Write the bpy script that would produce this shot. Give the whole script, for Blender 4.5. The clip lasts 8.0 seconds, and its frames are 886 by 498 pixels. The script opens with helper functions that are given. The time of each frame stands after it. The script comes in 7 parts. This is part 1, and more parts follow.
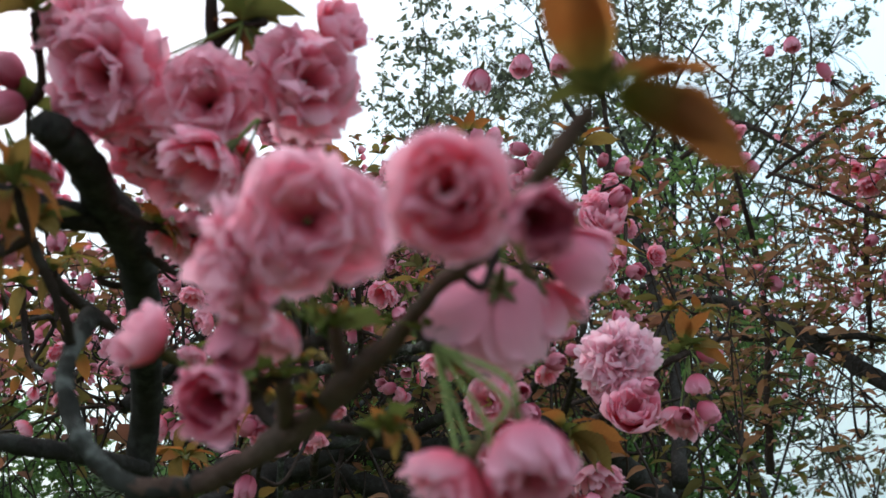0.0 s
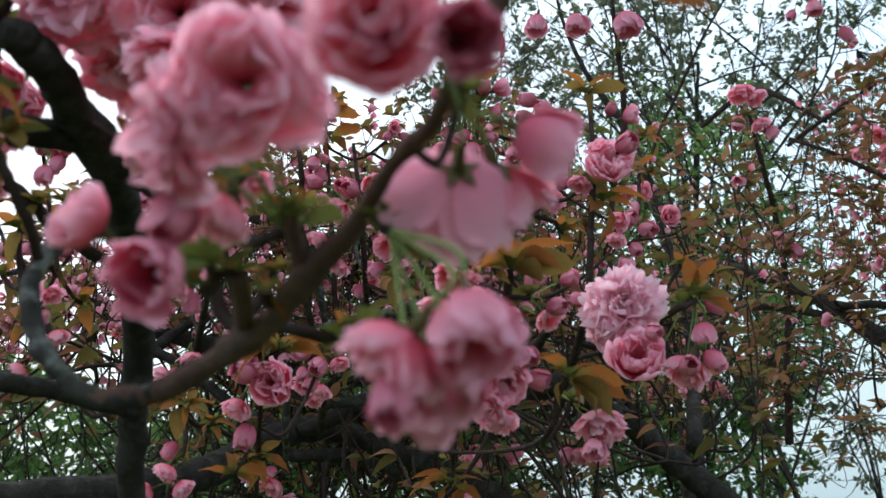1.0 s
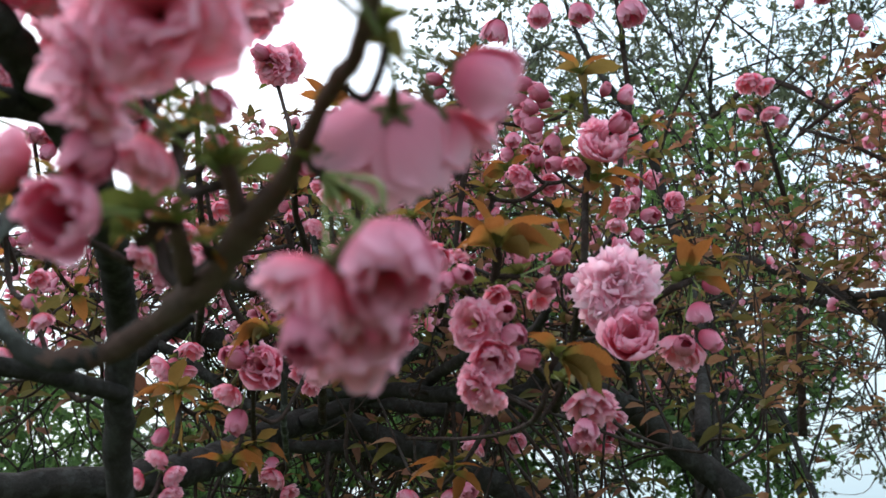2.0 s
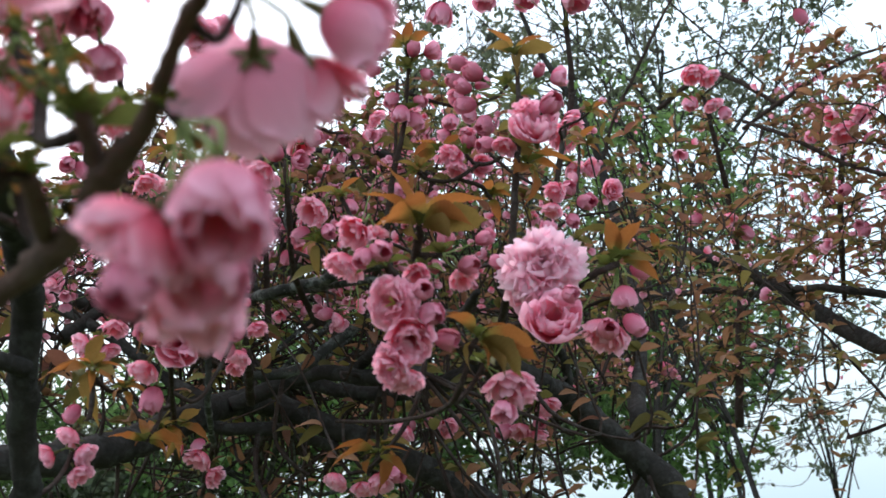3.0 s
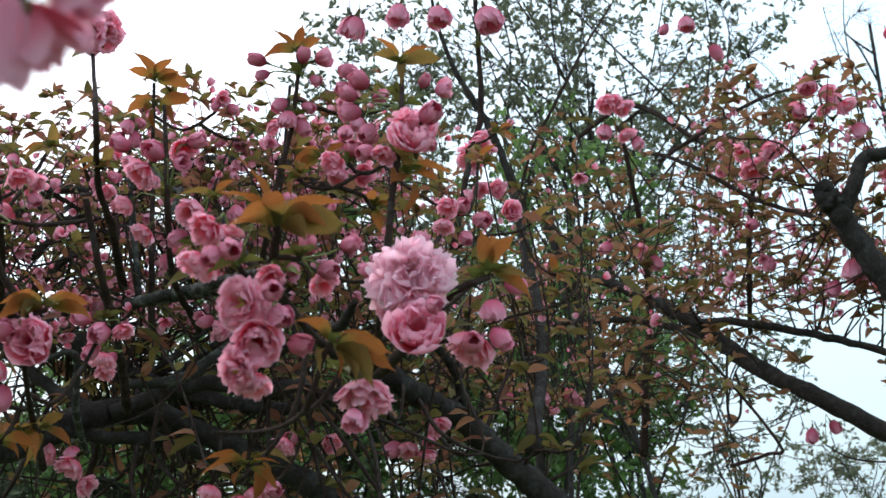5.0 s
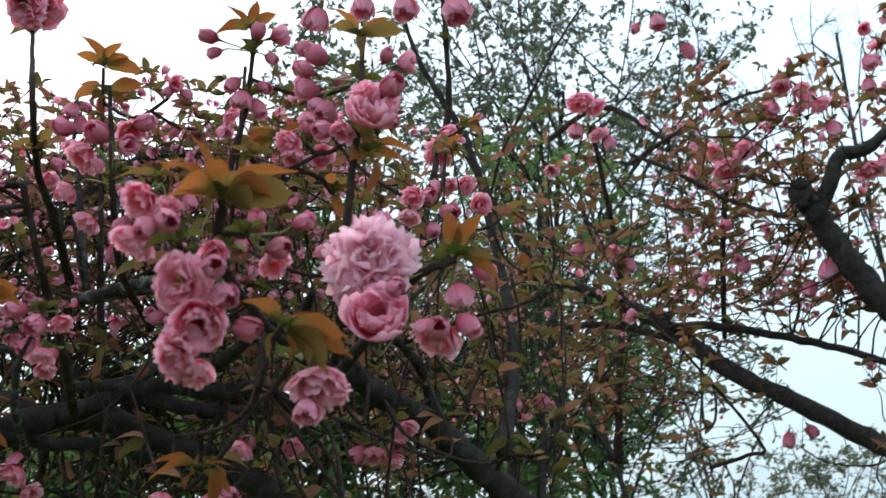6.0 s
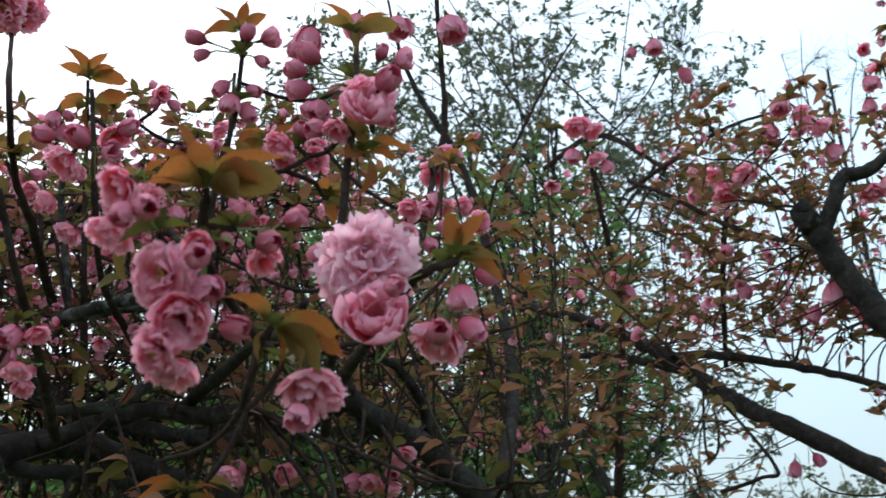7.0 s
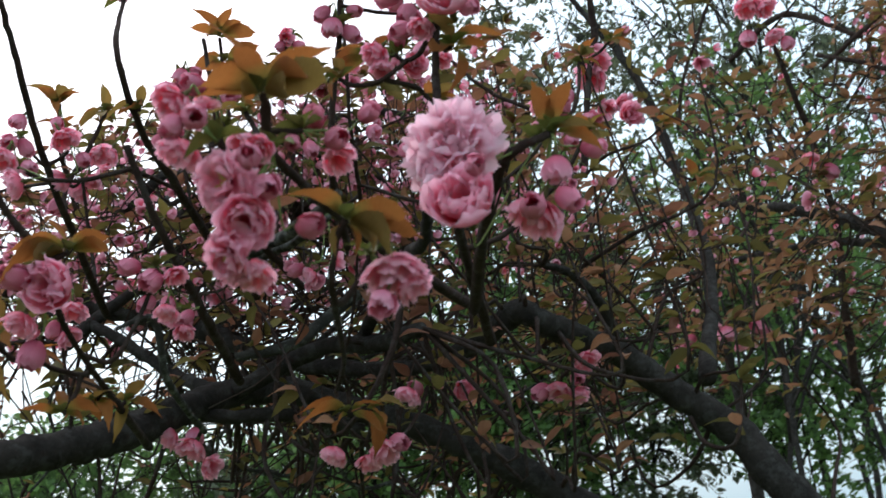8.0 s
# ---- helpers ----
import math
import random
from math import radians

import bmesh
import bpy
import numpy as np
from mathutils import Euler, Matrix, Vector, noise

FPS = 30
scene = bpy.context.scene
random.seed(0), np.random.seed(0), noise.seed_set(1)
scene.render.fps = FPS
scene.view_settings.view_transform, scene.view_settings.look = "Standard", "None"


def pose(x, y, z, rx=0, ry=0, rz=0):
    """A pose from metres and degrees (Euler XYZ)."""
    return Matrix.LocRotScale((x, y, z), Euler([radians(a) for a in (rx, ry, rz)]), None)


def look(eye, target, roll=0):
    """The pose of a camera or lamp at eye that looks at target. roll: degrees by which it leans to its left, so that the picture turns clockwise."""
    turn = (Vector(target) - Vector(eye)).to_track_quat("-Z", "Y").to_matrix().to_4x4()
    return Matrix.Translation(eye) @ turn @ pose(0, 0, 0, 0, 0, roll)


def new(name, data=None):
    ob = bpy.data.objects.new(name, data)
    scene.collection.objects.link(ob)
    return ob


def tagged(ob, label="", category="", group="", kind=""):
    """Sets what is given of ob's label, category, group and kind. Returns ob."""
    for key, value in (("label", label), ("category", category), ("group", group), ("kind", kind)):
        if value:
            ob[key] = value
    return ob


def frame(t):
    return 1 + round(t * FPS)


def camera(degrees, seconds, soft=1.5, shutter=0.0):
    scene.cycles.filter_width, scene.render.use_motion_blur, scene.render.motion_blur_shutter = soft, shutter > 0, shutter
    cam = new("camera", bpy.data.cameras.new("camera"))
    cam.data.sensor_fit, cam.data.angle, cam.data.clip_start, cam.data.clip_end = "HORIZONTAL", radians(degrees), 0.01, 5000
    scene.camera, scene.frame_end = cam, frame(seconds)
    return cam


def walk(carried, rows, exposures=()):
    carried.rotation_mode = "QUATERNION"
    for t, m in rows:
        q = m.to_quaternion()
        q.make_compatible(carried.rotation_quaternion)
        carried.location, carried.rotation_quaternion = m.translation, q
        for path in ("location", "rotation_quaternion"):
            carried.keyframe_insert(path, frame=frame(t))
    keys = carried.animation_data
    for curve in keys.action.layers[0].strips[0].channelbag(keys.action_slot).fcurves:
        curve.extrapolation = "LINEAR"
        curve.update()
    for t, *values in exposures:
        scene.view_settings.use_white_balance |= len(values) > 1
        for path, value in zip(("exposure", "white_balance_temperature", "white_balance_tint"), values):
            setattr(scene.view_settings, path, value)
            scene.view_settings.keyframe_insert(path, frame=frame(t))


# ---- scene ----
cam = camera(42.0, 8.0, soft=1.5, shutter=0.22)
cam.data.dof.use_dof, cam.data.dof.focus_distance, cam.data.dof.aperture_fstop = True, 1.7, 17.0      # a small, bright lens, held on the middle of the tree
PATH = [
    (0, (0.0575, 0.0887, 1.625), (0.0085, 2.0217, 2.134), -3.6),
    (0.5, (0.065, 0.1025, 1.6187), (-0.024, 2.0385, 2.1128), -4.2),
    (1, (0.0737, 0.1137, 1.6025), (-0.0183, 2.0547, 2.0755), -3.2),
    (1.5, (0.0838, 0.1175, 1.5925), (-0.0362, 2.0565, 2.0665), -3.5),
    (1.7, (0.0875, 0.1237, 1.5887), (-0.0355, 2.0617, 2.0637), -3.6),
    (2.8, (0.1112, 0.1375, 1.5887), (0.0432, 2.0835, 2.0457), -3.4),
    (3, (0.115, 0.1487, 1.5837), (0.077, 2.0968, 2.0337), -3),
    (3.5, (0.135, 0.1625, 1.575), (0.163, 2.1115, 2.022), -1.2),
    (4, (0.1463, 0.1625, 1.5775), (0.2102, 2.1085, 2.0365), -1),
    (4.5, (0.1588, 0.1525, 1.585), (0.2258, 2.0925, 2.069), -1.5),
    (4.7, (0.16, 0.1588, 1.5812), (0.24, 2.0968, 2.0682), -1.1),
    (5.8, (0.1862, 0.215, 1.5575), (0.2823, 2.152, 2.0445), -3.1),
    (6, (0.175, 0.2425, 1.565), (0.308, 2.1725, 2.073), -2.1),
    (6.5, (0.1588, 0.2787, 1.5637), (0.3967, 2.1847, 2.1218), -1.8),
    (7, (0.1725, 0.3037, 1.5513), (0.3185, 2.2138, 2.1252), -2.6),
    (7.5, (0.2313, 0.3275, 1.5387), (0.1443, 2.2485, 2.0897), -5.2),
    (8, (0.2612, 0.3337, 1.5075), (0.0052, 2.2508, 2.0195), -8.2),
]
walk(cam, [(t, look(eye, target, roll)) for t, eye, target, roll in PATH],
     exposures=((0, -0.25, 6450, 9), (1.5, -0.08, 6400, 11), (2.8, 0.20, 6400, 14), (3.8, 0.22, 6400, 14), (4.5, 0.08, 6400, 13), (6.0, -0.08, 6400, 12), (7.0, -0.24, 6400, 12), (8.0, -0.12, 6350, 11)))

# ------------------------------------------------------------ light and air
world = bpy.data.worlds.new("overcast_sky")
scene.world = world
world.use_nodes = True
wt = world.node_tree
wt.nodes.clear()
SUN_EL, SUN_AZ = radians(48), radians(-38)      # a veiled sun ahead, over the camera's left
sky = wt.nodes.new("ShaderNodeTexSky")
sky.sky_type, sky.sun_disc = "NISHITA", False
sky.sun_elevation, sky.sun_rotation = SUN_EL, SUN_AZ
sky.dust_density, sky.air_density = 4.0, 1.4
sky_bg = wt.nodes.new("ShaderNodeBackground")
sky_bg.inputs["Strength"].default_value = 0.05
wt.links.new(sky.outputs["Color"], sky_bg.inputs["Color"])
coord = wt.nodes.new("ShaderNodeTexCoord")
towards = wt.nodes.new("ShaderNodeVectorMath")
towards.operation = "DOT_PRODUCT"
towards.inputs[1].default_value = (math.sin(SUN_AZ) * math.cos(SUN_EL), math.cos(SUN_AZ) * math.cos(SUN_EL), math.sin(SUN_EL))
wt.links.new(coord.outputs["Generated"], towards.inputs[0])
cloud = wt.nodes.new("ShaderNodeTexNoise")
cloud.inputs["Scale"].default_value = 2.2
cloud.inputs["Detail"].default_value = 4.0
wt.links.new(coord.outputs["Generated"], cloud.inputs["Vector"])
lump = wt.nodes.new("ShaderNodeMath")
lump.operation = "MULTIPLY_ADD"
lump.inputs[1].default_value = 0.16
wt.links.new(cloud.outputs["Fac"], lump.inputs[0])
wt.links.new(towards.outputs["Value"], lump.inputs[2])
veil = wt.nodes.new("ShaderNodeValToRGB")
veil.color_ramp.elements[0].position, veil.color_ramp.elements[0].color = 0.55, (0.58, 0.78, 0.88, 1)
veil.color_ramp.elements[1].position, veil.color_ramp.elements[1].color = 1.02, (1.0, 0.98, 1.07, 1)
mid = veil.color_ramp.elements.new(0.86)
mid.color = (0.75, 0.89, 0.98, 1)
wt.links.new(lump.outputs["Value"], veil.inputs["Fac"])
veil_bg = wt.nodes.new("ShaderNodeBackground")
veil_bg.inputs["Strength"].default_value = 0.95
wt.links.new(veil.outputs["Color"], veil_bg.inputs["Color"])
height = wt.nodes.new("ShaderNodeSeparateXYZ")
wt.links.new(coord.outputs["Generated"], height.inputs[0])
rise = wt.nodes.new("ShaderNodeMapRange")             # an overcast sky: the zenith about three times the horizon
rise.inputs["From Min"].default_value, rise.inputs["From Max"].default_value = 0.0, 1.0
rise.inputs["To Min"].default_value, rise.inputs["To Max"].default_value = 0.98, 2.3
wt.links.new(height.outputs["Z"], rise.inputs["Value"])
wt.links.new(rise.outputs[0], veil_bg.inputs["Strength"])
both = wt.nodes.new("ShaderNodeAddShader")
wt.links.new(sky_bg.outputs[0], both.inputs[0])
wt.links.new(veil_bg.outputs[0], both.inputs[1])
wout = wt.nodes.new("ShaderNodeOutputWorld")
wt.links.new(both.outputs[0], wout.inputs["Surface"])

sun = new("sun", bpy.data.lights.new("sun", "SUN"))
sun.data.energy, sun.data.angle, sun.data.color = 1.0, radians(25), (1.0, 0.96, 0.92)
sun_from = Vector((math.sin(SUN_AZ) * math.cos(SUN_EL), math.cos(SUN_AZ) * math.cos(SUN_EL), math.sin(SUN_EL)))
sun.matrix_world = look(sun_from * 9, (0, 0, 0))


# ------------------------------------------------------------ materials
def ramp(nt, fac, stops):
    node = nt.nodes.new("ShaderNodeValToRGB")
    el = node.color_ramp.elements
    while len(el) < len(stops):
        el.new(0.5)
    for e, (p, c) in zip(el, stops):
        e.position, e.color = p, (*c, 1)
    nt.links.new(fac, node.inputs["Fac"])
    return node.outputs["Color"]


def mixed(nt, fac, a, b, kind="MIX"):
    node = nt.nodes.new("ShaderNodeMix")
    node.data_type, node.blend_type = "RGBA", kind
    for sock, value in ((node.inputs[0], fac), (node.inputs[6], a), (node.inputs[7], b)):
        if isinstance(value, bpy.types.NodeSocket):
            nt.links.new(value, sock)
        elif isinstance(value, tuple):
            sock.default_value = (*value, 1)
        else:
            sock.default_value = value
    return node.outputs[2]


def grain(nt, scale, detail=4.0, vector=None, rough=0.55):
    node = nt.nodes.new("ShaderNodeTexNoise")
    node.inputs["Scale"].default_value = scale
    node.inputs["Detail"].default_value = detail
    node.inputs["Roughness"].default_value = rough
    if vector:
        nt.links.new(vector, node.inputs["Vector"])
    return node.outputs["Fac"]


def plain(name):
    m = bpy.data.materials.new(name)
    m.use_nodes = True
    nt = m.node_tree
    return m, nt, nt.nodes["Principled BSDF"], nt.nodes["Material Output"]


def see_through(nt, bsdf, out, colour, share):
    """Lets a share of the light through a thin petal or leaf."""
    thin = nt.nodes.new("ShaderNodeBsdfTranslucent")
    nt.links.new(colour, thin.inputs["Color"])
    mix = nt.nodes.new("ShaderNodeMixShader")
    mix.inputs["Fac"].default_value = share
    nt.links.new(bsdf.outputs[0], mix.inputs[1])
    nt.links.new(thin.outputs[0], mix.inputs[2])
    nt.links.new(mix.outputs[0], out.inputs["Surface"])


def bumped(nt, bsdf, height, strength, distance):
    b = nt.nodes.new("ShaderNodeBump")
    b.inputs["Strength"].default_value = strength
    b.inputs["Distance"].default_value = distance
    nt.links.new(height, b.inputs["Height"])
    nt.links.new(b.outputs[0], bsdf.inputs["Normal"])


def petal_material(name, base, middle, tip, share):
    """Pink petal: base to tip along the petal, crease shade and highlights put into that ramp; fine veins, each petal
    and each blossom a little different.
    """
    m, nt, bsdf, out = plain(name)
    uv = nt.nodes.new("ShaderNodeTexCoord").outputs["UV"]
    split = nt.nodes.new("ShaderNodeSeparateXYZ")
    nt.links.new(uv, split.inputs[0])
    # the petal's own pink, plus painted shade at the base and painted highlight at the tip
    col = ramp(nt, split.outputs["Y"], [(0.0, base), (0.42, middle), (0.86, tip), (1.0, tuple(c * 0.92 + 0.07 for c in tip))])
    one = nt.nodes.new("ShaderNodeUVMap")
    one.uv_map = "petal"
    apart = nt.nodes.new("ShaderNodeSeparateXYZ")
    nt.links.new(one.outputs[0], apart.inputs[0])
    col = mixed(nt, 0.5, col, ramp(nt, apart.outputs["X"], [(0.0, (0.94, 0.80, 0.84)), (0.5, (1.0, 0.95, 0.96)), (1.0, (1.0, 1.0, 1.0))]), "MULTIPLY")
    each = nt.nodes.new("ShaderNodeObjectInfo").outputs["Random"]
    col = mixed(nt, 0.4, col, ramp(nt, each, [(0.0, (0.98, 0.78, 0.84)), (0.6, (1.0, 0.97, 0.98)), (1.0, (1.0, 0.90, 0.93))]), "MULTIPLY")
    stretch = nt.nodes.new("ShaderNodeMapping")
    stretch.inputs["Scale"].default_value = (26, 1.6, 1)
    nt.links.new(uv, stretch.inputs["Vector"])
    vein = grain(nt, 1.0, 3.0, stretch.outputs[0])
    col = mixed(nt, 0.22, col, ramp(nt, vein, [(0.3, (0.80, 0.55, 0.62)), (0.65, (1, 1, 1))]), "MULTIPLY")
    nt.links.new(col, bsdf.inputs["Base Color"])
    bsdf.inputs["Roughness"].default_value = 0.62
    bsdf.inputs["Specular IOR Level"].default_value = 0.25
    bumped(nt, bsdf, vein, 0.25, 0.0008)
    see_through(nt, bsdf, out, col, share)
    return m


# base colours deepened for the shade inside the flower, tips paled as highlights
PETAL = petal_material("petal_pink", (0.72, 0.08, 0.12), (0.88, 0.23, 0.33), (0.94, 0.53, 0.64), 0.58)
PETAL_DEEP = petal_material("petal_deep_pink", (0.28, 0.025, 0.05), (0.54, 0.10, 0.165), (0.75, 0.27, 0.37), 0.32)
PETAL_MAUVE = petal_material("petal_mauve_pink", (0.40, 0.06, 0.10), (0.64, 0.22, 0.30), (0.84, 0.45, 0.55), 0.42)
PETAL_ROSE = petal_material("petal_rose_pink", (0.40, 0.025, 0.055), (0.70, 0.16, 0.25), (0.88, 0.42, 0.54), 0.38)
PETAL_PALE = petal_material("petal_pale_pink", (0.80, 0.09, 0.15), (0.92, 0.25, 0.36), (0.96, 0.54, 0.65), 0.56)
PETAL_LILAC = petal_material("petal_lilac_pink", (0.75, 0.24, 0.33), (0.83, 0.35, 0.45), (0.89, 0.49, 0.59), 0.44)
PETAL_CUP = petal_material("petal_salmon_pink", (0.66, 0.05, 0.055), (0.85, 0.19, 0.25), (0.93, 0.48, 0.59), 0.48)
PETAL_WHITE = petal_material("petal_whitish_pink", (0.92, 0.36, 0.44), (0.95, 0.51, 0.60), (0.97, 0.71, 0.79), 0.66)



def leaf_material(name, low, high, share, rough=0.6, foot=None):
    m, nt, bsdf, out = plain(name)
    uv = nt.nodes.new("ShaderNodeTexCoord").outputs["UV"]
    split = nt.nodes.new("ShaderNodeSeparateXYZ")
    nt.links.new(uv, split.inputs[0])
    each = nt.nodes.new("ShaderNodeObjectInfo").outputs["Random"]
    island = nt.nodes.new("ShaderNodeNewGeometry").outputs["Random Per Island"]
    pick = nt.nodes.new("ShaderNodeMath")
    pick.operation = "ADD"
    nt.links.new(each, pick.inputs[0])
    nt.links.new(island, pick.inputs[1])
    part_of = nt.nodes.new("ShaderNodeMath")
    part_of.operation = "FRACT"
    nt.links.new(pick.outputs[0], part_of.inputs[0])
    col = ramp(nt, part_of.outputs[0], [(0.0, low), (0.55, tuple((a + b) / 2 for a, b in zip(low, high))), (1.0, high)])
    if foot:
        col = mixed(nt, ramp(nt, split.outputs["Y"], [(0.0, (1, 1, 1)), (0.42, (0, 0, 0))]), col, foot)
    blotch = grain(nt, 9.0, 4.0, uv)
    col = mixed(nt, 0.5, col, ramp(nt, blotch, [(0.3, (0.78, 0.76, 0.66)), (0.7, (1.0, 1.0, 1.0))]), "MULTIPLY")
    # side veins run off the midrib at a slant
    wave = nt.nodes.new("ShaderNodeTexWave")
    wave.inputs["Scale"].default_value = 2.2
    wave.inputs["Distortion"].default_value = 1.2
    slant = nt.nodes.new("ShaderNodeMapping")
    slant.inputs["Rotation"].default_value = (0, 0, radians(52))
    slant.inputs["Scale"].default_value = (1.0, 2.2, 1)
    nt.links.new(uv, slant.inputs["Vector"])
    nt.links.new(slant.outputs[0], wave.inputs["Vector"])
    col = mixed(nt, 0.10, col, ramp(nt, wave.outputs["Fac"], [(0.1, (0.6, 0.6, 0.5)), (0.5, (1, 1, 1))]), "MULTIPLY")
    nt.links.new(col, bsdf.inputs["Base Color"])
    bsdf.inputs["Roughness"].default_value = rough
    bsdf.inputs["Specular IOR Level"].default_value = 0.15
    bumped(nt, bsdf, wave.outputs["Fac"], 0.12, 0.0005)
    see_through(nt, bsdf, out, col, share)
    return m


COPPER = leaf_material("young_leaf_copper", (0.23, 0.076, 0.022), (0.41, 0.152, 0.040), 0.58, foot=(0.20, 0.19, 0.045))
OLIVE = leaf_material("young_leaf_olive", (0.15, 0.085, 0.025), (0.29, 0.18, 0.05), 0.5)
BRACT = leaf_material("bract_green", (0.10, 0.088, 0.028), (0.17, 0.185, 0.045), 0.35)
FRESH = leaf_material("tree_leaf_green", (0.075, 0.125, 0.045), (0.19, 0.31, 0.09), 0.46)
GREYLEAF = leaf_material("tree_leaf_grey_green", (0.085, 0.10, 0.068), (0.19, 0.21, 0.125), 0.46)
RUSSET = leaf_material("young_leaf_russet", (0.18, 0.070, 0.050), (0.35, 0.165, 0.09), 0.48)
DUSK = leaf_material("young_leaf_dusky", (0.17, 0.080, 0.046), (0.33, 0.165, 0.085), 0.48)
DULL = leaf_material("young_leaf_dull_olive", (0.10, 0.080, 0.028), (0.22, 0.165, 0.05), 0.45)


def bark_material(name, dark, light, lichen):
    m, nt, bsdf, out = plain(name)
    obj = nt.nodes.new("ShaderNodeTexCoord").outputs["Object"]
    coarse, fine = grain(nt, 22.0, 6.0, obj, 0.65), grain(nt, 160.0, 6.0, obj, 0.75)
    col = ramp(nt, coarse, [(0.32, dark), (0.72, light)])
    col = mixed(nt, 0.6, col, ramp(nt, fine, [(0.3, (0.45, 0.42, 0.40)), (0.65, (1, 1, 1))]), "MULTIPLY")
    patch = grain(nt, 55.0, 6.0, obj, 0.7)
    spread = ramp(nt, patch, [(0.50, (0, 0, 0)), (0.62, (lichen, lichen, lichen))])
    col = mixed(nt, spread, col, (0.16, 0.155, 0.14))
    nt.links.new(col, bsdf.inputs["Base Color"])
    bsdf.inputs["Roughness"].default_value = 0.95
    bsdf.inputs["Specular IOR Level"].default_value = 0.06
    tall = nt.nodes.new("ShaderNodeMath")
    tall.operation = "ADD"
    nt.links.new(fine, tall.inputs[0])
    nt.links.new(coarse, tall.inputs[1])
    bumped(nt, bsdf, tall.outputs[0], 0.9, 0.004)
    return m


BARK = bark_material("cherry_bark", (0.025, 0.020, 0.018), (0.058, 0.047, 0.042), 0.18)
TWIGBARK = bark_material("twig_bark", (0.030, 0.019, 0.016), (0.075, 0.046, 0.038), 0.2)
YOUNGBARK = bark_material("young_twig_bark", (0.085, 0.047, 0.038), (0.19, 0.115, 0.092), 0.10)
GREYBARK = bark_material("lichen_bark", (0.026, 0.023, 0.020), (0.085, 0.078, 0.068), 0.9)


def soft_material(name, low, high, scale, rough=0.6):
    m, nt, bsdf, out = plain(name)
    obj = nt.nodes.new("ShaderNodeTexCoord").outputs["Object"]
    col = ramp(nt, grain(nt, scale, 4.0, obj), [(0.3, low), (0.7, high)])
    nt.links.new(col, bsdf.inputs["Base Color"])
    bsdf.inputs["Roughness"].default_value = rough
    bsdf.inputs["Specular IOR Level"].default_value = 0.12
    return m


STALK = soft_material("stalk_green", (0.10, 0.13, 0.035), (0.19, 0.23, 0.07), 60)
CALYX = soft_material("calyx_brown_green", (0.055, 0.038, 0.018), (0.10, 0.085, 0.03), 90, 0.85)
STAMEN = soft_material("stamen_yellow", (0.55, 0.36, 0.10), (0.70, 0.50, 0.20), 90)


# ------------------------------------------------------------ building blocks
def part(name, data, parent, label="", pose_=None):
    ob = new(name, data)
    ob.parent = parent
    if pose_ is not None:
        ob.matrix_basis = pose_
    return tagged(ob, label)


def mesh(name, verts, faces, material, uvs=None, slots=None, tints=None):
    me = bpy.data.meshes.new(name)
    me.from_pydata([tuple(v) for v in verts], [], faces)
    for m in material if isinstance(material, (list, tuple)) else [material]:
        me.materials.append(m)
    if uvs is not None:
        flat = np.asarray(uvs, float)[[i for f in faces for i in f]]
        me.uv_layers.new(name="uv").data.foreach_set("uv", flat.ravel())
    if tints is not None:
        flat = np.asarray(tints, float)[[i for f in faces for i in f]]
        me.uv_layers.new(name="petal").data.foreach_set("uv", np.stack([flat, flat], -1).ravel())
    if slots is not None:
        me.polygons.foreach_set("material_index", slots)
    me.polygons.foreach_set("use_smooth", [True] * len(me.polygons))
    me.update()
    return me


class Bits:
    """Gathers pieces with their material slots into one mesh. root: the piece's first-row vertex that all pieces share."""

    def __init__(self):
        self.v, self.f, self.uv, self.s, self.t, self.n, self.first = [], [], [], [], [], 0, None

    def add(self, v, f, uv, slot=0, tint=0.5, root=None):
        place = [i + self.n for i in range(len(v))]
        if root is not None:
            if self.first is None:
                self.first = place[root]
            place[root] = self.first
        self.v.append(v), self.uv.append(uv), self.t.append(np.full(len(v), tint))
        self.f += [tuple(place[i] for i in q) for q in f]
        self.s += [slot] * len(f)
        self.n += len(v)

    def made(self, name, materials):
        return mesh(name, np.concatenate(self.v), self.f, materials, np.concatenate(self.uv), self.s, np.concatenate(self.t))

    def whole(self):
        return np.concatenate(self.v), self.f, np.concatenate(self.uv), self.s, np.concatenate(self.t)


class Heap(Bits):
    """Many copies of small pieces, joined."""

    def put(self, piece, m):
        v, f, uv, sl, t = piece
        r = np.array(m.to_3x3())
        n = self.n
        self.v.append(v @ r.T + np.array(m.translation)), self.uv.append(uv), self.t.append((t * 0.7 + 0.3 * random.random()))
        self.f += [tuple(i + n for i in q) for q in f]
        self.s += sl
        self.n += len(v)


def grid_faces(nv, nu):
    return [(i * nu + j, i * nu + j + 1, (i + 1) * nu + j + 1, (i + 1) * nu + j) for i in range(nv - 1) for j in range(nu - 1)]


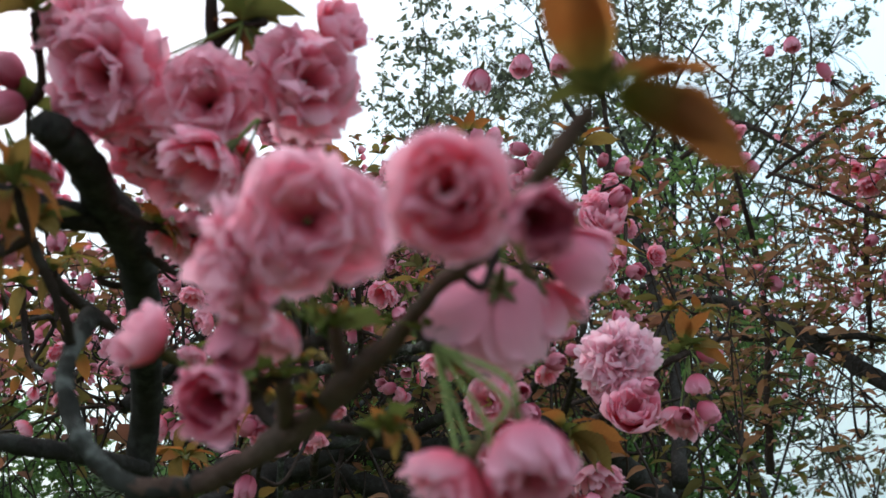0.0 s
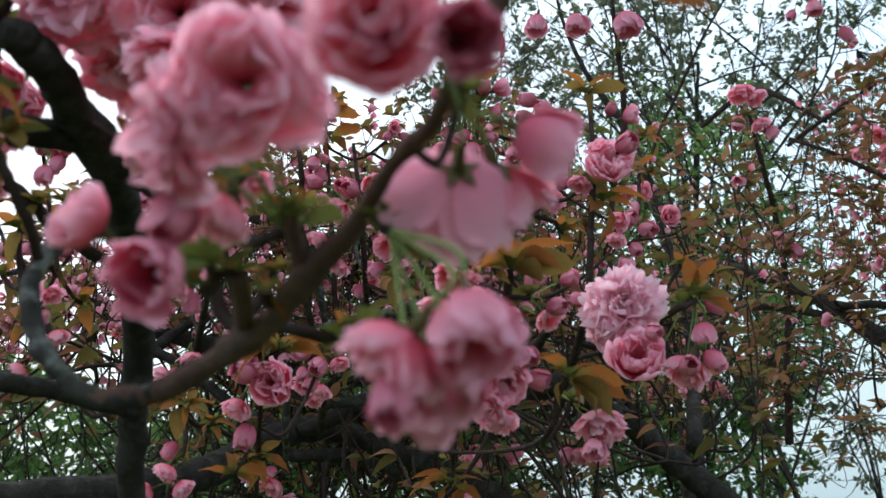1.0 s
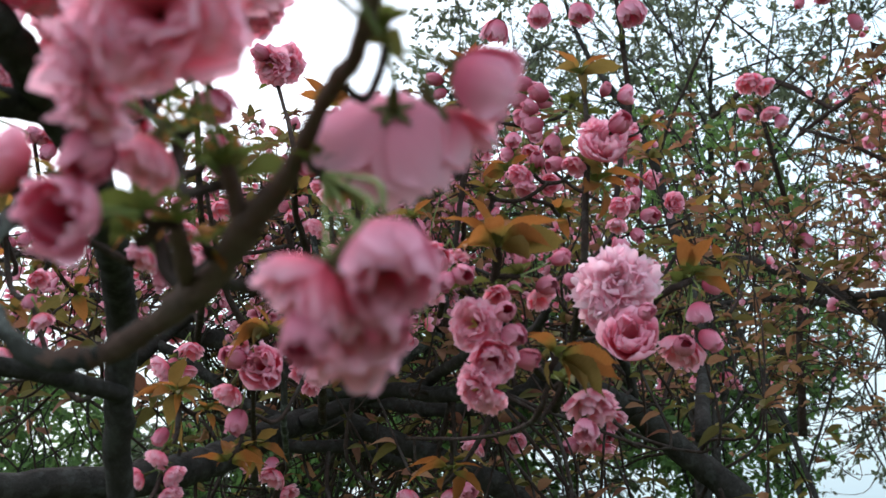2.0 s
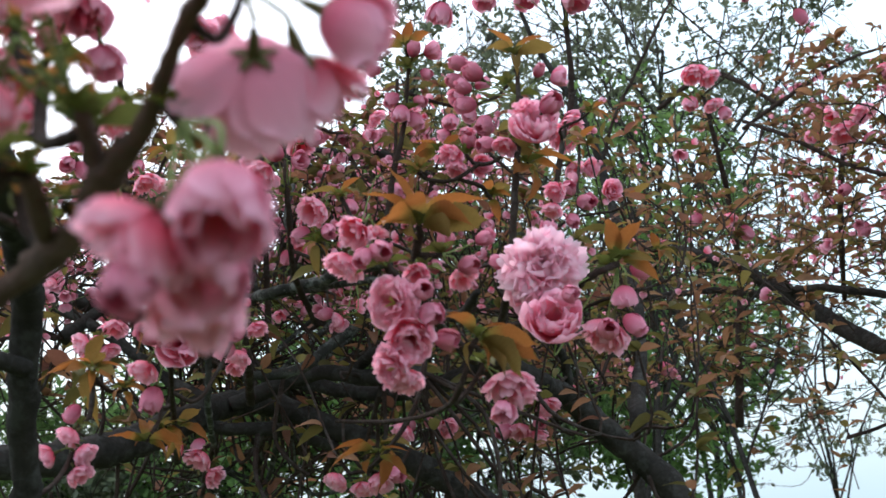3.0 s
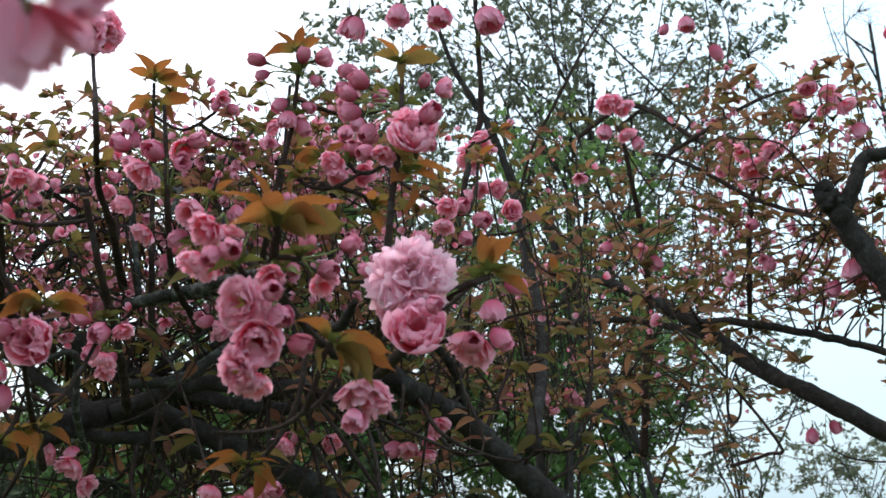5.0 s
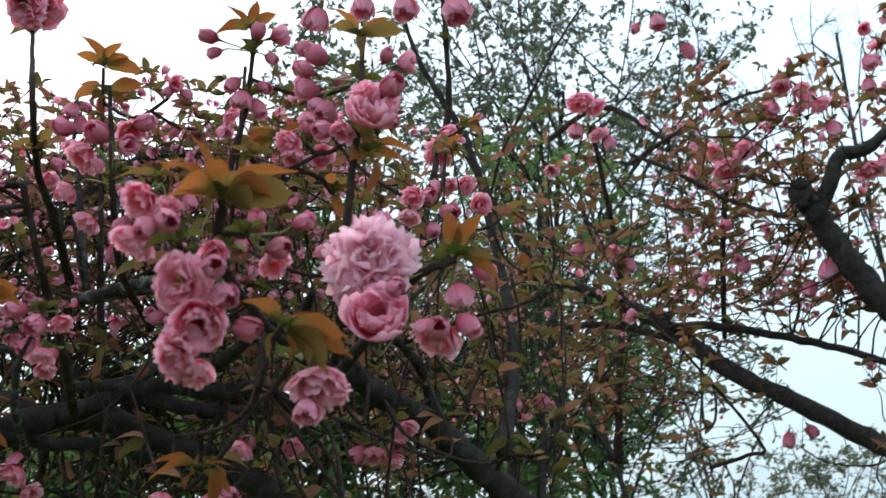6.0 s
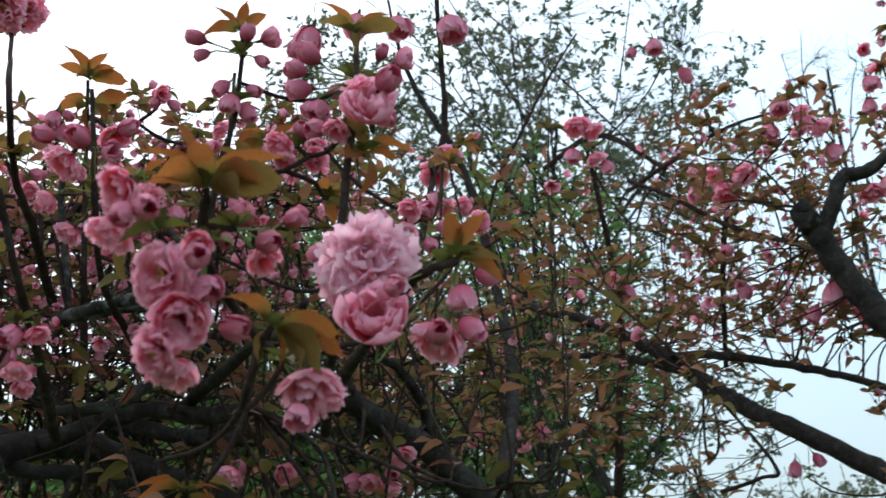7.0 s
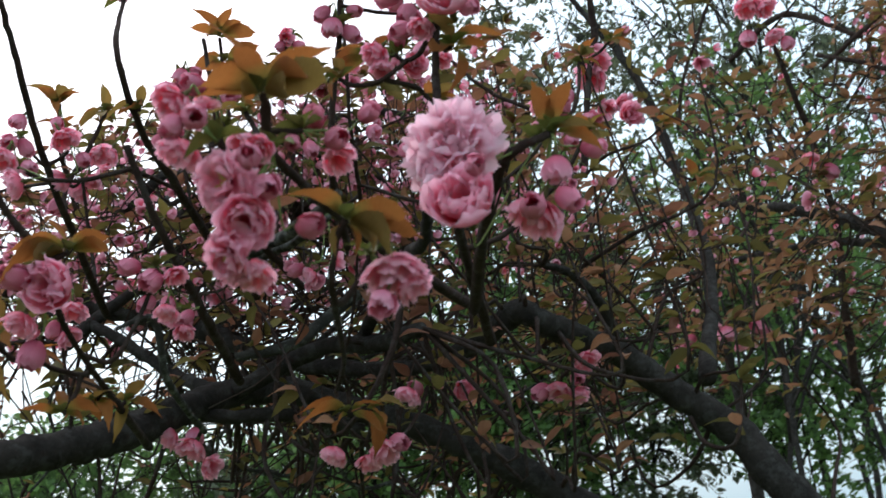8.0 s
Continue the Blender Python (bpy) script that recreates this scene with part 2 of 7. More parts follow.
def petal(rng, length, width, th0, th1, cup, ruffle, wrap=0.0, nu=6, nv=6):
    """One petal: x outward, y across, z along the flower's axis; th: its lean from the axis at base and tip; wrap: how far it bends round the axis."""
    v = np.linspace(0, 1, nv)
    u = np.linspace(-1, 1, nu)
    th = np.radians(th0 + (th1 - th0) * v ** 0.8)
    step = length / (nv - 1)
    r = np.concatenate([[0], np.cumsum(np.sin(th[:-1]) * step)]) + 0.04
    z = np.concatenate([[0], np.cumsum(np.cos(th[:-1]) * step)])
    w = width * np.interp(v, (0, 0.12, 0.28, 0.5, 0.7, 0.88, 1.0), (0.14, 0.34, 0.62, 0.90, 1.0, 0.90, 0.62))
    U, V = np.meshgrid(u, v)
    ph = rng.uniform(0, 6.28, 5)
    lat = U * w[:, None] * (1 + 0.04 * np.sin(5 * V + ph[3]))
    off = cup * U ** 2 * w[:, None]
    wave = ruffle * V ** 1.3 * (np.sin(3.4 * U + ph[0]) + 0.45 * np.sin(6.5 * U + ph[1] + 2.5 * V) + 0.25 * V * np.sin(11 * U + ph[4])) * (0.3 + np.abs(U))
    wave += ruffle * 0.8 * V ** 3 * np.sin(4 * V + ph[2])
    off = off + wave
    notch = rng.uniform(0.0, 0.14)
    fall = -length * V ** 3 * (0.20 * np.abs(U) ** 2.4 + notch * np.exp(-(U / 0.22) ** 2) * V ** 4)
    fall = fall + length * 0.03 * V ** 5 * (np.sin(6 * U + ph[4]) + 0.4 * np.sin(13 * U + ph[1]))
    T = th[:, None]
    x = r[:, None] + fall * np.sin(T) - off * np.cos(T)
    zz = z[:, None] + fall * np.cos(T) + off * np.sin(T)
    y = lat
    if wrap:                                        # a shell round the axis, one edge tucked under the next petal
        out = np.maximum(r[:, None] + fall * np.sin(T) - 0.5 * wave * np.cos(T), 0.03) * (1 + 0.07 * U * V)
        turn = wrap * lat / np.maximum(r[:, None], 0.30 * r.max())
        x, y = out * np.cos(turn), out * np.sin(turn) + (1 - wrap) * lat
        zz = z[:, None] + fall * np.cos(T) + 0.5 * wave * np.sin(T)
    return np.stack([x, y, zz], -1).reshape(-1, 3), np.stack([U * 0.5 + 0.5, V], -1).reshape(-1, 2)


def turned(p, a):
    c, s = math.cos(a), math.sin(a)
    return np.stack([p[:, 0] * c - p[:, 1] * s, p[:, 0] * s + p[:, 1] * c, p[:, 2]], -1)


def flower_bits(seed, rings, nu=6, nv=6, stamens=False, stalked=0):
    """A flower from rings of petals (count, length, width, th0, th1, cup, ruffle, wrap), 1 across, its base at the origin, facing z."""
    rng = np.random.default_rng(seed)
    bits = Bits()
    faces = grid_faces(nv, nu)
    petals = []
    for n, le, wi, a, b, cup, ruf, *bent in rings:
        loose = 0.35 if bent else 1.0
        first = rng.uniform(0, 6.28)
        for k in range(n):
            j = rng.normal(0, 1, 4)
            p, uv = petal(rng, le * (1 + 0.06 * j[0]), wi * (1 + 0.12 * j[1]), a + (9 if n > 6 else 5) * loose * j[2], b + (19 if n > 6 else 9) * loose * j[3], cup * (1 + 0.4 * j[1]), ruf * (1.25 + 0.35 * j[0]), bent[0] if bent else 0.0, nu, nv)
            petals.append((turned(p, first + 6.283 * k / n + 0.3 * j[2]), uv, rng.random()))
    size = 2 * np.percentile(np.linalg.norm(np.concatenate([p[0] for p in petals])[:, :2], axis=1), 97)
    petals = [(p / size, uv, t) for p, uv, t in petals]
    for p, uv, t in petals:
        p = p.copy()
        p[nu // 2] = (0, 0, 0.01)
        bits.add(p, faces, uv, 0, t, nu // 2)
    if stamens:
        for k in range(12):
            a, lean = rng.uniform(0, 6.28), rng.uniform(0.05, 0.35)
            h = rng.uniform(0.24, 0.34)
            tip = np.array([math.cos(a) * lean * h, math.sin(a) * lean * h, h])
            s = 0.010
            box = np.array([(x, y, z) for z in (0, 1) for x, y in ((-s, -s), (s, -s), (s, s), (-s, s))], float)
            v = np.concatenate([box[:4] * 0.4 + (0, 0, 0.05), box[4:] * (1, 1, 0) + tip])
            v[0] = (0, 0, 0.01)
            bits.add(v, [(0, 1, 5, 4), (1, 2, 6, 5), (2, 3, 7, 6), (3, 0, 4, 7), (4, 5, 6, 7)], np.zeros((8, 2)), 1, 0.5, 0)
    if stalked:
        v, f = calyx_shape(rng)
        bits.add(v, f, np.zeros((len(v), 2)), 2)
        v, f = tube_shape([(0, 0, -0.28), (0.06, 0.02, -0.28 - stalked * 0.5), (0.0, -0.05, -0.28 - stalked)], [0.035] * 3, 4)
        bits.add(v, f, np.zeros((len(v), 2)), 3)
    return bits, petals, faces


def flower_mesh(name, seed, rings, material, nu=6, nv=6, stamens=False):
    return flower_bits(seed, rings, nu, nv, stamens)[0].made(name, [material, STAMEN])


def petal_meshes(seed, rings, material, nu=9, nv=8):
    """The same flower as single petals, for the blossoms that the camera passes nearest."""
    _, petals, faces = flower_bits(seed, rings, nu, nv)
    return [mesh("petal", p, faces, material, uv, None, np.full(len(p), t)) for p, uv, t in petals]


def calyx_shape(rng, big=1.0):
    """The green cup with five pointed sepals behind a flower that is 1 across."""
    v, f = [], []
    for z, r in ((-0.30, 0.035), (-0.24, 0.055), (-0.10, 0.07), (0.0, 0.085), (0.015, 0.04)):
        v += [(r * math.cos(k * 0.785) * big, r * math.sin(k * 0.785) * big, z) for k in range(8)]
    f += [(8 * i + k, 8 * i + (k + 1) % 8, 8 * i + 8 + (k + 1) % 8, 8 * i + 8 + k) for i in range(4) for k in range(8)]
    for k in range(5):
        a = k * 1.2566 + 0.2
        base = len(v)
        for r, w, z in ((0.07, 0.055, -0.02), (0.15, 0.06, 0.00), (0.22, 0.035, 0.035), (0.29, 0.004, 0.08)):
            for s, dz in ((-1, 0), (0, -0.012), (1, 0)):
                v.append((r * math.cos(a) - s * w * math.sin(a), r * math.sin(a) + s * w * math.cos(a), z + dz))
        f += [(base + 3 * i + j, base + 3 * i + j + 1, base + 3 * i + 4 + j, base + 3 * i + 3 + j) for i in range(3) for j in range(2)]
    return np.array(v), f


def spline(points, per=6):
    """Catmull-Rom through the points (any number of columns)."""
    p = np.array(points, float)
    q = np.concatenate([[2 * p[0] - p[1]], p, [2 * p[-1] - p[-2]]])
    out = []
    for i in range(1, len(q) - 2):
        for t in np.linspace(0, 1, per, endpoint=False):
            a, b, c, d = q[i - 1], q[i], q[i + 1], q[i + 2]
            out.append(0.5 * (2 * b + (c - a) * t + (2 * a - 5 * b + 4 * c - d) * t ** 2 + (3 * b - a - 3 * c + d) * t ** 3))
    return np.array(out + [p[-1]])


def tube_shape(points, radii, sides=6, rough=0.0, rng=None):
    p = np.array(points, float)
    tan = np.gradient(p, axis=0)
    tan /= np.linalg.norm(tan, axis=1)[:, None] + 1e-9
    side = np.cross(tan[0], (0.31, 0.52, 0.8))
    v = []
    for i, t in enumerate(tan):
        side = side - t * (side @ t)
        side /= np.linalg.norm(side)
        up = np.cross(t, side)
        for k in range(sides):
            a = 6.2832 * k / sides
            out = math.cos(a) * side + math.sin(a) * up
            r = radii[i]
            if rough:
                at = p[i] + out * r
                r *= 1 + rough * 1.6 * (noise.noise(Vector(at) * (0.7 / r)) + 0.6 * noise.noise(Vector(at) * (1.7 / r) + Vector((5, 2, 9))))
            v.append(p[i] + r * out)
    n = len(p)
    f = [(i * sides + k, i * sides + (k + 1) % sides, (i + 1) * sides + (k + 1) % sides, (i + 1) * sides + k) for i in range(n - 1) for k in range(sides)]
    f += [tuple(range(sides))[::-1], tuple(range((n - 1) * sides, n * sides))]
    return np.array(v), f


def leaf_shape(rng, fold, droop, serr=0.03, nv=11, wide=1.0):
    """A pointed, toothed leaf 1 long along y, its face up z, folded along the midrib."""
    v, uv = [], []
    twist = rng.uniform(-0.5, 0.5)
    for i in range(nv):
        t = i / (nv - 1)
        w = 0.16 * wide * (math.sin(math.pi * t ** 0.95) ** 0.6) * (1 - 0.45 * t ** 3) if 0 < t < 1 else 0.004
        if t > 0.86:
            w *= 0.55
        w *= 1 + serr * (3 if i % 2 else -3) * (0 < t < 0.9)
        y, z = t - 0.15 * droop * t * t, -droop * 0.6 * t * t
        for u in (-1, -0.5, 0, 0.5, 1):
            tw = twist * t * u * w
            v.append((u * w * math.cos(fold), y + 0.0 * u, z + u * u * w * math.sin(fold) * 1.3 + tw + 0.02 * math.sin(8 * t + 2.5 * u + 3 * twist) + 0.012 * abs(u) * math.sin(21 * t + 9 * twist)))
            uv.append((0.5 + 0.5 * u * w / (0.17 * wide), t))
    return np.array(v), grid_faces(nv, 5), np.array(uv)


POMPON = [(14, 1.0, 0.29, 60, 120, 0.15, 0.065), (15, 1.0, 0.28, 50, 106, 0.2, 0.075), (15, 0.99, 0.27, 42, 92, 0.2, 0.08), (14, 0.97, 0.26, 34, 76, 0.25, 0.085), (13, 0.92, 0.25, 26, 60, 0.25, 0.085), (11, 0.86, 0.23, 17, 42, 0.3, 0.08), (7, 0.78, 0.20, 6, 22, 0.3, 0.07)]
FULL = [(9, 1.0, 0.45, 58, 112, 0.18, 0.085), (9, 0.98, 0.44, 48, 97, 0.2, 0.10), (8, 0.95, 0.42, 38, 80, 0.22, 0.11), (8, 0.88, 0.36, 27, 60, 0.28, 0.11), (6, 0.76, 0.28, 14, 36, 0.32, 0.10)]
OPEN = [(10, 1.0, 0.38, 50, 104, 0.2, 0.085), (10, 0.96, 0.36, 40, 84, 0.22, 0.10), (9, 0.90, 0.33, 29, 62, 0.28, 0.105), (7, 0.78, 0.28, 15, 40, 0.3, 0.09)]
CUP = [(6, 1.0, 0.40, 84, 2, 0.1, 0.035, 0.95), (6, 0.97, 0.36, 72, 0, 0.1, 0.05, 0.95), (6, 0.92, 0.32, 56, -4, 0.1, 0.07, 0.9), (5, 0.84, 0.28, 40, -8, 0.1, 0.08, 0.85), (4, 0.72, 0.22, 22, -4, 0.2, 0.08)]
BELL = [(5, 1.22, 0.38, 76, -36, 0.1, 0.03, 1.0), (5, 1.14, 0.34, 66, -32, 0.1, 0.045, 1.0), (4, 0.98, 0.26, 46, -24, 0.1, 0.06, 0.9)]
BUD = [(4, 1.30, 0.36, 64, -48, 0.1, 0.03, 1.0), (4, 1.24, 0.32, 54, -44, 0.1, 0.04, 1.0)]
SKIRT = [(5, 1.0, 0.46, 84, 26, 0.2, 0.035, 0.75), (6, 1.03, 0.42, 74, 22, 0.2, 0.05, 0.75), (6, 1.0, 0.36, 60, 16, 0.2, 0.07, 0.8), (5, 0.94, 0.3, 40, 8, 0.3, 0.08, 0.8)]
GLOBE = [(6, 1.0, 0.42, 86, -6, 0.1, 0.03, 0.95), (6, 0.98, 0.38, 76, -8, 0.1, 0.05, 0.95), (6, 0.93, 0.34, 60, -12, 0.1, 0.075, 0.9), (6, 0.86, 0.30, 46, -14, 0.1, 0.10, 0.8), (5, 0.74, 0.24, 26, -4, 0.2, 0.10)]
LOOSE = [(6, 1.0, 0.44, 62, 88, 0.2, 0.06), (6, 0.95, 0.42, 46, 64, 0.3, 0.07), (5, 0.8, 0.34, 22, 30, 0.4, 0.07)]
DROOP = [(7, 1.08, 0.36, 82, 10, 0.15, 0.07, 0.7), (7, 1.10, 0.34, 70, 12, 0.15, 0.09, 0.7), (7, 1.06, 0.32, 56, 10, 0.2, 0.10, 0.7), (6, 1.0, 0.28, 38, 6, 0.25, 0.10, 0.6)]
RINGS = {"droop": DROOP, "pompon": POMPON, "full": FULL, "open": OPEN, "cup": CUP, "bell": BELL, "bud": BUD, "loose": LOOSE, "skirt": SKIRT, "globe": GLOBE, "throat": BELL}


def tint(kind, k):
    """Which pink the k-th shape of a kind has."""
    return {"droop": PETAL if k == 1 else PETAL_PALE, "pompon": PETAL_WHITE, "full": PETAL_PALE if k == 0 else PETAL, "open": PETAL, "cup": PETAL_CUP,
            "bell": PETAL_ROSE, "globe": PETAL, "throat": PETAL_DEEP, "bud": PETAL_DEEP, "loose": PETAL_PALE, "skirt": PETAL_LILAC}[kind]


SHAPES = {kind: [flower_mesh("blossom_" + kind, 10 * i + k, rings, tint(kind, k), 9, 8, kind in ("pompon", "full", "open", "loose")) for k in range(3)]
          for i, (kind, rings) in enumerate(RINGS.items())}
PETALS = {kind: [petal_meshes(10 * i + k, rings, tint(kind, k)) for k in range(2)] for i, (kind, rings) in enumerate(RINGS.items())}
DEPTH = {"pompon": 0.30, "full": 0.30, "open": 0.30, "cup": 0.42, "bell": 0.56, "bud": 0.68, "loose": 0.22, "skirt": 0.45, "droop": 0.5, "globe": 0.42, "throat": 0.5}   # from the base to the middle
# small ones for the branches behind, with calyx and stalk
SMALL = {
    "bud": [flower_bits(70 + k, BUD[:1], 4, 5, False, 1.6 + 0.5 * k)[0].whole() for k in range(4)],
    "bell": [flower_bits(80 + k, [(4, 1.1, 0.44, 80, -22, 0.1, 0.04, 0.9), (3, 1.0, 0.36, 60, -16, 0.1, 0.04, 0.9)], 4, 5, False, 1.0)[0].whole() for k in range(3)],
    "open": [flower_bits(90 + k, [OPEN[0], OPEN[2], OPEN[3]], 4, 5, False, 0.7)[0].whole() for k in range(4)],
}
LEAVES, SMALL_LEAVES = [], []
for k in range(5):
    lv, lf, luv = leaf_shape(np.random.default_rng(100 + k), 0.22 + 0.09 * k, 0.45 + 0.24 * k, 0.014, 23, 1.32)
    LEAVES.append([mesh("leaf", lv, lf, m, luv) for m in (COPPER, OLIVE, BRACT)])
    lv, lf, luv = leaf_shape(np.random.default_rng(120 + k), 0.3, 0.1 + 0.25 * k, 0.0, 6, 1.4)
    SMALL_LEAVES.append((lv, lf, luv, [0] * len(lf), np.full(len(lv), 0.5)))
BRACTS = []
for k in range(3):
    lv, lf, luv = leaf_shape(np.random.default_rng(140 + k), 0.5, 0.3 + 0.4 * k, 0.0, 7, 1.9)
    BRACTS.append(mesh("bract", lv, lf, BRACT, luv))
cv, cf = calyx_shape(np.random.default_rng(7))
CALYX_MESH = mesh("calyx", cv, cf, CALYX)
wv = cv * (0.62, 0.62, 0.8)
wv[:, 2] = np.where(wv[:, 2] > -0.05, wv[:, 2] * 0.3 - 0.025, wv[:, 2])          # sepals laid flat on the petals
CALYX_WIDE = mesh("calyx", wv, cf, CALYX)

BRANCH_AT = []          # (tree, points, radii): where later twigs may spring from


def branch(name, rows, tree, material=BARK, sides=8, rough=0.09, per=7, label=""):
    """A limb or twig through rows of (x, y, z, radius), tapered and slightly knobbly."""
    rng = np.random.default_rng(len(BRANCH_AT) + 11)
    q = spline(rows, per)
    seg = np.linalg.norm(np.diff(q[:, :3], axis=0), axis=1).mean()
    q[1:-1, :3] += rng.normal(0, 0.05, (len(q) - 2, 3)) * np.minimum(seg, q[1:-1, 3:4] * 2.0)
    q[:, 3] = np.maximum(q[:, 3], 0.0006) * (1 + rng.normal(0, rough * 0.5, len(q)))
    v, f = tube_shape(q[:, :3], q[:, 3], sides, rough * 0.8, rng)
    ob = part(name, mesh(name, v, f, material), tree, label)
    BRANCH_AT.append((tree, q[:, :3], q[:, 3]))
    return ob


def nearest(place, tree, lift=0.6, tries=None):
    """The branch point a spur would grow from: near, and rather below the place than above it."""
    best = None
    for owner, pts, rad in BRANCH_AT if tries is None else BRANCH_AT[tries[0]:tries[1]]:
        if owner is not tree:
            continue
        d = np.array(place) - pts
        cost = np.linalg.norm(d, axis=1) + lift * np.maximum(0, -d[:, 2])
        k = int(cost.argmin())
        if best is None or cost[k] < best[0]:
            best = (cost[k], pts[k], rad[k])
    return best


def spur(hub, tree, radius=0.0022):
    """A short side twig from the nearest branch to the hub."""
    cost, start, rad = nearest(hub, tree, 1.4 if tree is cherry_tree else 0.3)
    hub = np.array(hub, float)
    gap = np.linalg.norm(hub - start)
    if gap < 0.006:
        return
    rng = np.random.default_rng(int(abs(hub[0] * 9173 + hub[2] * 3571) * 10) % 99991)
    bend = rng.normal(0, 0.10, 3) * gap
    m1 = start + (hub - start) * 0.38 + bend + np.array((0, 0, -0.14 * gap))
    m2 = start + (hub - start) * 0.78 + bend * 0.5 + np.array((0, 0, -0.12 * gap))
    top = min(radius * (1 + 2.2 * gap), rad * 0.8)
    branch("twig", [(*start, max(top, radius)), (*m1, radius * (1 + gap)), (*m2, radius * 1.05), (*hub, radius)], tree, TWIGBARK, 6, 0.08)


def aim(place, facing, size, spin=0.0):
    """A pose whose z looks along facing."""
    return Matrix.LocRotScale(Vector(place), Vector(facing).to_track_quat("Z", "Y") @ Euler((0, 0, spin)).to_quaternion(), Vector((size, size, size)))


count = [0]


def bract_ring(thing, size, n=5):
    """Green bud scales round a hub."""
    for k in range(n):
        count[0] += 1
        a, lean = count[0] * 2.4, 0.35 + 0.25 * (count[0] % 4)
        way = Vector((math.cos(a) * math.sin(lean), math.sin(a) * math.sin(lean), math.cos(lean)))
        q = way.to_track_quat("Y", "Z")
        s = size * (0.7 + 0.12 * (count[0] % 4))
        part("bract", BRACTS[count[0] % 3], thing, "", Matrix.LocRotScale((0, 0, 0), q, Vector((s, s, s))))


def cluster(label, hub, flowers, tree, bracts=0.022, near=False):
    """A bunch of blossoms on its own hub: rows of (kind, middle, facing, size)."""
    spur(hub, tree, 0.0013 if near else 0.0020)
    thing = new("blossom_cluster")
    thing.location = hub
    tagged(thing, label, "blossom", "blossoms on the cherry tree")
    here = Vector(hub)
    if bracts:
        bract_ring(thing, bracts)
    for kind, middle, facing, size in flowers:
        count[0] += 1
        size *= 0.9 if kind in ("bud", "bell") and not near else 1.0
        face = Vector(facing).normalized()
        base = Vector(middle) - face * (DEPTH[kind] * size) - here
        spin = count[0] * 2.4
        name = "bud" if kind == "bud" else "blossom"
        say = {"bud": "closed deep pink bud", "bell": "half-opened pink bud", "throat": "half-opened dark pink bud", "cup": "cupped pink double blossom"}.get(kind, "")
        at = aim(base, face, size, spin)
        if near:
            ob = part(name, CALYX_WIDE if kind == "skirt" else CALYX_MESH, thing, say, at)
            for me in PETALS[kind][count[0] % 2]:
                part("petal", me, ob)
        else:
            ob = part(name, SHAPES[kind][count[0] % 3], thing, say, at)
            cal = part("calyx", CALYX_MESH, ob)
            cal.scale = (1.15, 1.15, 1.15) if kind in ("bud", "bell") else (1, 1, 1)
        # the stalk, in the flower's own space
        end = at.inverted() @ Vector((0, 0, 0))
        back = Vector((0, 0, -0.28))
        reach = (end - back).length
        pts = spline([(*back,), (*(back + Vector((0, 0, -0.16 * reach))),), (*(back * 0.35 + end * 0.65 + Vector((0, 0, -0.06 * reach))),), (*end,)], 4)
        sv, sf = tube_shape(pts, np.linspace(0.0008, 0.0007, len(pts)) / size, 5)
        part("stalk", mesh("stalk", sv, sf, STALK), ob)
    return thing


def put_leaf(thing, here, base, tip, roll=0.0, sort=0):
    """A leaf from base to tip; roll turns its face about its own length."""
    count[0] += 1
    base, tip = Vector(base), Vector(tip)
    along = tip - base
    size = along.length
    q = along.to_track_quat("Y", "Z") @ Euler((0, roll, 0)).to_quaternion()
    part("leaf", LEAVES[count[0] % 5][sort], thing, "", Matrix.LocRotScale(base - here, q, Vector((size, size, size))))


def tuft(label, hub, leaves, tree, bracts=0.018):
    """A rosette of young leaves at a twig's tip: rows of (base, tip, roll, sort)."""
    spur(hub, tree)
    thing = new("leaf_tuft")
    thing.location = hub
    tagged(thing, label, "leaves", "young leaves on the cherry tree")
    bract_ring(thing, bracts)
    for row in leaves:
        put_leaf(thing, Vector(hub), *row)
    return thing


def rosette(label, hub, up, size, n, tree, seed, olive=0.3, spread=0.9):
    """A rosette of n leaves that opens round the direction up."""
    rng = np.random.default_rng(seed)
    axis = Vector(up).normalized()
    q = axis.to_track_quat("Z", "Y")
    rows = []
    for k in range(n):
        a = 2.4 * k + rng.uniform(-0.3, 0.3)
        lean = rng.uniform(0.35, 1.0) * spread
        way = q @ Vector((math.cos(a) * math.sin(lean), math.sin(a) * math.sin(lean), math.cos(lean)))
        base = Vector(hub) + way * 0.003
        rows.append((base, base + way * size * rng.uniform(0.6, 1.05), rng.uniform(-0.5, 0.5), int(rng.random() < olive) if olive < 1 else 2 * int(rng.random() < olive - 1)))
    return tuft(label, hub, rows, tree, min(0.018, 0.75 * size))


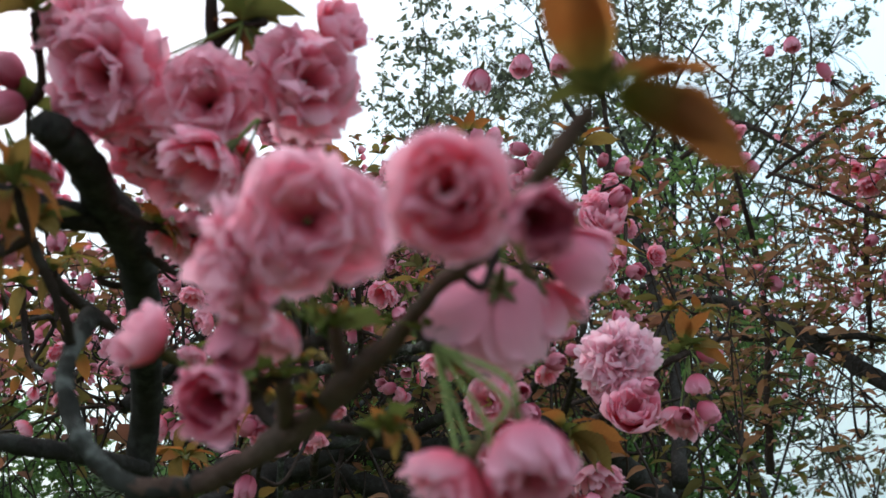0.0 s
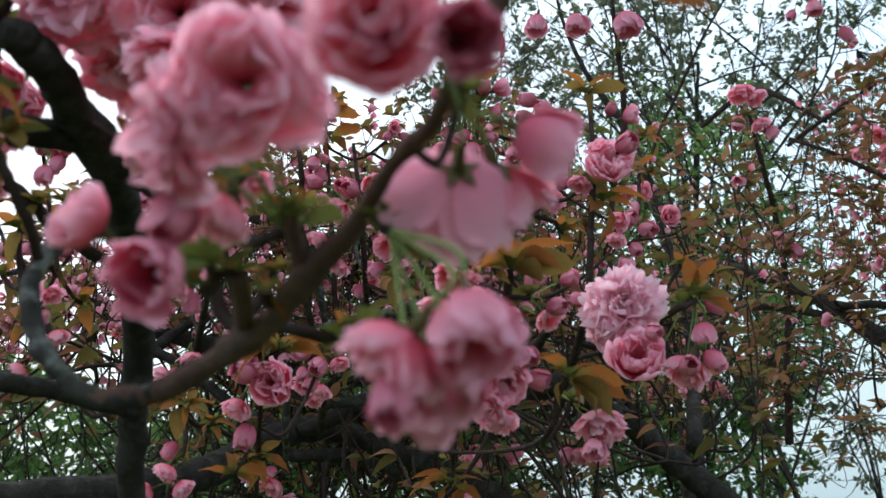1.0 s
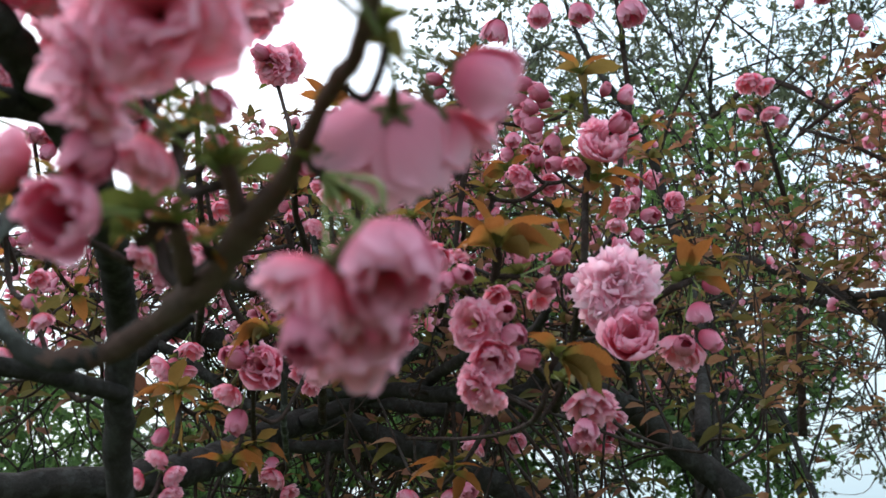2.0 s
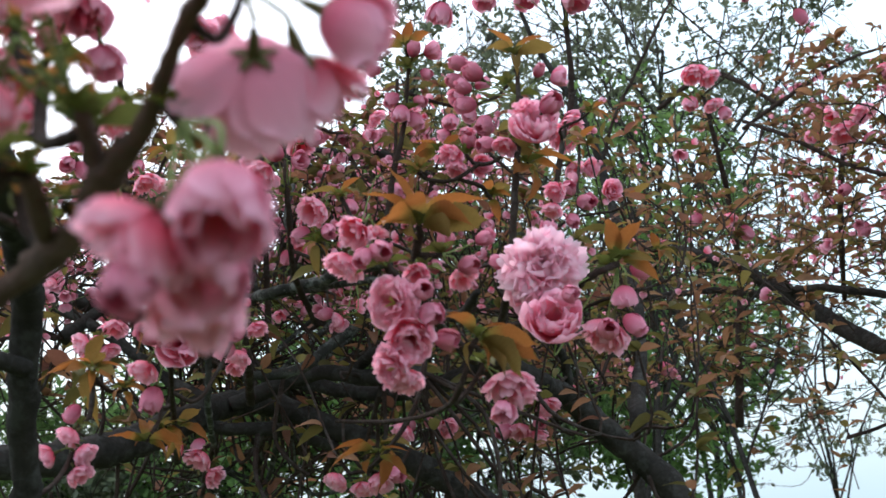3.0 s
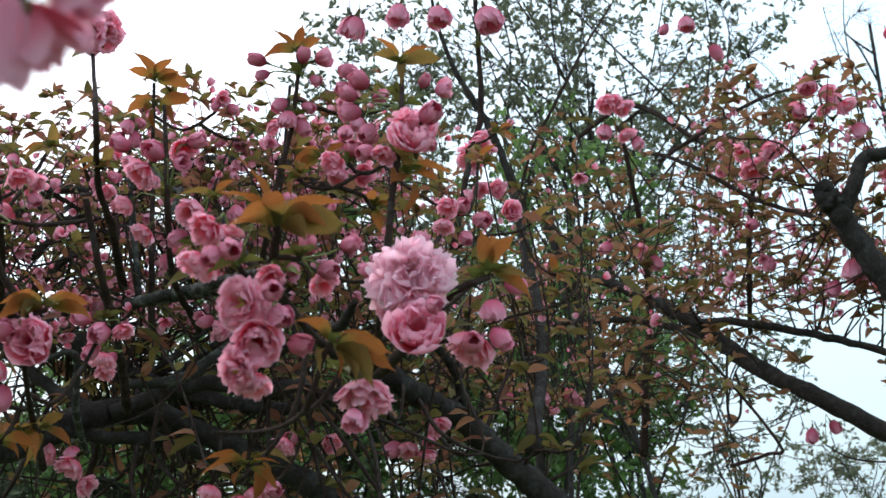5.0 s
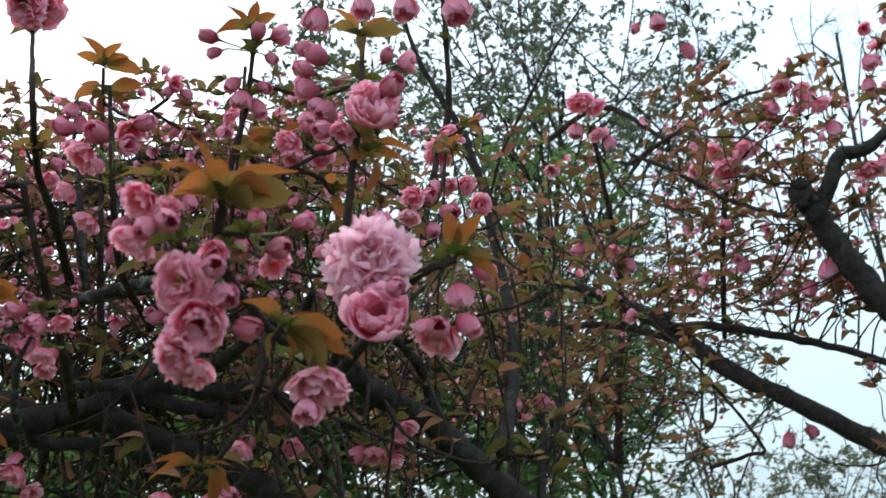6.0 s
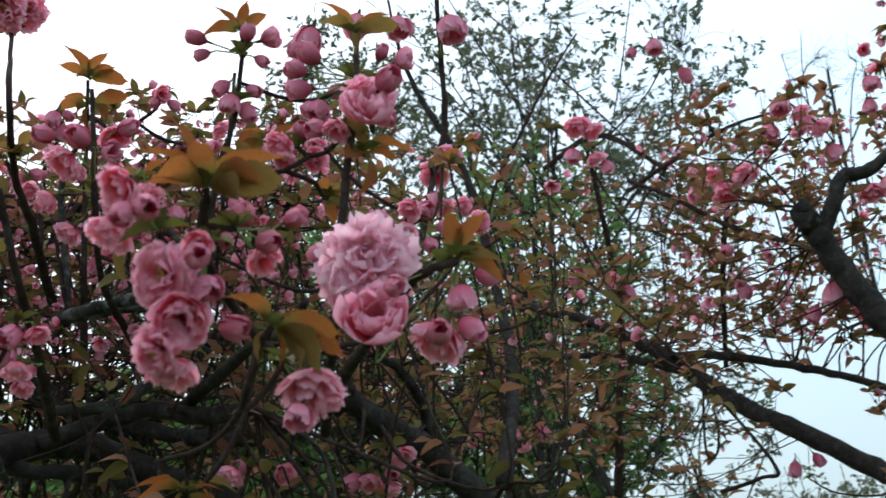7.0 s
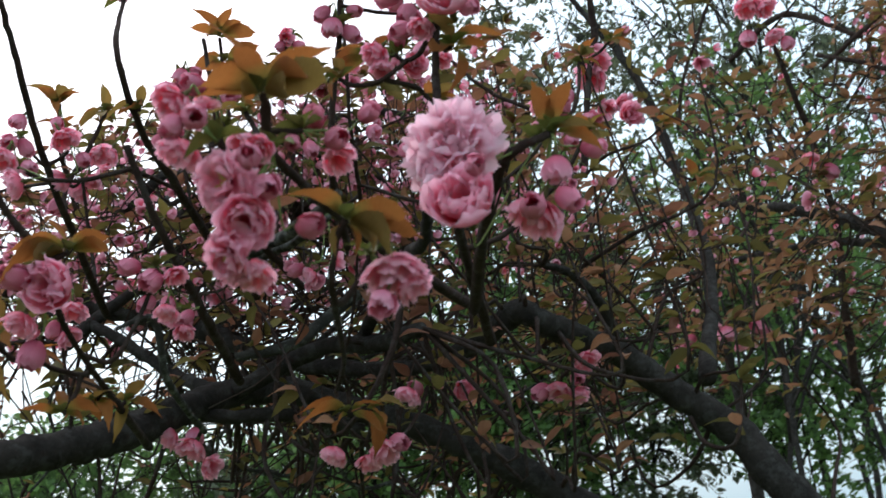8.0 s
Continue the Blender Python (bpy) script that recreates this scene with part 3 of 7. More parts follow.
class Spray:
    """The fine growth of one tree behind the nearer blossom: twigs, buds and blossoms, leaves."""

    def __init__(self, seed, wood):
        self.rng, self.twigs, self.deep, self.pale, self.leaf, self.olive, self.wood = np.random.default_rng(seed), Heap(), Heap(), Heap(), Heap(), Heap(), wood

    def twig(self, pts, r0, r1, sides=4):
        q = spline(pts, 4)
        v, f = tube_shape(q, np.linspace(r0, r1, len(q)), sides)
        self.twigs.add(v, f, np.zeros((len(v), 2)))
        return q

    def bunch(self, hub, size, kinds, n, leafy):
        rng = self.rng
        if hub[2] < 1.57 + self.bare * (hub[1] - 0.3):          # no bloom low inside the crown
            n = 0
        for k in range(n):
            kind = kinds[int(rng.integers(len(kinds)))]
            piece = SMALL[kind][int(rng.integers(len(SMALL[kind])))]
            reach = {"bud": 0.45, "bell": 0.72, "open": 1.05}[kind] * size * rng.uniform(0.75, 1.2)
            a, out = rng.uniform(0, 6.28), rng.uniform(0.35, 1.0)
            face = Vector((math.cos(a) * out, math.sin(a) * out, rng.uniform(-1.0, 0.6))).normalized()
            stalk = {"bud": 1.9, "bell": 1.3, "open": 1.0}[kind] * reach
            (self.pale if kind == "open" or rng.random() < 0.25 else self.deep).put(piece, aim(Vector(hub) + face * stalk, face, reach, rng.uniform(0, 6)))
        self.leaves(hub, size, leafy)

    def leaves(self, hub, size, n, low=-0.3):
        rng = self.rng
        for k in range(n):
            a = rng.uniform(0, 6.28)
            way = Vector((math.cos(a), math.sin(a), rng.uniform(low, 1.1))).normalized()
            s = size * rng.uniform(0.7, 1.5)
            q = way.to_track_quat("Y", "Z") @ Euler((0, rng.uniform(-1, 1), 0)).to_quaternion()
            (self.olive if rng.random() < self.green else self.leaf).put(SMALL_LEAVES[int(rng.integers(5))], Matrix.LocRotScale(Vector(hub), q, Vector((s, s, s))))

    def shoot(self, base, top, tree, size, gap, radius, kinds, tip, leafy, most=4, low_end=0.0, bloom=1.0):
        """An upright shoot with bunches of buds along it and young leaves at its tip."""
        rng = self.rng
        base, top = np.array(base, float), np.array(top, float)
        length = np.linalg.norm(top - base)
        start = nearest(base, tree, 0.2, self.wood)[1]
        if np.linalg.norm(start - base) > 0.32:
            start = base + (start - base) * 0.2
        bend = rng.normal(0, 0.06, 3) * length
        low = start * 0.5 + base * 0.5 + rng.normal(0, 0.01 + 0.06 * np.linalg.norm(base - start), 3)
        path = self.twig([start, low, base, base * 0.55 + top * 0.45 + bend, top], radius * 1.7, radius * 0.5)
        path = path[6:]
        steps = max(2, int(length / gap))
        for k in range(steps):
            t = low_end + (1 - low_end) * (k + rng.uniform(0, 0.9)) / steps
            self.bunch(path[min(len(path) - 1, int(t * len(path)))], size, kinds, int(rng.integers(1, most)) * int(rng.random() < bloom), int(rng.integers(0, leafy + 1)))
        self.leaves(top, size, tip, 0.0)

    green, tone, dull, bare = 0.4, RUSSET, OLIVE, 0.0

    def done(self, tree):
        for name, heap, mats in (("fine_twig_growth", self.twigs, [TWIGBARK]), ("small_bud_growth", self.deep, [PETAL_MAUVE, STAMEN, CALYX, STALK]), ("small_blossom", self.pale, [PETAL, STAMEN, CALYX, STALK]),
                                 ("russet_foliage", self.leaf, [self.tone]), ("olive_foliage", self.olive, [self.dull])):
            if heap.n:
                tagged(part(name, heap.made(name, mats), tree), kind="stuff")


def tree_of(name, label):
    ob = new(name)
    return tagged(ob, label, "tree")


# ------------------------------------------------------------ ground
def ground():
    rng = np.random.default_rng(3)
    ring = [0.0, 1, 2, 4, 7, 12, 20, 40, 90, 250, 900, 2500]
    v, f = [(0, 2, 0)], []
    for r in ring[1:]:
        for k in range(32):
            a = 6.2832 * k / 32
            v.append((r * math.cos(a), 2 + r * math.sin(a), rng.normal(0, 0.02) * min(r, 6) / 3 - 0.05 * max(0, r - 16)))
    for k in range(32):
        f.append((0, 1 + k, 1 + (k + 1) % 32))
    for i in range(len(ring) - 2):
        for k in range(32):
            a, b = 1 + 32 * i + k, 1 + 32 * i + (k + 1) % 32
            f.append((a, a + 32, b + 32, b))
    m, nt, bsdf, _ = plain("spring_grass")
    obj = nt.nodes.new("ShaderNodeTexCoord").outputs["Object"]
    col = ramp(nt, grain(nt, 0.8, 6.0, obj), [(0.3, (0.05, 0.085, 0.025)), (0.55, (0.09, 0.14, 0.035)), (0.75, (0.13, 0.12, 0.06))])
    col = mixed(nt, 0.5, col, ramp(nt, grain(nt, 60.0, 5.0, obj), [(0.3, (0.5, 0.5, 0.45)), (0.7, (1, 1, 1))]), "MULTIPLY")
    nt.links.new(col, bsdf.inputs["Base Color"])
    bsdf.inputs["Roughness"].default_value = 0.9
    bumped(nt, bsdf, grain(nt, 90.0, 5.0, obj), 0.8, 0.03)
    tagged(new("ground", mesh("ground", v, f, m)), "spring lawn under the cherry trees, falling away behind", "ground", kind="structure")


ground()

# ------------------------------------------------------------ the cherry trees' wood
cherry_tree = tree_of("cherry_tree", "old flowering cherry tree with dark bark and pink double blossom")
cherry_far = tree_of("cherry_tree", "second flowering cherry tree with a pruned dark limb")


# trunk and the two great limbs
branch("trunk", [(1.15, 2.5, -0.15, 0.17), (1.12, 2.48, 0.35, 0.13), (1.05, 2.4, 0.8, 0.11), (1.0, 2.35, 1.1, 0.1), (0.93, 2.28, 1.3, 0.07)], cherry_tree, BARK, 14, 0.06)
branch("limb", [(1, 2.35, 1.05, 0.08), (0.72, 2.16, 1.26, 0.045), (0.4921, 2.0684, 1.5031, 0.0278), (0.4142, 2.073, 1.6261, 0.0246), (0.3292, 2.0465, 1.7007, 0.022), (0.2695, 2.0154, 1.7565, 0.0196), (0.228, 1.925, 1.768, 0.0182), (0.184, 1.838, 1.782, 0.0172), (0.1475, 1.8253, 1.8039, 0.0169), (0.0893, 1.8628, 1.7793, 0.0131), (-0.0085, 1.9149, 1.7677, 0.0109), (-0.1328, 1.9626, 1.793, 0.0114), (-0.2525, 2.0002, 1.8386, 0.0131), (-0.3898, 2.0439, 1.9163, 0.0163), (-0.5544, 2.0977, 1.9798, 0.0147), (-0.7299, 2.1291, 2.0643, 0.0128)], cherry_tree, BARK, 12, 0.1)
branch("branch", [(0.2695, 2.0154, 1.7565, 0.0085), (0.2594, 1.955, 1.8144, 0.0075), (0.2236, 1.8946, 1.8574, 0.0065), (0.1892, 1.8528, 1.8662, 0.0045)], cherry_tree, BARK, 10, 0.1)
branch("limb", [(1, 2.35, 1.1, 0.07), (0.72, 2.22, 1.2, 0.045), (0.42, 2.08, 1.34, 0.030), (0.262, 2.02, 1.485, 0.0235), (0.169, 1.9802, 1.5636, 0.0216), (0.0794, 1.944, 1.6283, 0.0201), (0.0077, 1.9305, 1.6712, 0.018), (-0.0938, 1.9051, 1.7204, 0.0169), (-0.1942, 1.8729, 1.7607, 0.018), (-0.243, 1.77, 1.750, 0.0190), (-0.280, 1.66, 1.717, 0.0200), (-0.310, 1.57, 1.689, 0.0205), (-0.345, 1.49, 1.673, 0.0205), (-0.40, 1.42, 1.665, 0.0190), (-0.52, 1.33, 1.67, 0.015), (-0.68, 1.25, 1.72, 0.009)], cherry_tree, BARK, 12, 0.1)
branch("branch", [(-0.243, 1.775, 1.752, 0.0100), (-0.318, 1.82, 1.79, 0.0088), (-0.378, 1.8326, 1.8372, 0.0083), (-0.4699, 1.8744, 1.9005, 0.0076), (-0.5841, 1.9453, 1.959, 0.0063)], cherry_tree, BARK, 12, 0.09)
branch("branch", [(-0.2562, 1.8651, 1.7697, 0.0082), (-0.2562, 1.7254, 1.721, 0.0085), (-0.1638, 1.8099, 1.7145, 0.0094), (-0.0977, 1.9076, 1.6936, 0.0082)], cherry_tree, BARK, 12, 0.09)

# thinner branches behind the blossom
branch("branch", [(-0.1654, 1.5776, 1.8627, 0.0072), (-0.0851, 1.5146, 1.8638, 0.0069), (-0.0166, 1.4468, 1.8634, 0.0065), (0.0333, 1.3518, 1.8505, 0.0048)], cherry_tree, GREYBARK, 12, 0.09)
branch("branch", [(-0.1568, 1.6044, 1.8679, 0.0051), (-0.0588, 1.5191, 1.8615, 0.0048), (0.0159, 1.3786, 1.8383, 0.0031)], cherry_tree, GREYBARK, 12, 0.09)
branch("branch", [(-0.2609, 1.922, 2.0879, 0.005), (-0.2, 1.92, 2.138, 0.0058), (-0.1284, 1.9225, 2.1655, 0.0072), (-0.0663, 1.9316, 2.1627, 0.0074), (-0.0124, 1.9367, 2.1634, 0.0068), (0.0706, 1.8955, 2.102, 0.0062)], cherry_tree, BARK, 12, 0.09)
branch("branch", [(-0.4256, 1.8842, 2.0619, 0.0092), (-0.385, 1.8894, 2.088, 0.0087), (-0.3477, 1.8934, 2.1105, 0.0078), (-0.3065, 1.9054, 2.107, 0.0073), (-0.2609, 1.922, 2.0879, 0.006), (-0.1573, 1.8963, 2.0152, 0.0044)], cherry_tree, BARK, 12, 0.1)
branch("branch", [(-0.3953, 1.9089, 2.0045, 0.0055), (-0.352, 1.9354, 2.0543, 0.0056), (-0.2952, 1.9197, 2.0675, 0.005), (-0.2313, 1.9135, 2.0464, 0.0036), (-0.1843, 1.9468, 2.0544, 0.0023)], cherry_tree, BARK, 12, 0.1)
branch("branch", [(-0.385, 1.8901, 2.0855, 0.0046), (-0.3251, 1.8499, 2.0506, 0.004), (-0.2801, 1.8226, 2.0466, 0.0035), (-0.2438, 1.8164, 2.0036, 0.0026)], cherry_tree, BARK, 12, 0.1)
branch("branch", [(-0.4915, 1.8375, 1.87, 0.0115), (-0.4439, 1.9094, 1.934, 0.0083), (-0.388, 1.921, 1.9622, 0.0064), (-0.3424, 1.9235, 2.0071, 0.0055), (-0.2961, 1.9284, 2.0349, 0.005), (-0.2397, 1.9457, 2.1132, 0.0037), (-0.174, 1.9801, 2.1708, 0.0028)], cherry_tree, BARK, 12, 0.09)
branch("branch", [(-0.0207, 1.7542, 1.863, 0.0072), (-0.0798, 1.7289, 1.8204, 0.0078), (-0.119, 1.6899, 1.7848, 0.0077), (-0.1909, 1.6772, 1.7771, 0.0061)], cherry_tree, GREYBARK, 12, 0.09)
branch("branch", [(0.0483, 1.6474, 1.7686, 0.0081), (-0.0156, 1.7055, 1.7698, 0.0115), (-0.1064, 1.7556, 1.7856, 0.0103), (-0.2239, 1.7635, 1.7497, 0.0121)], cherry_tree, BARK, 12, 0.09)
branch("branch", [(0.1257, 1.2868, 1.8007, 0.0034), (0.1043, 1.3648, 1.7907, 0.0063), (0.0671, 1.4725, 1.8074, 0.0058), (-0.0552, 1.7782, 1.7908, 0.0095)], cherry_tree, BARK, 12, 0.09)
LOW_WOOD = (0, len(BRANCH_AT))      # shoots spring from the low wood

branch("branch", [(0.2537, 2.7000, 2.8765, 0.0030), (0.2749, 2.7000, 2.7592, 0.0045), (0.3093, 2.7000, 2.6508, 0.0060), (0.3510, 2.7000, 2.5720, 0.0075), (0.3922, 2.7000, 2.4942, 0.0085), (0.4307, 2.7000, 2.3835, 0.0095), (0.4452, 2.7000, 2.3092, 0.0105), (0.47, 2.55, 1.98, 0.012), (0.40, 2.2, 1.72, 0.014)], cherry_tree, BARK, 10, 0.09)
# upright wood that carries the nearer blossom
branch("branch", [(0.176, 1.1985, 2.015, 0.0021), (0.1716, 1.1776, 1.9305, 0.0028), (0.1639, 1.1697, 1.8738, 0.0032), (0.1583, 1.1842, 1.8192, 0.0036), (0.1492, 1.2952, 1.7763, 0.0043), (0.1315, 1.5919, 1.7296, 0.0064)], cherry_tree, TWIGBARK, 8, 0.09)
branch("branch", [(0.0653, 1.3345, 2.073, 0.002), (0.0579, 1.3339, 2.0048, 0.0028), (0.0429, 1.3401, 1.9437, 0.0032), (0.0259, 1.3701, 1.8771, 0.0034), (-0.0025, 1.5283, 1.8466, 0.0043)], cherry_tree, TWIGBARK, 8, 0.09)
branch("branch", [(-0.078, 1.3339, 2.0281, 0.002), (-0.0727, 1.3338, 1.9551, 0.0028), (-0.0726, 1.3492, 1.9037, 0.0034), (-0.0794, 1.4244, 1.8591, 0.0036), (-0.0841, 1.6219, 1.8364, 0.0046)], cherry_tree, TWIGBARK, 8, 0.09)
branch("branch", [(-0.1373, 1.2681, 1.9053, 0.0033), (-0.131, 1.3131, 1.8409, 0.0037), (-0.1363, 1.4285, 1.7779, 0.0049), (-0.1692, 1.6203, 1.7368, 0.0062)], cherry_tree, TWIGBARK, 8, 0.09)
branch("branch", [(0.30, 2.09, 2.86, 0.0018), (0.312, 2.10, 2.66, 0.0034), (0.3219, 2.1143, 2.4619, 0.0046), (0.3255, 2.1453, 2.3204, 0.0062), (0.301, 2.1268, 2.228, 0.005), (0.2652, 2.1009, 2.0553, 0.0062)], cherry_tree, TWIGBARK, 8, 0.09)
branch("branch", [(0.0823, 0.965, 1.7847, 0.0037), (0.0784, 0.9746, 1.7704, 0.0034), (0.0746, 1.0016, 1.7639, 0.003), (0.0843, 1.2071, 1.7616, 0.004), (0.1191, 1.5247, 1.7627, 0.0061)], cherry_tree, TWIGBARK, 8, 0.09)
branch("branch", [(0.114, 0.9782, 1.6967, 0.0010), (0.1059, 0.981, 1.673, 0.0024), (0.0892, 1.0565, 1.6646, 0.0022), (0.0373, 1.2779, 1.676, 0.0021), (-0.0625, 1.6421, 1.709, 0.0028)], cherry_tree, TWIGBARK, 8, 0.09)
branch("branch", [(0.2443, 1.1104, 1.7838, 0.0027), (0.2219, 1.1015, 1.7748, 0.0036), (0.2037, 1.1178, 1.7639, 0.004), (0.1773, 1.2112, 1.7454, 0.0051), (0.133, 1.4646, 1.7415, 0.0063)], cherry_tree, TWIGBARK, 8, 0.09)
branch("branch", [(-0.1482, 1.0053, 1.8638, 0.0019), (-0.1499, 1.0647, 1.7987, 0.0027), (-0.1367, 1.1049, 1.7557, 0.0031), (-0.1539, 1.1726, 1.7135, 0.0025), (-0.228, 1.483, 1.6599, 0.0047)], cherry_tree, TWIGBARK, 8, 0.09)
branch("branch", [(-0.2068, 1.1833, 2.0264, 0.0028), (-0.2187, 1.2299, 1.9894, 0.0031), (-0.2349, 1.2952, 1.9328, 0.0034), (-0.2537, 1.377, 1.8911, 0.0038), (-0.3457, 1.6612, 1.853, 0.0051)], cherry_tree, TWIGBARK, 8, 0.09)
branch("branch", [(-0.1561, 1.3321, 2.0889, 0.002), (-0.1178, 1.2169, 1.9743, 0.0028), (-0.1319, 1.2893, 1.9299, 0.0035), (-0.1404, 1.3947, 1.9036, 0.0044), (-0.1896, 1.6533, 1.9016, 0.0056)], cherry_tree, TWIGBARK, 8, 0.09)
branch("branch", [(-0.149, 1.6054, 2.166, 0.0022), (-0.147, 1.606, 2.06, 0.0028), (-0.145, 1.61, 1.95, 0.0034), (-0.152, 1.66, 1.84, 0.0048)], cherry_tree, TWIGBARK, 8, 0.09)
branch("branch", [(0.0473, 1.4214, 2.0853, 0.0019), (0.0421, 1.4261, 2.0168, 0.0021), (0.0325, 1.4544, 1.9463, 0.0021), (0.0129, 1.5598, 1.9047, 0.0027)], cherry_tree, TWIGBARK, 8, 0.09)
branch("branch", [(-0.1979, 1.3532, 1.7588, 0.0017), (-0.1721, 1.3846, 1.7691, 0.0039), (-0.1797, 1.4291, 1.7138, 0.004), (-0.216, 1.6167, 1.685, 0.0036)], cherry_tree, GREYBARK, 8, 0.09)
branch("branch", [(-0.3981, 1.6713, 2.1532, 0.0028), (-0.4202, 1.7132, 2.1035, 0.0036), (-0.4561, 1.8444, 2.0232, 0.0051)], cherry_tree, TWIGBARK, 8, 0.09)

# the near branch
branch("branch", [(-0.1225, 0.5454, 1.8111, 0.0067), (-0.1167, 0.5484, 1.8095, 0.008), (-0.1129, 0.5657, 1.805, 0.0087), (-0.1157, 0.6092, 1.7976, 0.0093), (-0.1189, 0.6647, 1.7916, 0.0104), (-0.1441, 0.7673, 1.7817, 0.0103), (-0.1779, 0.8959, 1.7497, 0.0108), (-0.2039, 0.9613, 1.6795, 0.0103), (-0.2237, 1.0219, 1.5968, 0.011), (-0.2354, 1.0631, 1.501, 0.0115), (0.05, 0.95, 1.25, 0.02), (0.5, 1.6, 1.15, 0.03), (1, 2.33, 1, 0.05)], cherry_tree, BARK, 12, 0.07)
branch("branch", [(-0.1313, 0.7164, 1.7864, 0.0069), (-0.1229, 0.6358, 1.793, 0.0065), (-0.1344, 0.6049, 1.7906, 0.007), (-0.157, 0.6065, 1.8012, 0.0058), (-0.1822, 0.6071, 1.8089, 0.0047)], cherry_tree, BARK, 10, 0.09)
branch("branch", [(-0.1945, 0.9366, 1.6981, 0.007), (-0.2218, 0.8608, 1.706, 0.0069), (-0.2516, 0.8217, 1.7101, 0.0063), (-0.277, 0.7827, 1.71, 0.0053)], cherry_tree, BARK, 10, 0.09)
branch("branch", [(-0.1215, 0.6091, 1.7415, 0.0048), (-0.1154, 0.5632, 1.7125, 0.0035), (-0.1068, 0.543, 1.6905, 0.0038), (-0.0914, 0.5243, 1.6701, 0.0039), (-0.0733, 0.5182, 1.6557, 0.0038), (-0.0516, 0.5115, 1.6539, 0.0038), (-0.031, 0.5029, 1.6605, 0.0038)], cherry_tree, GREYBARK, 14, 0.16)
branch("branch", [(-0.0733, 0.5182, 1.6557, 0.0037), (-0.0516, 0.5115, 1.6539, 0.0038), (-0.0385, 0.5041, 1.6567, 0.0043), (-0.0258, 0.4975, 1.6614, 0.0041), (-0.0108, 0.487, 1.6673, 0.0053), (0.0018, 0.4756, 1.6724, 0.0041), (0.0148, 0.4572, 1.6802, 0.0051), (0.0232, 0.4485, 1.6848, 0.0037), (0.0323, 0.4382, 1.6896, 0.0031), (0.0463, 0.4115, 1.6986, 0.0022), (0.0542, 0.3959, 1.7001, 0.0026), (0.0597, 0.3855, 1.7007, 0.0021), (0.0679, 0.361, 1.7042, 0.0025), (0.0734, 0.3503, 1.7084, 0.0020), (0.0787, 0.342, 1.7126, 0.0025), (0.087, 0.3378, 1.7217, 0.0019)], cherry_tree, YOUNGBARK, 12, 0.14)
branch("branch", [(-0.0117, 0.4866, 1.6696, 0.0022), (-0.0073, 0.4675, 1.6748, 0.0032), (-0.0056, 0.454, 1.6821, 0.0027)], cherry_tree, YOUNGBARK, 8, 0.09)
branch("branch", [(0.0139, 0.4572, 1.6795, 0.0024), (0.0134, 0.4492, 1.6892, 0.0029), (0.0132, 0.4416, 1.6951, 0.0021)], cherry_tree, YOUNGBARK, 8, 0.09)
branch("branch", [(-0.0525, 0.561, 1.8846, 0.003), (-0.0543, 0.5723, 1.862, 0.0032), (-0.0555, 0.5786, 1.848, 0.0035), (-0.0836, 0.6382, 1.8206, 0.0035), (-0.1335, 0.7292, 1.7863, 0.0044)], cherry_tree, TWIGBARK, 8, 0.09)
branch("branch", [(-0.0282, 0.5638, 1.8615, 0.0021), (-0.0429, 0.573, 1.8657, 0.003), (-0.0544, 0.5745, 1.8574, 0.0032)], cherry_tree, TWIGBARK, 8, 0.09)
branch("branch", [(-0.2384, 0.7459, 1.8325, 0.0029), (-0.2102, 0.7634, 1.8138, 0.004), (-0.2013, 0.7981, 1.7995, 0.0042), (-0.187, 0.833, 1.787, 0.0035)], cherry_tree, TWIGBARK, 8, 0.09)

# the second tree: its limbs and the pruned stub
branch("trunk", [(3.1, 3.55, -0.15, 0.2), (3.05, 3.5, 0.5, 0.15), (2.95, 3.4, 1.0, 0.13), (2.8, 3.3, 1.35, 0.1)], cherry_far, BARK, 14, 0.06)
branch("limb", [(2.95, 3.4, 1, 0.1), (2.35, 3.15, 1.45, 0.05), (1.5275, 2.905, 1.714, 0.0252), (1.4159, 3.024, 1.7837, 0.025), (1.3064, 3.1296, 1.8792, 0.0247), (1.1989, 3.29, 1.9857, 0.025), (1.1279, 3.4309, 2.0811, 0.0251), (1.0589, 3.502, 2.1645, 0.0238), (0.968, 3.575, 2.2459, 0.0198), (0.87, 3.6478, 2.3133, 0.0174), (0.7315, 3.7237, 2.3777, 0.014), (0.6025, 3.7939, 2.4314, 0.0114)], cherry_far, BARK, 12, 0.08)
branch("limb", [(2.95, 3.4, 1.1, 0.09), (2.3, 2.85, 1.5, 0.05), (1.75, 2.68, 1.66, 0.038), (1.492, 2.6, 1.8304, 0.034), (1.349, 2.565, 1.9589, 0.0318), (1.2574, 2.5705, 2.0526, 0.0292), (1.1977, 2.5872, 2.1558, 0.027), (1.1529, 2.584, 2.2368, 0.0254), (1.1251, 2.5813, 2.2833, 0.027), (1.1062, 2.58, 2.3112, 0.0206)], cherry_far, BARK, 12, 0.08)
branch("branch", [(1.1477, 2.5842, 2.2433, 0.0194), (1.175, 2.5518, 2.3076, 0.0171), (1.1957, 2.5387, 2.3595, 0.0158), (1.2521, 2.5223, 2.3713, 0.0136), (1.3224, 2.4941, 2.429, 0.0107), (1.4275, 2.4804, 2.5052, 0.0078)], cherry_far, BARK, 12, 0.09)
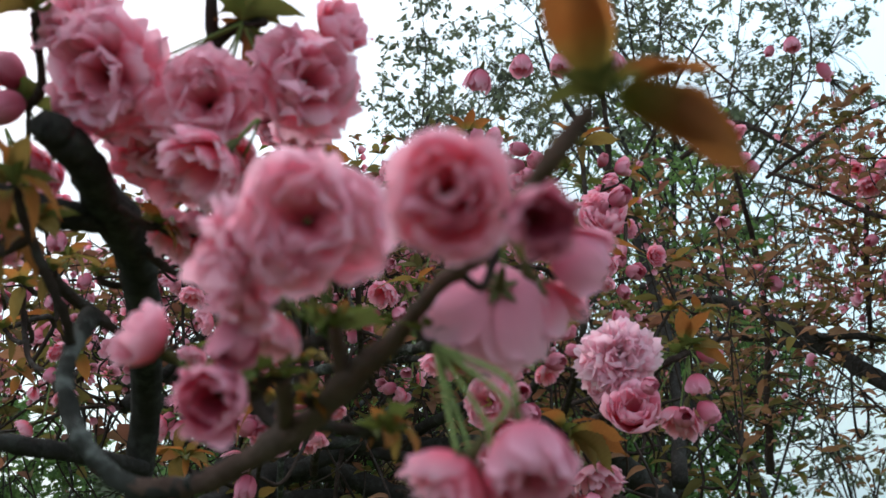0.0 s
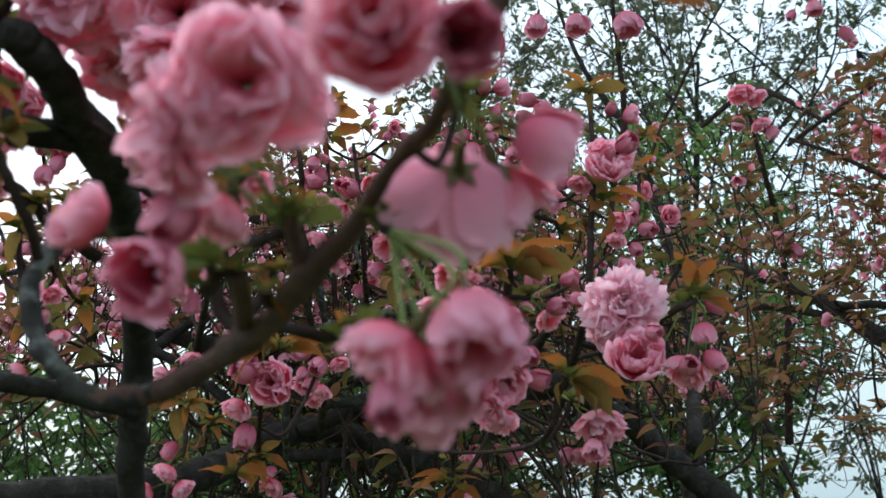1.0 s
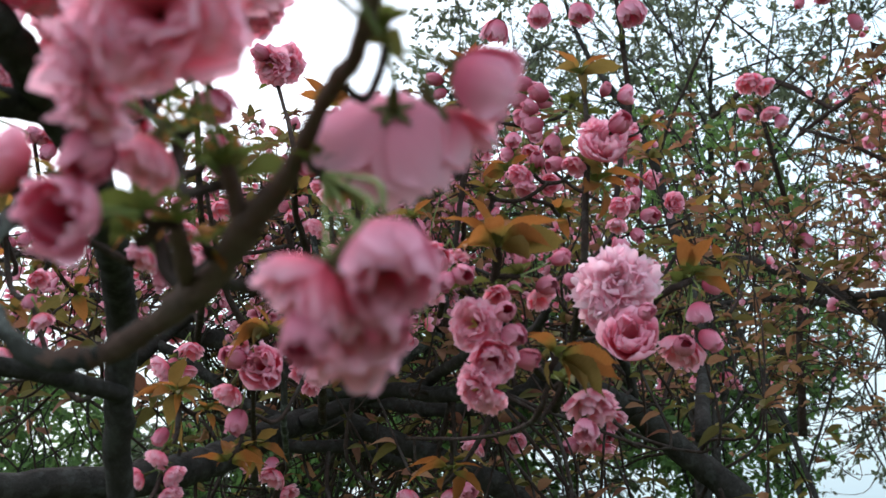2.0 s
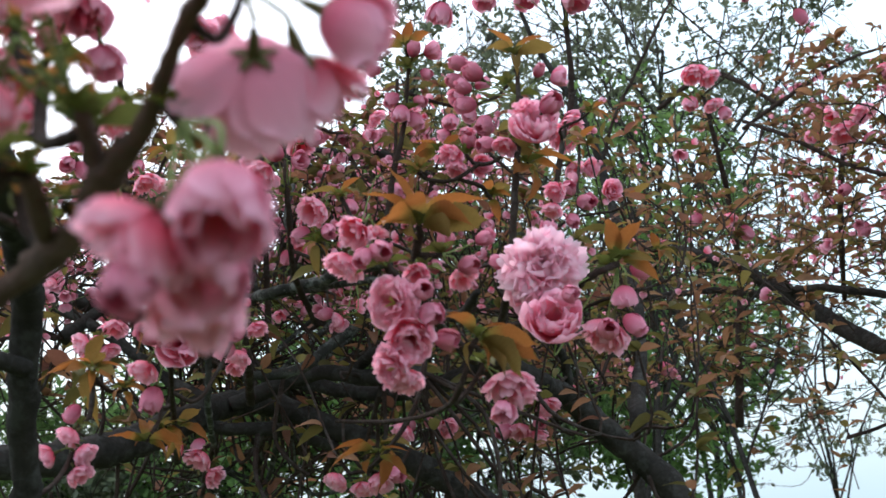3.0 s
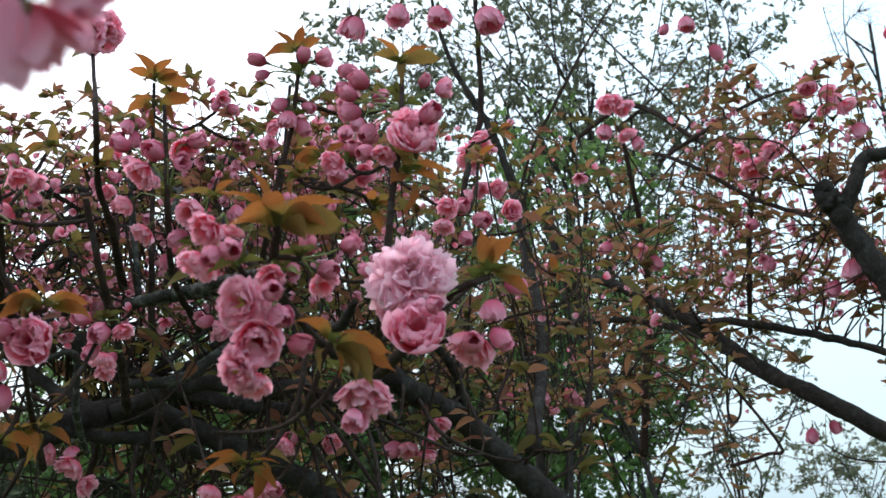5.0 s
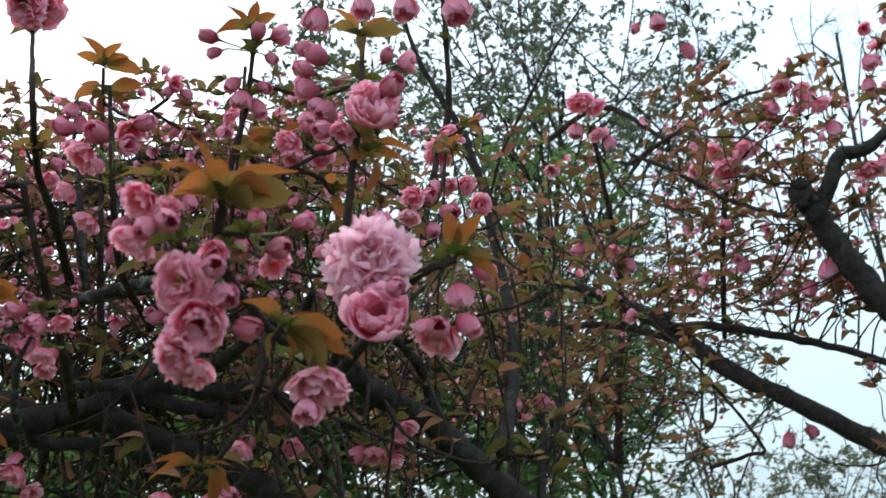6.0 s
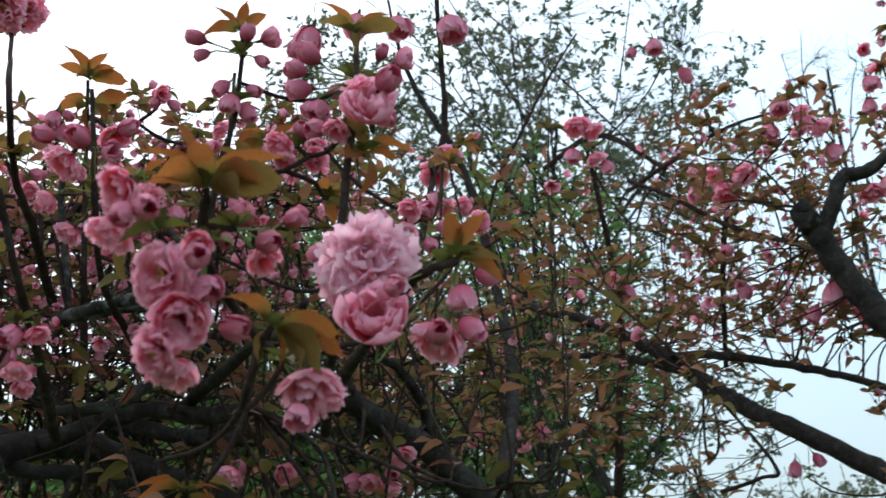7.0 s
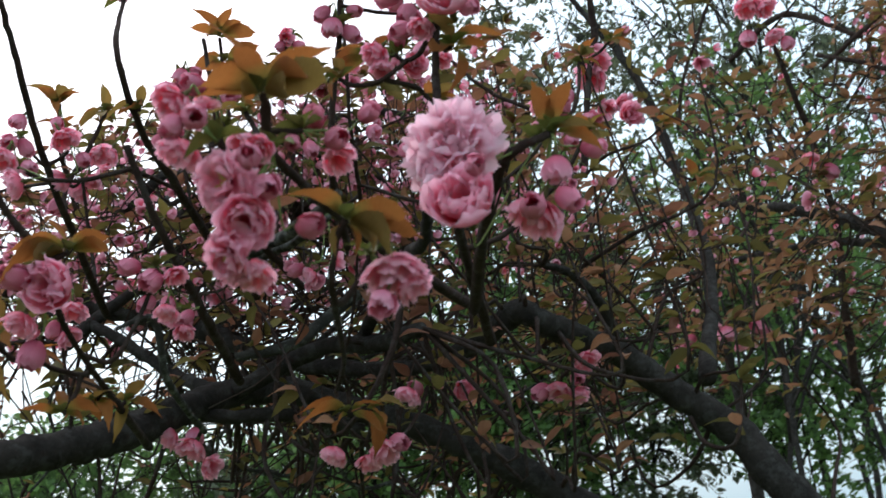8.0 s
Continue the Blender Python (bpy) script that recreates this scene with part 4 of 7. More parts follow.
branch("branch", [(1.1324, 3.4398, 2.0985, 0.0133), (0.9339, 3.5931, 2.1968, 0.0112), (0.7294, 3.5697, 2.1949, 0.0092), (0.5595, 3.5339, 2.1749, 0.0078), (0.4567, 3.4887, 2.1323, 0.0053)], cherry_far, BARK, 12, 0.09)
branch("branch", [(1.044, 3.504, 2.1752, 0.0122), (1.1285, 3.3521, 2.148, 0.0118), (1.2655, 3.1825, 2.0838, 0.0113), (1.3796, 3.0779, 2.0268, 0.01), (1.4358, 2.93, 1.9647, 0.009), (1.5148, 2.85, 1.9138, 0.0085), (1.6589, 2.8, 1.8332, 0.0075)], cherry_far, BARK, 12, 0.09)
branch("branch", [(0.573, 3.7335, 2.6546, 0.0044), (0.6108, 3.6835, 2.7863, 0.0053), (0.6826, 3.6243, 2.9131, 0.0053), (0.7802, 3.5983, 3.0922, 0.0045), (0.8779, 3.5778, 3.2381, 0.0028)], cherry_far, TWIGBARK, 12, 0.09)
branch("branch", [(0.892, 3.1623, 2.5888, 0.0046), (0.9895, 3.0936, 2.5146, 0.006), (1.1056, 3.0221, 2.4115, 0.0059), (1.2015, 2.876, 2.3194, 0.0063), (1.1712, 2.6371, 2.221, 0.0071)], cherry_far, TWIGBARK, 12, 0.09)
branch("branch", [(0.8633, 3.4708, 1.7861, 0.013), (0.8757, 3.4474, 1.9823, 0.0106), (0.8945, 3.4032, 2.2103, 0.0094), (0.8583, 3.2919, 2.4236, 0.0081), (0.7903, 3.1559, 2.669, 0.0051)], cherry_far, TWIGBARK, 12, 0.09)
branch("branch", [(1.1625, 3.3481, 2.1118, 0.0071), (1.1452, 3.2473, 2.2925, 0.0081), (1.1349, 3.1382, 2.4485, 0.0073), (1.1596, 3.0825, 2.5855, 0.0045)], cherry_far, TWIGBARK, 12, 0.09)
branch("branch", [(0.751, 3.6536, 2.81, 0.0079), (0.9235, 3.5864, 2.8932, 0.0092), (1.0911, 3.4676, 2.7329, 0.0063)], cherry_far, TWIGBARK, 12, 0.09)
branch("branch", [(0.9779, 3.5168, 2.6816, 0.006), (1.107, 3.4548, 2.7545, 0.0069), (1.2624, 3.3753, 2.8269, 0.0051), (1.4258, 3.3006, 2.8543, 0.0034)], cherry_far, TWIGBARK, 12, 0.09)

branch("branch", [(1.0589, 3.48, 2.1645, 0.0054), (0.9856, 3.35, 2.1948, 0.0045), (0.9177, 3.35, 2.1394, 0.0042), (0.8223, 3.35, 2.0212, 0.0039), (0.7125, 3.35, 1.8976, 0.0036), (0.5663, 3.35, 1.7846, 0.0030)], cherry_far, BARK, 8, 0.1)
branch("stem", [(0.53, 3.45, -0.1, 0.03), (0.56, 3.42, 0.9, 0.022), (0.5566, 3.4, 1.6085, 0.016), (0.5577, 3.4, 1.796, 0.014), (0.5507, 3.4, 1.9855, 0.009), (0.53, 3.42, 2.12, 0.005)], cherry_far, BARK, 10, 0.08)

# a loop of wire hung from the far limb
LOOP = (1.0627, 3.2, 2.0711)
FAR_WOOD = (LOW_WOOD[1], len(BRANCH_AT))

# blossom on the dark branch
cluster("large pink double blossoms on a slender cherry twig", (0.0102, 0.4543, 1.694), [
    ("full", (0.0177, 0.3616, 1.7063), (0.14, -0.95, -0.26), 0.0387),
    ("full", (-0.0088, 0.3783, 1.6995), (-0.86, -0.41, -0.31), 0.0352),
    ("cup", (-0.0034, 0.4147, 1.6878), (-0.48, -0.08, -0.87), 0.0198),
    ("bud", (-0.007, 0.389, 1.6826), (-0.24, -0.57, -0.79), 0.0138),
], cherry_tree, bracts=0.026, near=True)
cluster("cupped reddish pink blossom beside a dark closed bud", (0.0666, 0.3784, 1.7025), [
    ("cup", (0.0531, 0.3092, 1.6946), (-0.09, -0.97, -0.23), 0.0263),
    ("throat", (0.0705, 0.2953, 1.6834), (0.2, -0.93, -0.3), 0.0142),
], cherry_tree, bracts=0.012, near=True)
cluster("pale pink blossoms seen from behind with star-shaped green sepals", (0.0651, 0.4048, 1.7106), [
    ("skirt", (0.0617, 0.4363, 1.6907), (-0.16, 0.88, -0.45), 0.040),
    ("droop", (0.0780, 0.4395, 1.6905), (0.22, 0.55, -0.80), 0.029),
    ("bell", (0.0925, 0.4271, 1.7073), (0.88, 0.08, -0.46), 0.0215),
], cherry_tree, bracts=0.008, near=True)
cluster("drooping pink blossoms and round buds on green stalks", (0.0443, 0.4265, 1.6853), [
    ("droop", (0.0458, 0.372, 1.6367), (-0.6, -0.1, -0.79), 0.0250),
    ("bell", (0.0678, 0.3658, 1.643), (0.12, -0.50, -0.86), 0.0210),
    ("bell", (0.0596, 0.3838, 1.6346), (0.05, -0.45, -0.89), 0.0205),
    ("skirt", (0.0520, 0.4045, 1.6265), (-0.04, -0.25, -0.97), 0.0260),
    ("bud", (0.0488, 0.3684, 1.6311), (-0.08, -0.74, -0.67), 0.0125),
], cherry_tree, bracts=0.015, near=True)
cluster("half-opened deep pink bud with a dark throat", (-0.011, 0.4401, 1.6822), [
    ("bell", (-0.0127, 0.3839, 1.6669), (-0.03, -0.97, -0.25), 0.0207),
    ("globe", (-0.0385, 0.4057, 1.6899), (-0.7, -0.5, 0.5), 0.0205),
], cherry_tree, bracts=0.02, near=True)
tuft("copper-orange young leaves at a slender twig's tip", (0.0896, 0.3368, 1.7232), [
    ((0.0884, 0.3346, 1.7263), (0.0777, 0.3149, 1.7542), 0.3, 0),
    ((0.0891, 0.3354, 1.7269), (0.0842, 0.3228, 1.7595), 0.1, 0),
    ((0.0924, 0.3347, 1.7252), (0.1081, 0.3224, 1.7365), 0.7, 0),
    ((0.0932, 0.3354, 1.7243), (0.1168, 0.3256, 1.7312), 0.4, 0),
    ((0.0934, 0.3365, 1.7219), (0.1283, 0.3336, 1.7101), -0.5, 0),
    ((0.0936, 0.3371, 1.7234), (0.1205, 0.3385, 1.725), -0.2, 0),
    ((0.0935, 0.3367, 1.7222), (0.1244, 0.3359, 1.7146), -0.9, 0),
], cherry_tree, bracts=0.016)
cluster("dense bunch of pink double blossoms against the sky", (-0.0381, 0.5619, 1.8614), [
    ("full", (-0.0975, 0.5448, 1.8339), (-0.08, -0.94, -0.34), 0.0578),
    ("full", (-0.0516, 0.5443, 1.8171), (0.07, -0.96, -0.26), 0.0471),
    ("full", (-0.0048, 0.555, 1.8284), (0.64, -0.76, -0.13), 0.0527),
    ("open", (-0.0807, 0.5769, 1.8024), (-0.22, -0.68, -0.7), 0.0526),
    ("cup", (0.0076, 0.569, 1.8611), (0.75, -0.52, 0.4), 0.0289),
    ("cup", (-0.0501, 0.572, 1.7998), (0.18, -0.42, -0.89), 0.0283),
    ("open", (-0.0185, 0.6199, 1.8316), (0.3, -0.46, -0.83), 0.0366),
    ("full", (-0.1119, 0.5521, 1.8681), (-0.16, -0.85, 0.5), 0.0458),
], cherry_tree, bracts=0.028, near=True)
rosette("copper young leaves beside the bunch", (-0.0407, 0.5878, 1.8653), (0.19, -0.8, 0.57), 0.033, 5, cherry_tree, 31, 0.3, 0.9)
cluster("deep pink buds on long stalks", (-0.1438, 0.5838, 1.8373), [
    ("bud", (-0.1505, 0.5743, 1.8522), (-0.42, -0.67, 0.61), 0.0155),
    ("bud", (-0.1495, 0.5691, 1.8319), (-0.6, -0.63, -0.49), 0.0165),
    ("cup", (-0.1511, 0.6043, 1.8142), (-0.2, -0.83, -0.52), 0.0245),
    ("cup", (-0.1629, 0.572, 1.8452), (-0.58, -0.81, 0.09), 0.0225),
], cherry_tree, bracts=0.02, near=True)
rosette("green and copper young leaves by the blossoms", (-0.1276, 0.5468, 1.8667), (-0.56, -0.66, 0.51), 0.035, 5, cherry_tree, 32, 0.8, 0.9)
rosette("copper young leaves low on the dark branch", (0.0257, 0.5099, 1.6726), (-0.01, -0.7, -0.71), 0.0187, 3, cherry_tree, 33, 0.3, 0.9)
rosette("copper leaf on the dark branch", (-0.0895, 0.6083, 1.7828), (0.69, -0.7, 0.17), 0.0193, 3, cherry_tree, 34, 0.3, 0.9)
rosette("green and copper young leaves on a slender twig", (0.0132, 0.4418, 1.6942), (-0.03, -0.55, 0.84), 0.0133, 6, cherry_tree, 120, 1.7, 0.8)
rosette("green and copper young leaves on a slender twig", (-0.0056, 0.454, 1.6818), (-0.15, -0.65, 0.74), 0.0114, 6, cherry_tree, 121, 1.8, 0.8)
rosette("green and copper young leaves on a slender twig", (0.0243, 0.4978, 1.6665), (0.19, -0.8, 0.57), 0.0192, 5, cherry_tree, 122, 1.3, 0.8)
rosette("green and copper young leaves on a slender twig", (0.0495, 0.428, 1.6798), (0.16, -0.98, 0.09), 0.0084, 6, cherry_tree, 123, 1.7, 0.8)
rosette("green and copper young leaves on a slender twig", (0.0666, 0.3784, 1.7025), (0.3, -0.55, 0.78), 0.0066, 5, cherry_tree, 124, 1.8, 0.8)
rosette("green and copper young leaves on a slender twig", (0.0002, 0.4683, 1.6782), (0.7, -0.7, 0.11), 0.0133, 3, cherry_tree, 125, 1.1, 0.8)
rosette("green and copper young leaves on a slender twig", (-0.0163, 0.4527, 1.6773), (-0.58, -0.6, 0.55), 0.011, 4, cherry_tree, 126, 1.6, 0.8)
cluster("deep pink blossom under a slender twig", (-0.0957, 0.7114, 1.7391), [
    ("droop", (-0.092, 0.6751, 1.7274), (-0.56, -0.34, -0.76), 0.0188),
    ("bud", (-0.0892, 0.7029, 1.7266), (0.09, -0.01, -1), 0.0122),
], cherry_tree, bracts=0.014)
cluster("pink half-opened bud beside a slender twig", (-0.0485, 0.6822, 1.7895), [
    ("droop", (-0.0423, 0.6626, 1.7718), (0.62, -0.15, -0.77), 0.0207),
    ("bell", (-0.0484, 0.6586, 1.7794), (-0.09, -0.35, -0.93), 0.0132),
], cherry_tree, bracts=0.014)
cluster("pink half-opened blossoms between the near twigs", (-0.0665, 0.6300, 1.7935), [
    ("bell", (-0.0309, 0.6000, 1.7752), (0.3, -0.2, -0.93), 0.019),
    ("droop", (-0.0859, 0.6200, 1.7762), (-0.3, -0.4, -0.87), 0.034),
    ("bell", (-0.0421, 0.6000, 1.7983), (0.2, -0.5, -0.84), 0.026),
    ("droop", (-0.0501, 0.5200, 1.7747), (-0.5, -0.5, -0.7), 0.036),
], cherry_tree, bracts=0.016)
cluster("small round pink blossoms on a low twig", (-0.2764, 0.9735, 1.7772), [
    ("cup", (-0.2474, 0.9254, 1.7516), (0.38, 0.04, -0.93), 0.0183),
    ("droop", (-0.2669, 0.9638, 1.7917), (0.56, -0.34, -0.76), 0.0184),
    ("cup", (-0.2942, 0.9635, 1.7352), (-0.79, -0.24, -0.56), 0.0174),
    ("bud", (-0.2698, 0.9527, 1.7743), (-0.25, -0.41, -0.88), 0.0118),
], cherry_tree, bracts=0.014)
cluster("pink buds low beside the dark branch", (-0.2172, 1.1202, 1.6737), [
    ("droop", (-0.2205, 1.094, 1.66), (-0.66, -0.46, -0.6), 0.0211),
    ("droop", (-0.2029, 1.1003, 1.6435), (0.84, 0.03, -0.55), 0.0221),
    ("bud", (-0.2154, 1.0939, 1.6811), (-0.54, -0.38, -0.75), 0.0151),
], cherry_tree, bracts=0.014)
cluster("pink buds above a slender twig", (-0.0661, 0.6277, 1.8011), [
    ("bell", (-0.0565, 0.6005, 1.789), (0.47, -0.37, -0.8), 0.0118),
    ("droop", (-0.0547, 0.622, 1.8068), (0.82, -0.13, -0.55), 0.0151),
    ("droop", (-0.0395, 0.6101, 1.781), (0.91, -0.01, -0.41), 0.0129),
    ("droop", (-0.0643, 0.585, 1.7498), (-0.81, -0.36, -0.46), 0.0181),
    ("droop", (-0.0688, 0.6154, 1.8095), (-0.59, -0.13, -0.8), 0.0135),
    ("bell", (-0.0736, 0.6106, 1.7839), (-0.71, -0.16, -0.69), 0.0126),
], cherry_tree, bracts=0.014)
cluster("pale pink buds hanging low", (-0.2252, 1.1261, 1.657), [
    ("droop", (-0.2269, 1.1119, 1.661), (-0.49, -0.35, -0.8), 0.0221),
    ("droop", (-0.2437, 1.1069, 1.6467), (-0.89, -0.24, -0.4), 0.0201),
    ("droop", (-0.2021, 1.0951, 1.6458), (0.67, -0.05, -0.74), 0.0206),
    ("droop", (-0.2058, 1.0949, 1.6279), (0.61, -0.21, -0.77), 0.0225),
], cherry_tree, bracts=0.014)
cluster("pink blossoms in the shade of the dark branch", (-0.1911, 0.6987, 1.8327), [
    ("droop", (-0.1733, 0.6592, 1.8344), (0.48, 0.08, -0.88), 0.0236),
    ("droop", (-0.1837, 0.6627, 1.8118), (-0.33, -0.33, -0.88), 0.0267),
    ("bud", (-0.1811, 0.6877, 1.8249), (-0.33, 0.06, -0.94), 0.0145),
    ("droop", (-0.1986, 0.7016, 1.8023), (0.04, -0.14, -0.99), 0.0202),
], cherry_tree, bracts=0.014)
rosette("brownish green young leaves at a bud's base", (-0.0142, 0.4868, 1.7221), (-0.06, -0.84, 0.53), 0.0145, 8, cherry_tree, 160, 1.3, 1.1)
rosette("brownish green young leaves at a bud's base", (-0.0125, 0.4977, 1.7321), (0.4, -0.62, 0.67), 0.0125, 6, cherry_tree, 161, 1.2, 1.1)
rosette("brownish green young leaves at a bud's base", (-0.0237, 0.4939, 1.6924), (-0.19, -0.97, 0.14), 0.0137, 6, cherry_tree, 162, 1.2, 1.1)
rosette("brownish green young leaves at a bud's base", (-0.0109, 0.5376, 1.7002), (0.4, -0.9, 0.15), 0.0146, 5, cherry_tree, 163, 0.4, 1.1)
rosette("brownish green young leaves at a bud's base", (-0.0339, 0.5101, 1.7507), (-0.18, -0.91, 0.38), 0.0141, 6, cherry_tree, 164, 1.2, 1.1)
rosette("copper and olive young leaves beside the dark branch", (-0.2163, 1.1485, 1.7239), (0.3, -0.76, 0.57), 0.0323, 6, cherry_tree, 140, 0.4, 1.2)
rosette("copper and olive young leaves beside the dark branch", (-0.1949, 1.2909, 1.6813), (0.4, -0.9, 0.15), 0.0407, 6, cherry_tree, 141, 0.4, 1.2)
rosette("copper and olive young leaves beside the dark branch", (-0.2098, 1.218, 1.7135), (0.44, -0.77, 0.47), 0.0303, 5, cherry_tree, 142, 0.4, 1.2)
rosette("copper and olive young leaves beside the dark branch", (-0.1257, 0.5277, 1.7793), (-0.05, -0.95, 0.3), 0.0294, 7, cherry_tree, 143, 0.4, 1.2)
rosette("copper and olive young leaves beside the dark branch", (-0.1354, 0.5801, 1.7794), (-0.17, -0.96, 0.21), 0.0269, 6, cherry_tree, 144, 0.4, 1.2)
rosette("copper and olive young leaves beside the dark branch", (-0.1397, 0.5544, 1.7661), (-0.06, -1, 0.07), 0.0308, 6, cherry_tree, 145, 0.4, 1.2)
rosette("copper and olive young leaves beside the dark branch", (-0.1556, 0.7214, 1.7893), (0.29, -0.63, 0.72), 0.0202, 4, cherry_tree, 146, 0.4, 1.2)
rosette("copper and olive young leaves beside the dark branch", (-0.1072, 0.6656, 1.8003), (0.65, -0.76, 0.01), 0.023, 4, cherry_tree, 147, 0.4, 1.2)
rosette("copper and olive young leaves beside the dark branch", (-0.1999, 0.7692, 1.8073), (-0.33, -0.81, 0.49), 0.022, 5, cherry_tree, 148, 0.4, 1.2)
cluster("pink blossoms and buds behind the dark branch", (-0.2088, 0.7400, 1.8412), [
    ("globe", (-0.1832, 0.7000, 1.8447), (-0.1, -0.8, -0.5), 0.028),
    ("droop", (-0.2104, 0.7200, 1.8301), (0.2, -0.4, -0.9), 0.026),
    ("globe", (-0.2248, 0.7600, 1.8194), (0.3, -0.6, -0.7), 0.022),
    ("bud", (-0.2099, 0.8000, 1.8352), (0.1, -0.5, -0.86), 0.014),
], cherry_tree, bracts=0.014)
rosette("copper and olive young leaves behind the dark branch", (-0.3144, 1.0059, 1.8600), (0.04, -0.8, 0.17), 0.0399, 4, cherry_tree, 171, 0.5, 1.2)
rosette("copper and olive young leaves behind the dark branch", (-0.2996, 1.0666, 1.8984), (0.03, -0.8, 0.17), 0.0301, 4, cherry_tree, 172, 0.5, 1.2)
rosette("copper and olive young leaves behind the dark branch", (-0.3595, 1.0785, 1.8396), (0.35, -0.8, 0.02), 0.0357, 5, cherry_tree, 173, 0.5, 1.2)
rosette("copper and olive young leaves behind the dark branch", (-0.3765, 1.2401, 1.8806), (-0.25, -0.8, 0.19), 0.0355, 6, cherry_tree, 174, 0.5, 1.2)
rosette("copper and olive young leaves behind the dark branch", (-0.3673, 1.2883, 1.8556), (0.28, -0.8, 0.22), 0.0381, 5, cherry_tree, 175, 0.5, 1.2)
rosette("copper and olive young leaves behind the dark branch", (-0.3950, 1.2015, 1.8206), (0.00, -0.8, 0.11), 0.0337, 4, cherry_tree, 176, 0.5, 1.2)
rosette("copper and olive young leaves behind the dark branch", (-0.4628, 1.2834, 1.9684), (0.25, -0.8, 0.57), 0.0381, 4, cherry_tree, 177, 0.5, 1.2)
cluster("small pink buds behind the dark branch", (-0.3567, 1.1500, 1.9818), [
    ("droop", (-0.3367, 1.1400, 1.9711), (0.2, -0.5, -0.84), 0.024),
    ("bud", (-0.3377, 1.1400, 1.9602), (-0.4, -0.5, -0.76), 0.017),
    ("bell", (-0.3524, 1.1400, 1.9789), (0.5, -0.4, -0.76), 0.019),
    ("bud", (-0.3488, 1.1400, 1.9779), (0.1, -0.7, 0.3), 0.015),
], cherry_tree, bracts=0.014)
cluster("small pink buds behind the dark branch", (-0.3626, 1.2500, 1.9084), [
    ("droop", (-0.3730, 1.2400, 1.9122), (0.2, -0.5, -0.84), 0.024),
    ("bud", (-0.3459, 1.2400, 1.9209), (-0.4, -0.5, -0.76), 0.017),
    ("bell", (-0.3777, 1.2400, 1.8992), (0.5, -0.4, -0.76), 0.019),
    ("bud", (-0.3680, 1.2400, 1.9022), (0.1, -0.7, 0.3), 0.015),
], cherry_tree, bracts=0.014)
cluster("small pink buds behind the dark branch", (-0.4748, 1.3500, 1.9269), [
    ("droop", (-0.4719, 1.3400, 1.9284), (0.2, -0.5, -0.84), 0.024),
    ("bud", (-0.4481, 1.3400, 1.9331), (-0.4, -0.5, -0.76), 0.017),
    ("bell", (-0.4747, 1.3400, 1.9351), (0.5, -0.4, -0.76), 0.019),
    ("bud", (-0.4646, 1.3400, 1.9308), (0.1, -0.7, 0.3), 0.015),
], cherry_tree, bracts=0.014)

# blossom in the middle of the tree
cluster("largest pale pink pompon blossom with smaller blossoms under it", (0.2354, 1.1176, 1.784), [
    ("pompon", (0.1764, 1.0715, 1.7774), (-0.12, -0.99, 0.06), 0.0684),
    ("full", (0.1594, 1.082, 1.7597), (-0.8, -0.56, -0.23), 0.0459),
    ("globe", (0.1815, 1.0483, 1.7326), (-0.08, -0.86, 0.5), 0.0476),
    ("bud", (0.1959, 1.0386, 1.7471), (0.38, -0.92, -0.12), 0.0149),
    ("bud", (0.1872, 1.119, 1.8194), (0.11, -0.04, 0.99), 0.0155),
    ("bud", (0.143, 1.1136, 1.7919), (-0.93, -0.05, 0.36), 0.0143),
], cherry_tree, near=True)
tuft("upright copper young leaves beside the pompon blossom", (0.2456, 1.122, 1.7888), [
    ((0.245, 1.1211, 1.7926), (0.2397, 1.1129, 1.8288), 0.4, 0),
    ((0.2468, 1.1214, 1.7925), (0.2585, 1.1159, 1.8294), -0.4, 0),
    ((0.2493, 1.1207, 1.788), (0.2846, 1.1086, 1.7805), 0.8, 0),
    ((0.2487, 1.1196, 1.7896), (0.2724, 1.1017, 1.7961), 1, 1),
    ((0.2423, 1.1211, 1.7908), (0.2238, 1.1158, 1.8024), -0.8, 1),
], cherry_tree)
cluster("pink blossoms and buds hanging to one side", (0.2456, 1.122, 1.7888), [
    ("bell", (0.2453, 1.0977, 1.7509), (-0.11, 0.04, -0.99), 0.0243),
    ("bud", (0.251, 1.0882, 1.7285), (0.51, -0.52, -0.68), 0.0203),
    ("droop", (0.2233, 1.0932, 1.7139), (-0.41, -0.18, -0.89), 0.0407),
    ("bud", (0.226, 1.0724, 1.7235), (-0.03, -1, -0.03), 0.0208),
    ("bud", (0.2746, 1.1821, 1.7928), (0.9, -0.31, -0.32), 0.0185),
], cherry_tree)
cluster("tall bunch of pink double blossoms with closed buds", (0.082, 0.9715, 1.7572), [
    ("full", (0.061, 0.9281, 1.7283), (-0.36, -0.93, -0.12), 0.04),
    ("droop", (0.0792, 0.9475, 1.7487), (-0.03, -0.59, -0.8), 0.0205),
    ("bud", (0.0856, 0.9093, 1.732), (0.31, -0.95, 0.01), 0.0165),
    ("bud", (0.0899, 0.9227, 1.7174), (0.49, -0.77, -0.4), 0.019),
    ("globe", (0.0747, 0.9269, 1.7003), (0.1, -0.8, -0.6), 0.034),
    ("full", (0.0591, 0.9279, 1.6825), (-0.54, -0.72, -0.43), 0.0327),
    ("droop", (0.0716, 0.9434, 1.6707), (0.31, -0.19, -0.93), 0.0255),
    ("bud", (0.0989, 0.9758, 1.7078), (0.87, -0.43, -0.23), 0.0178),
], cherry_tree)
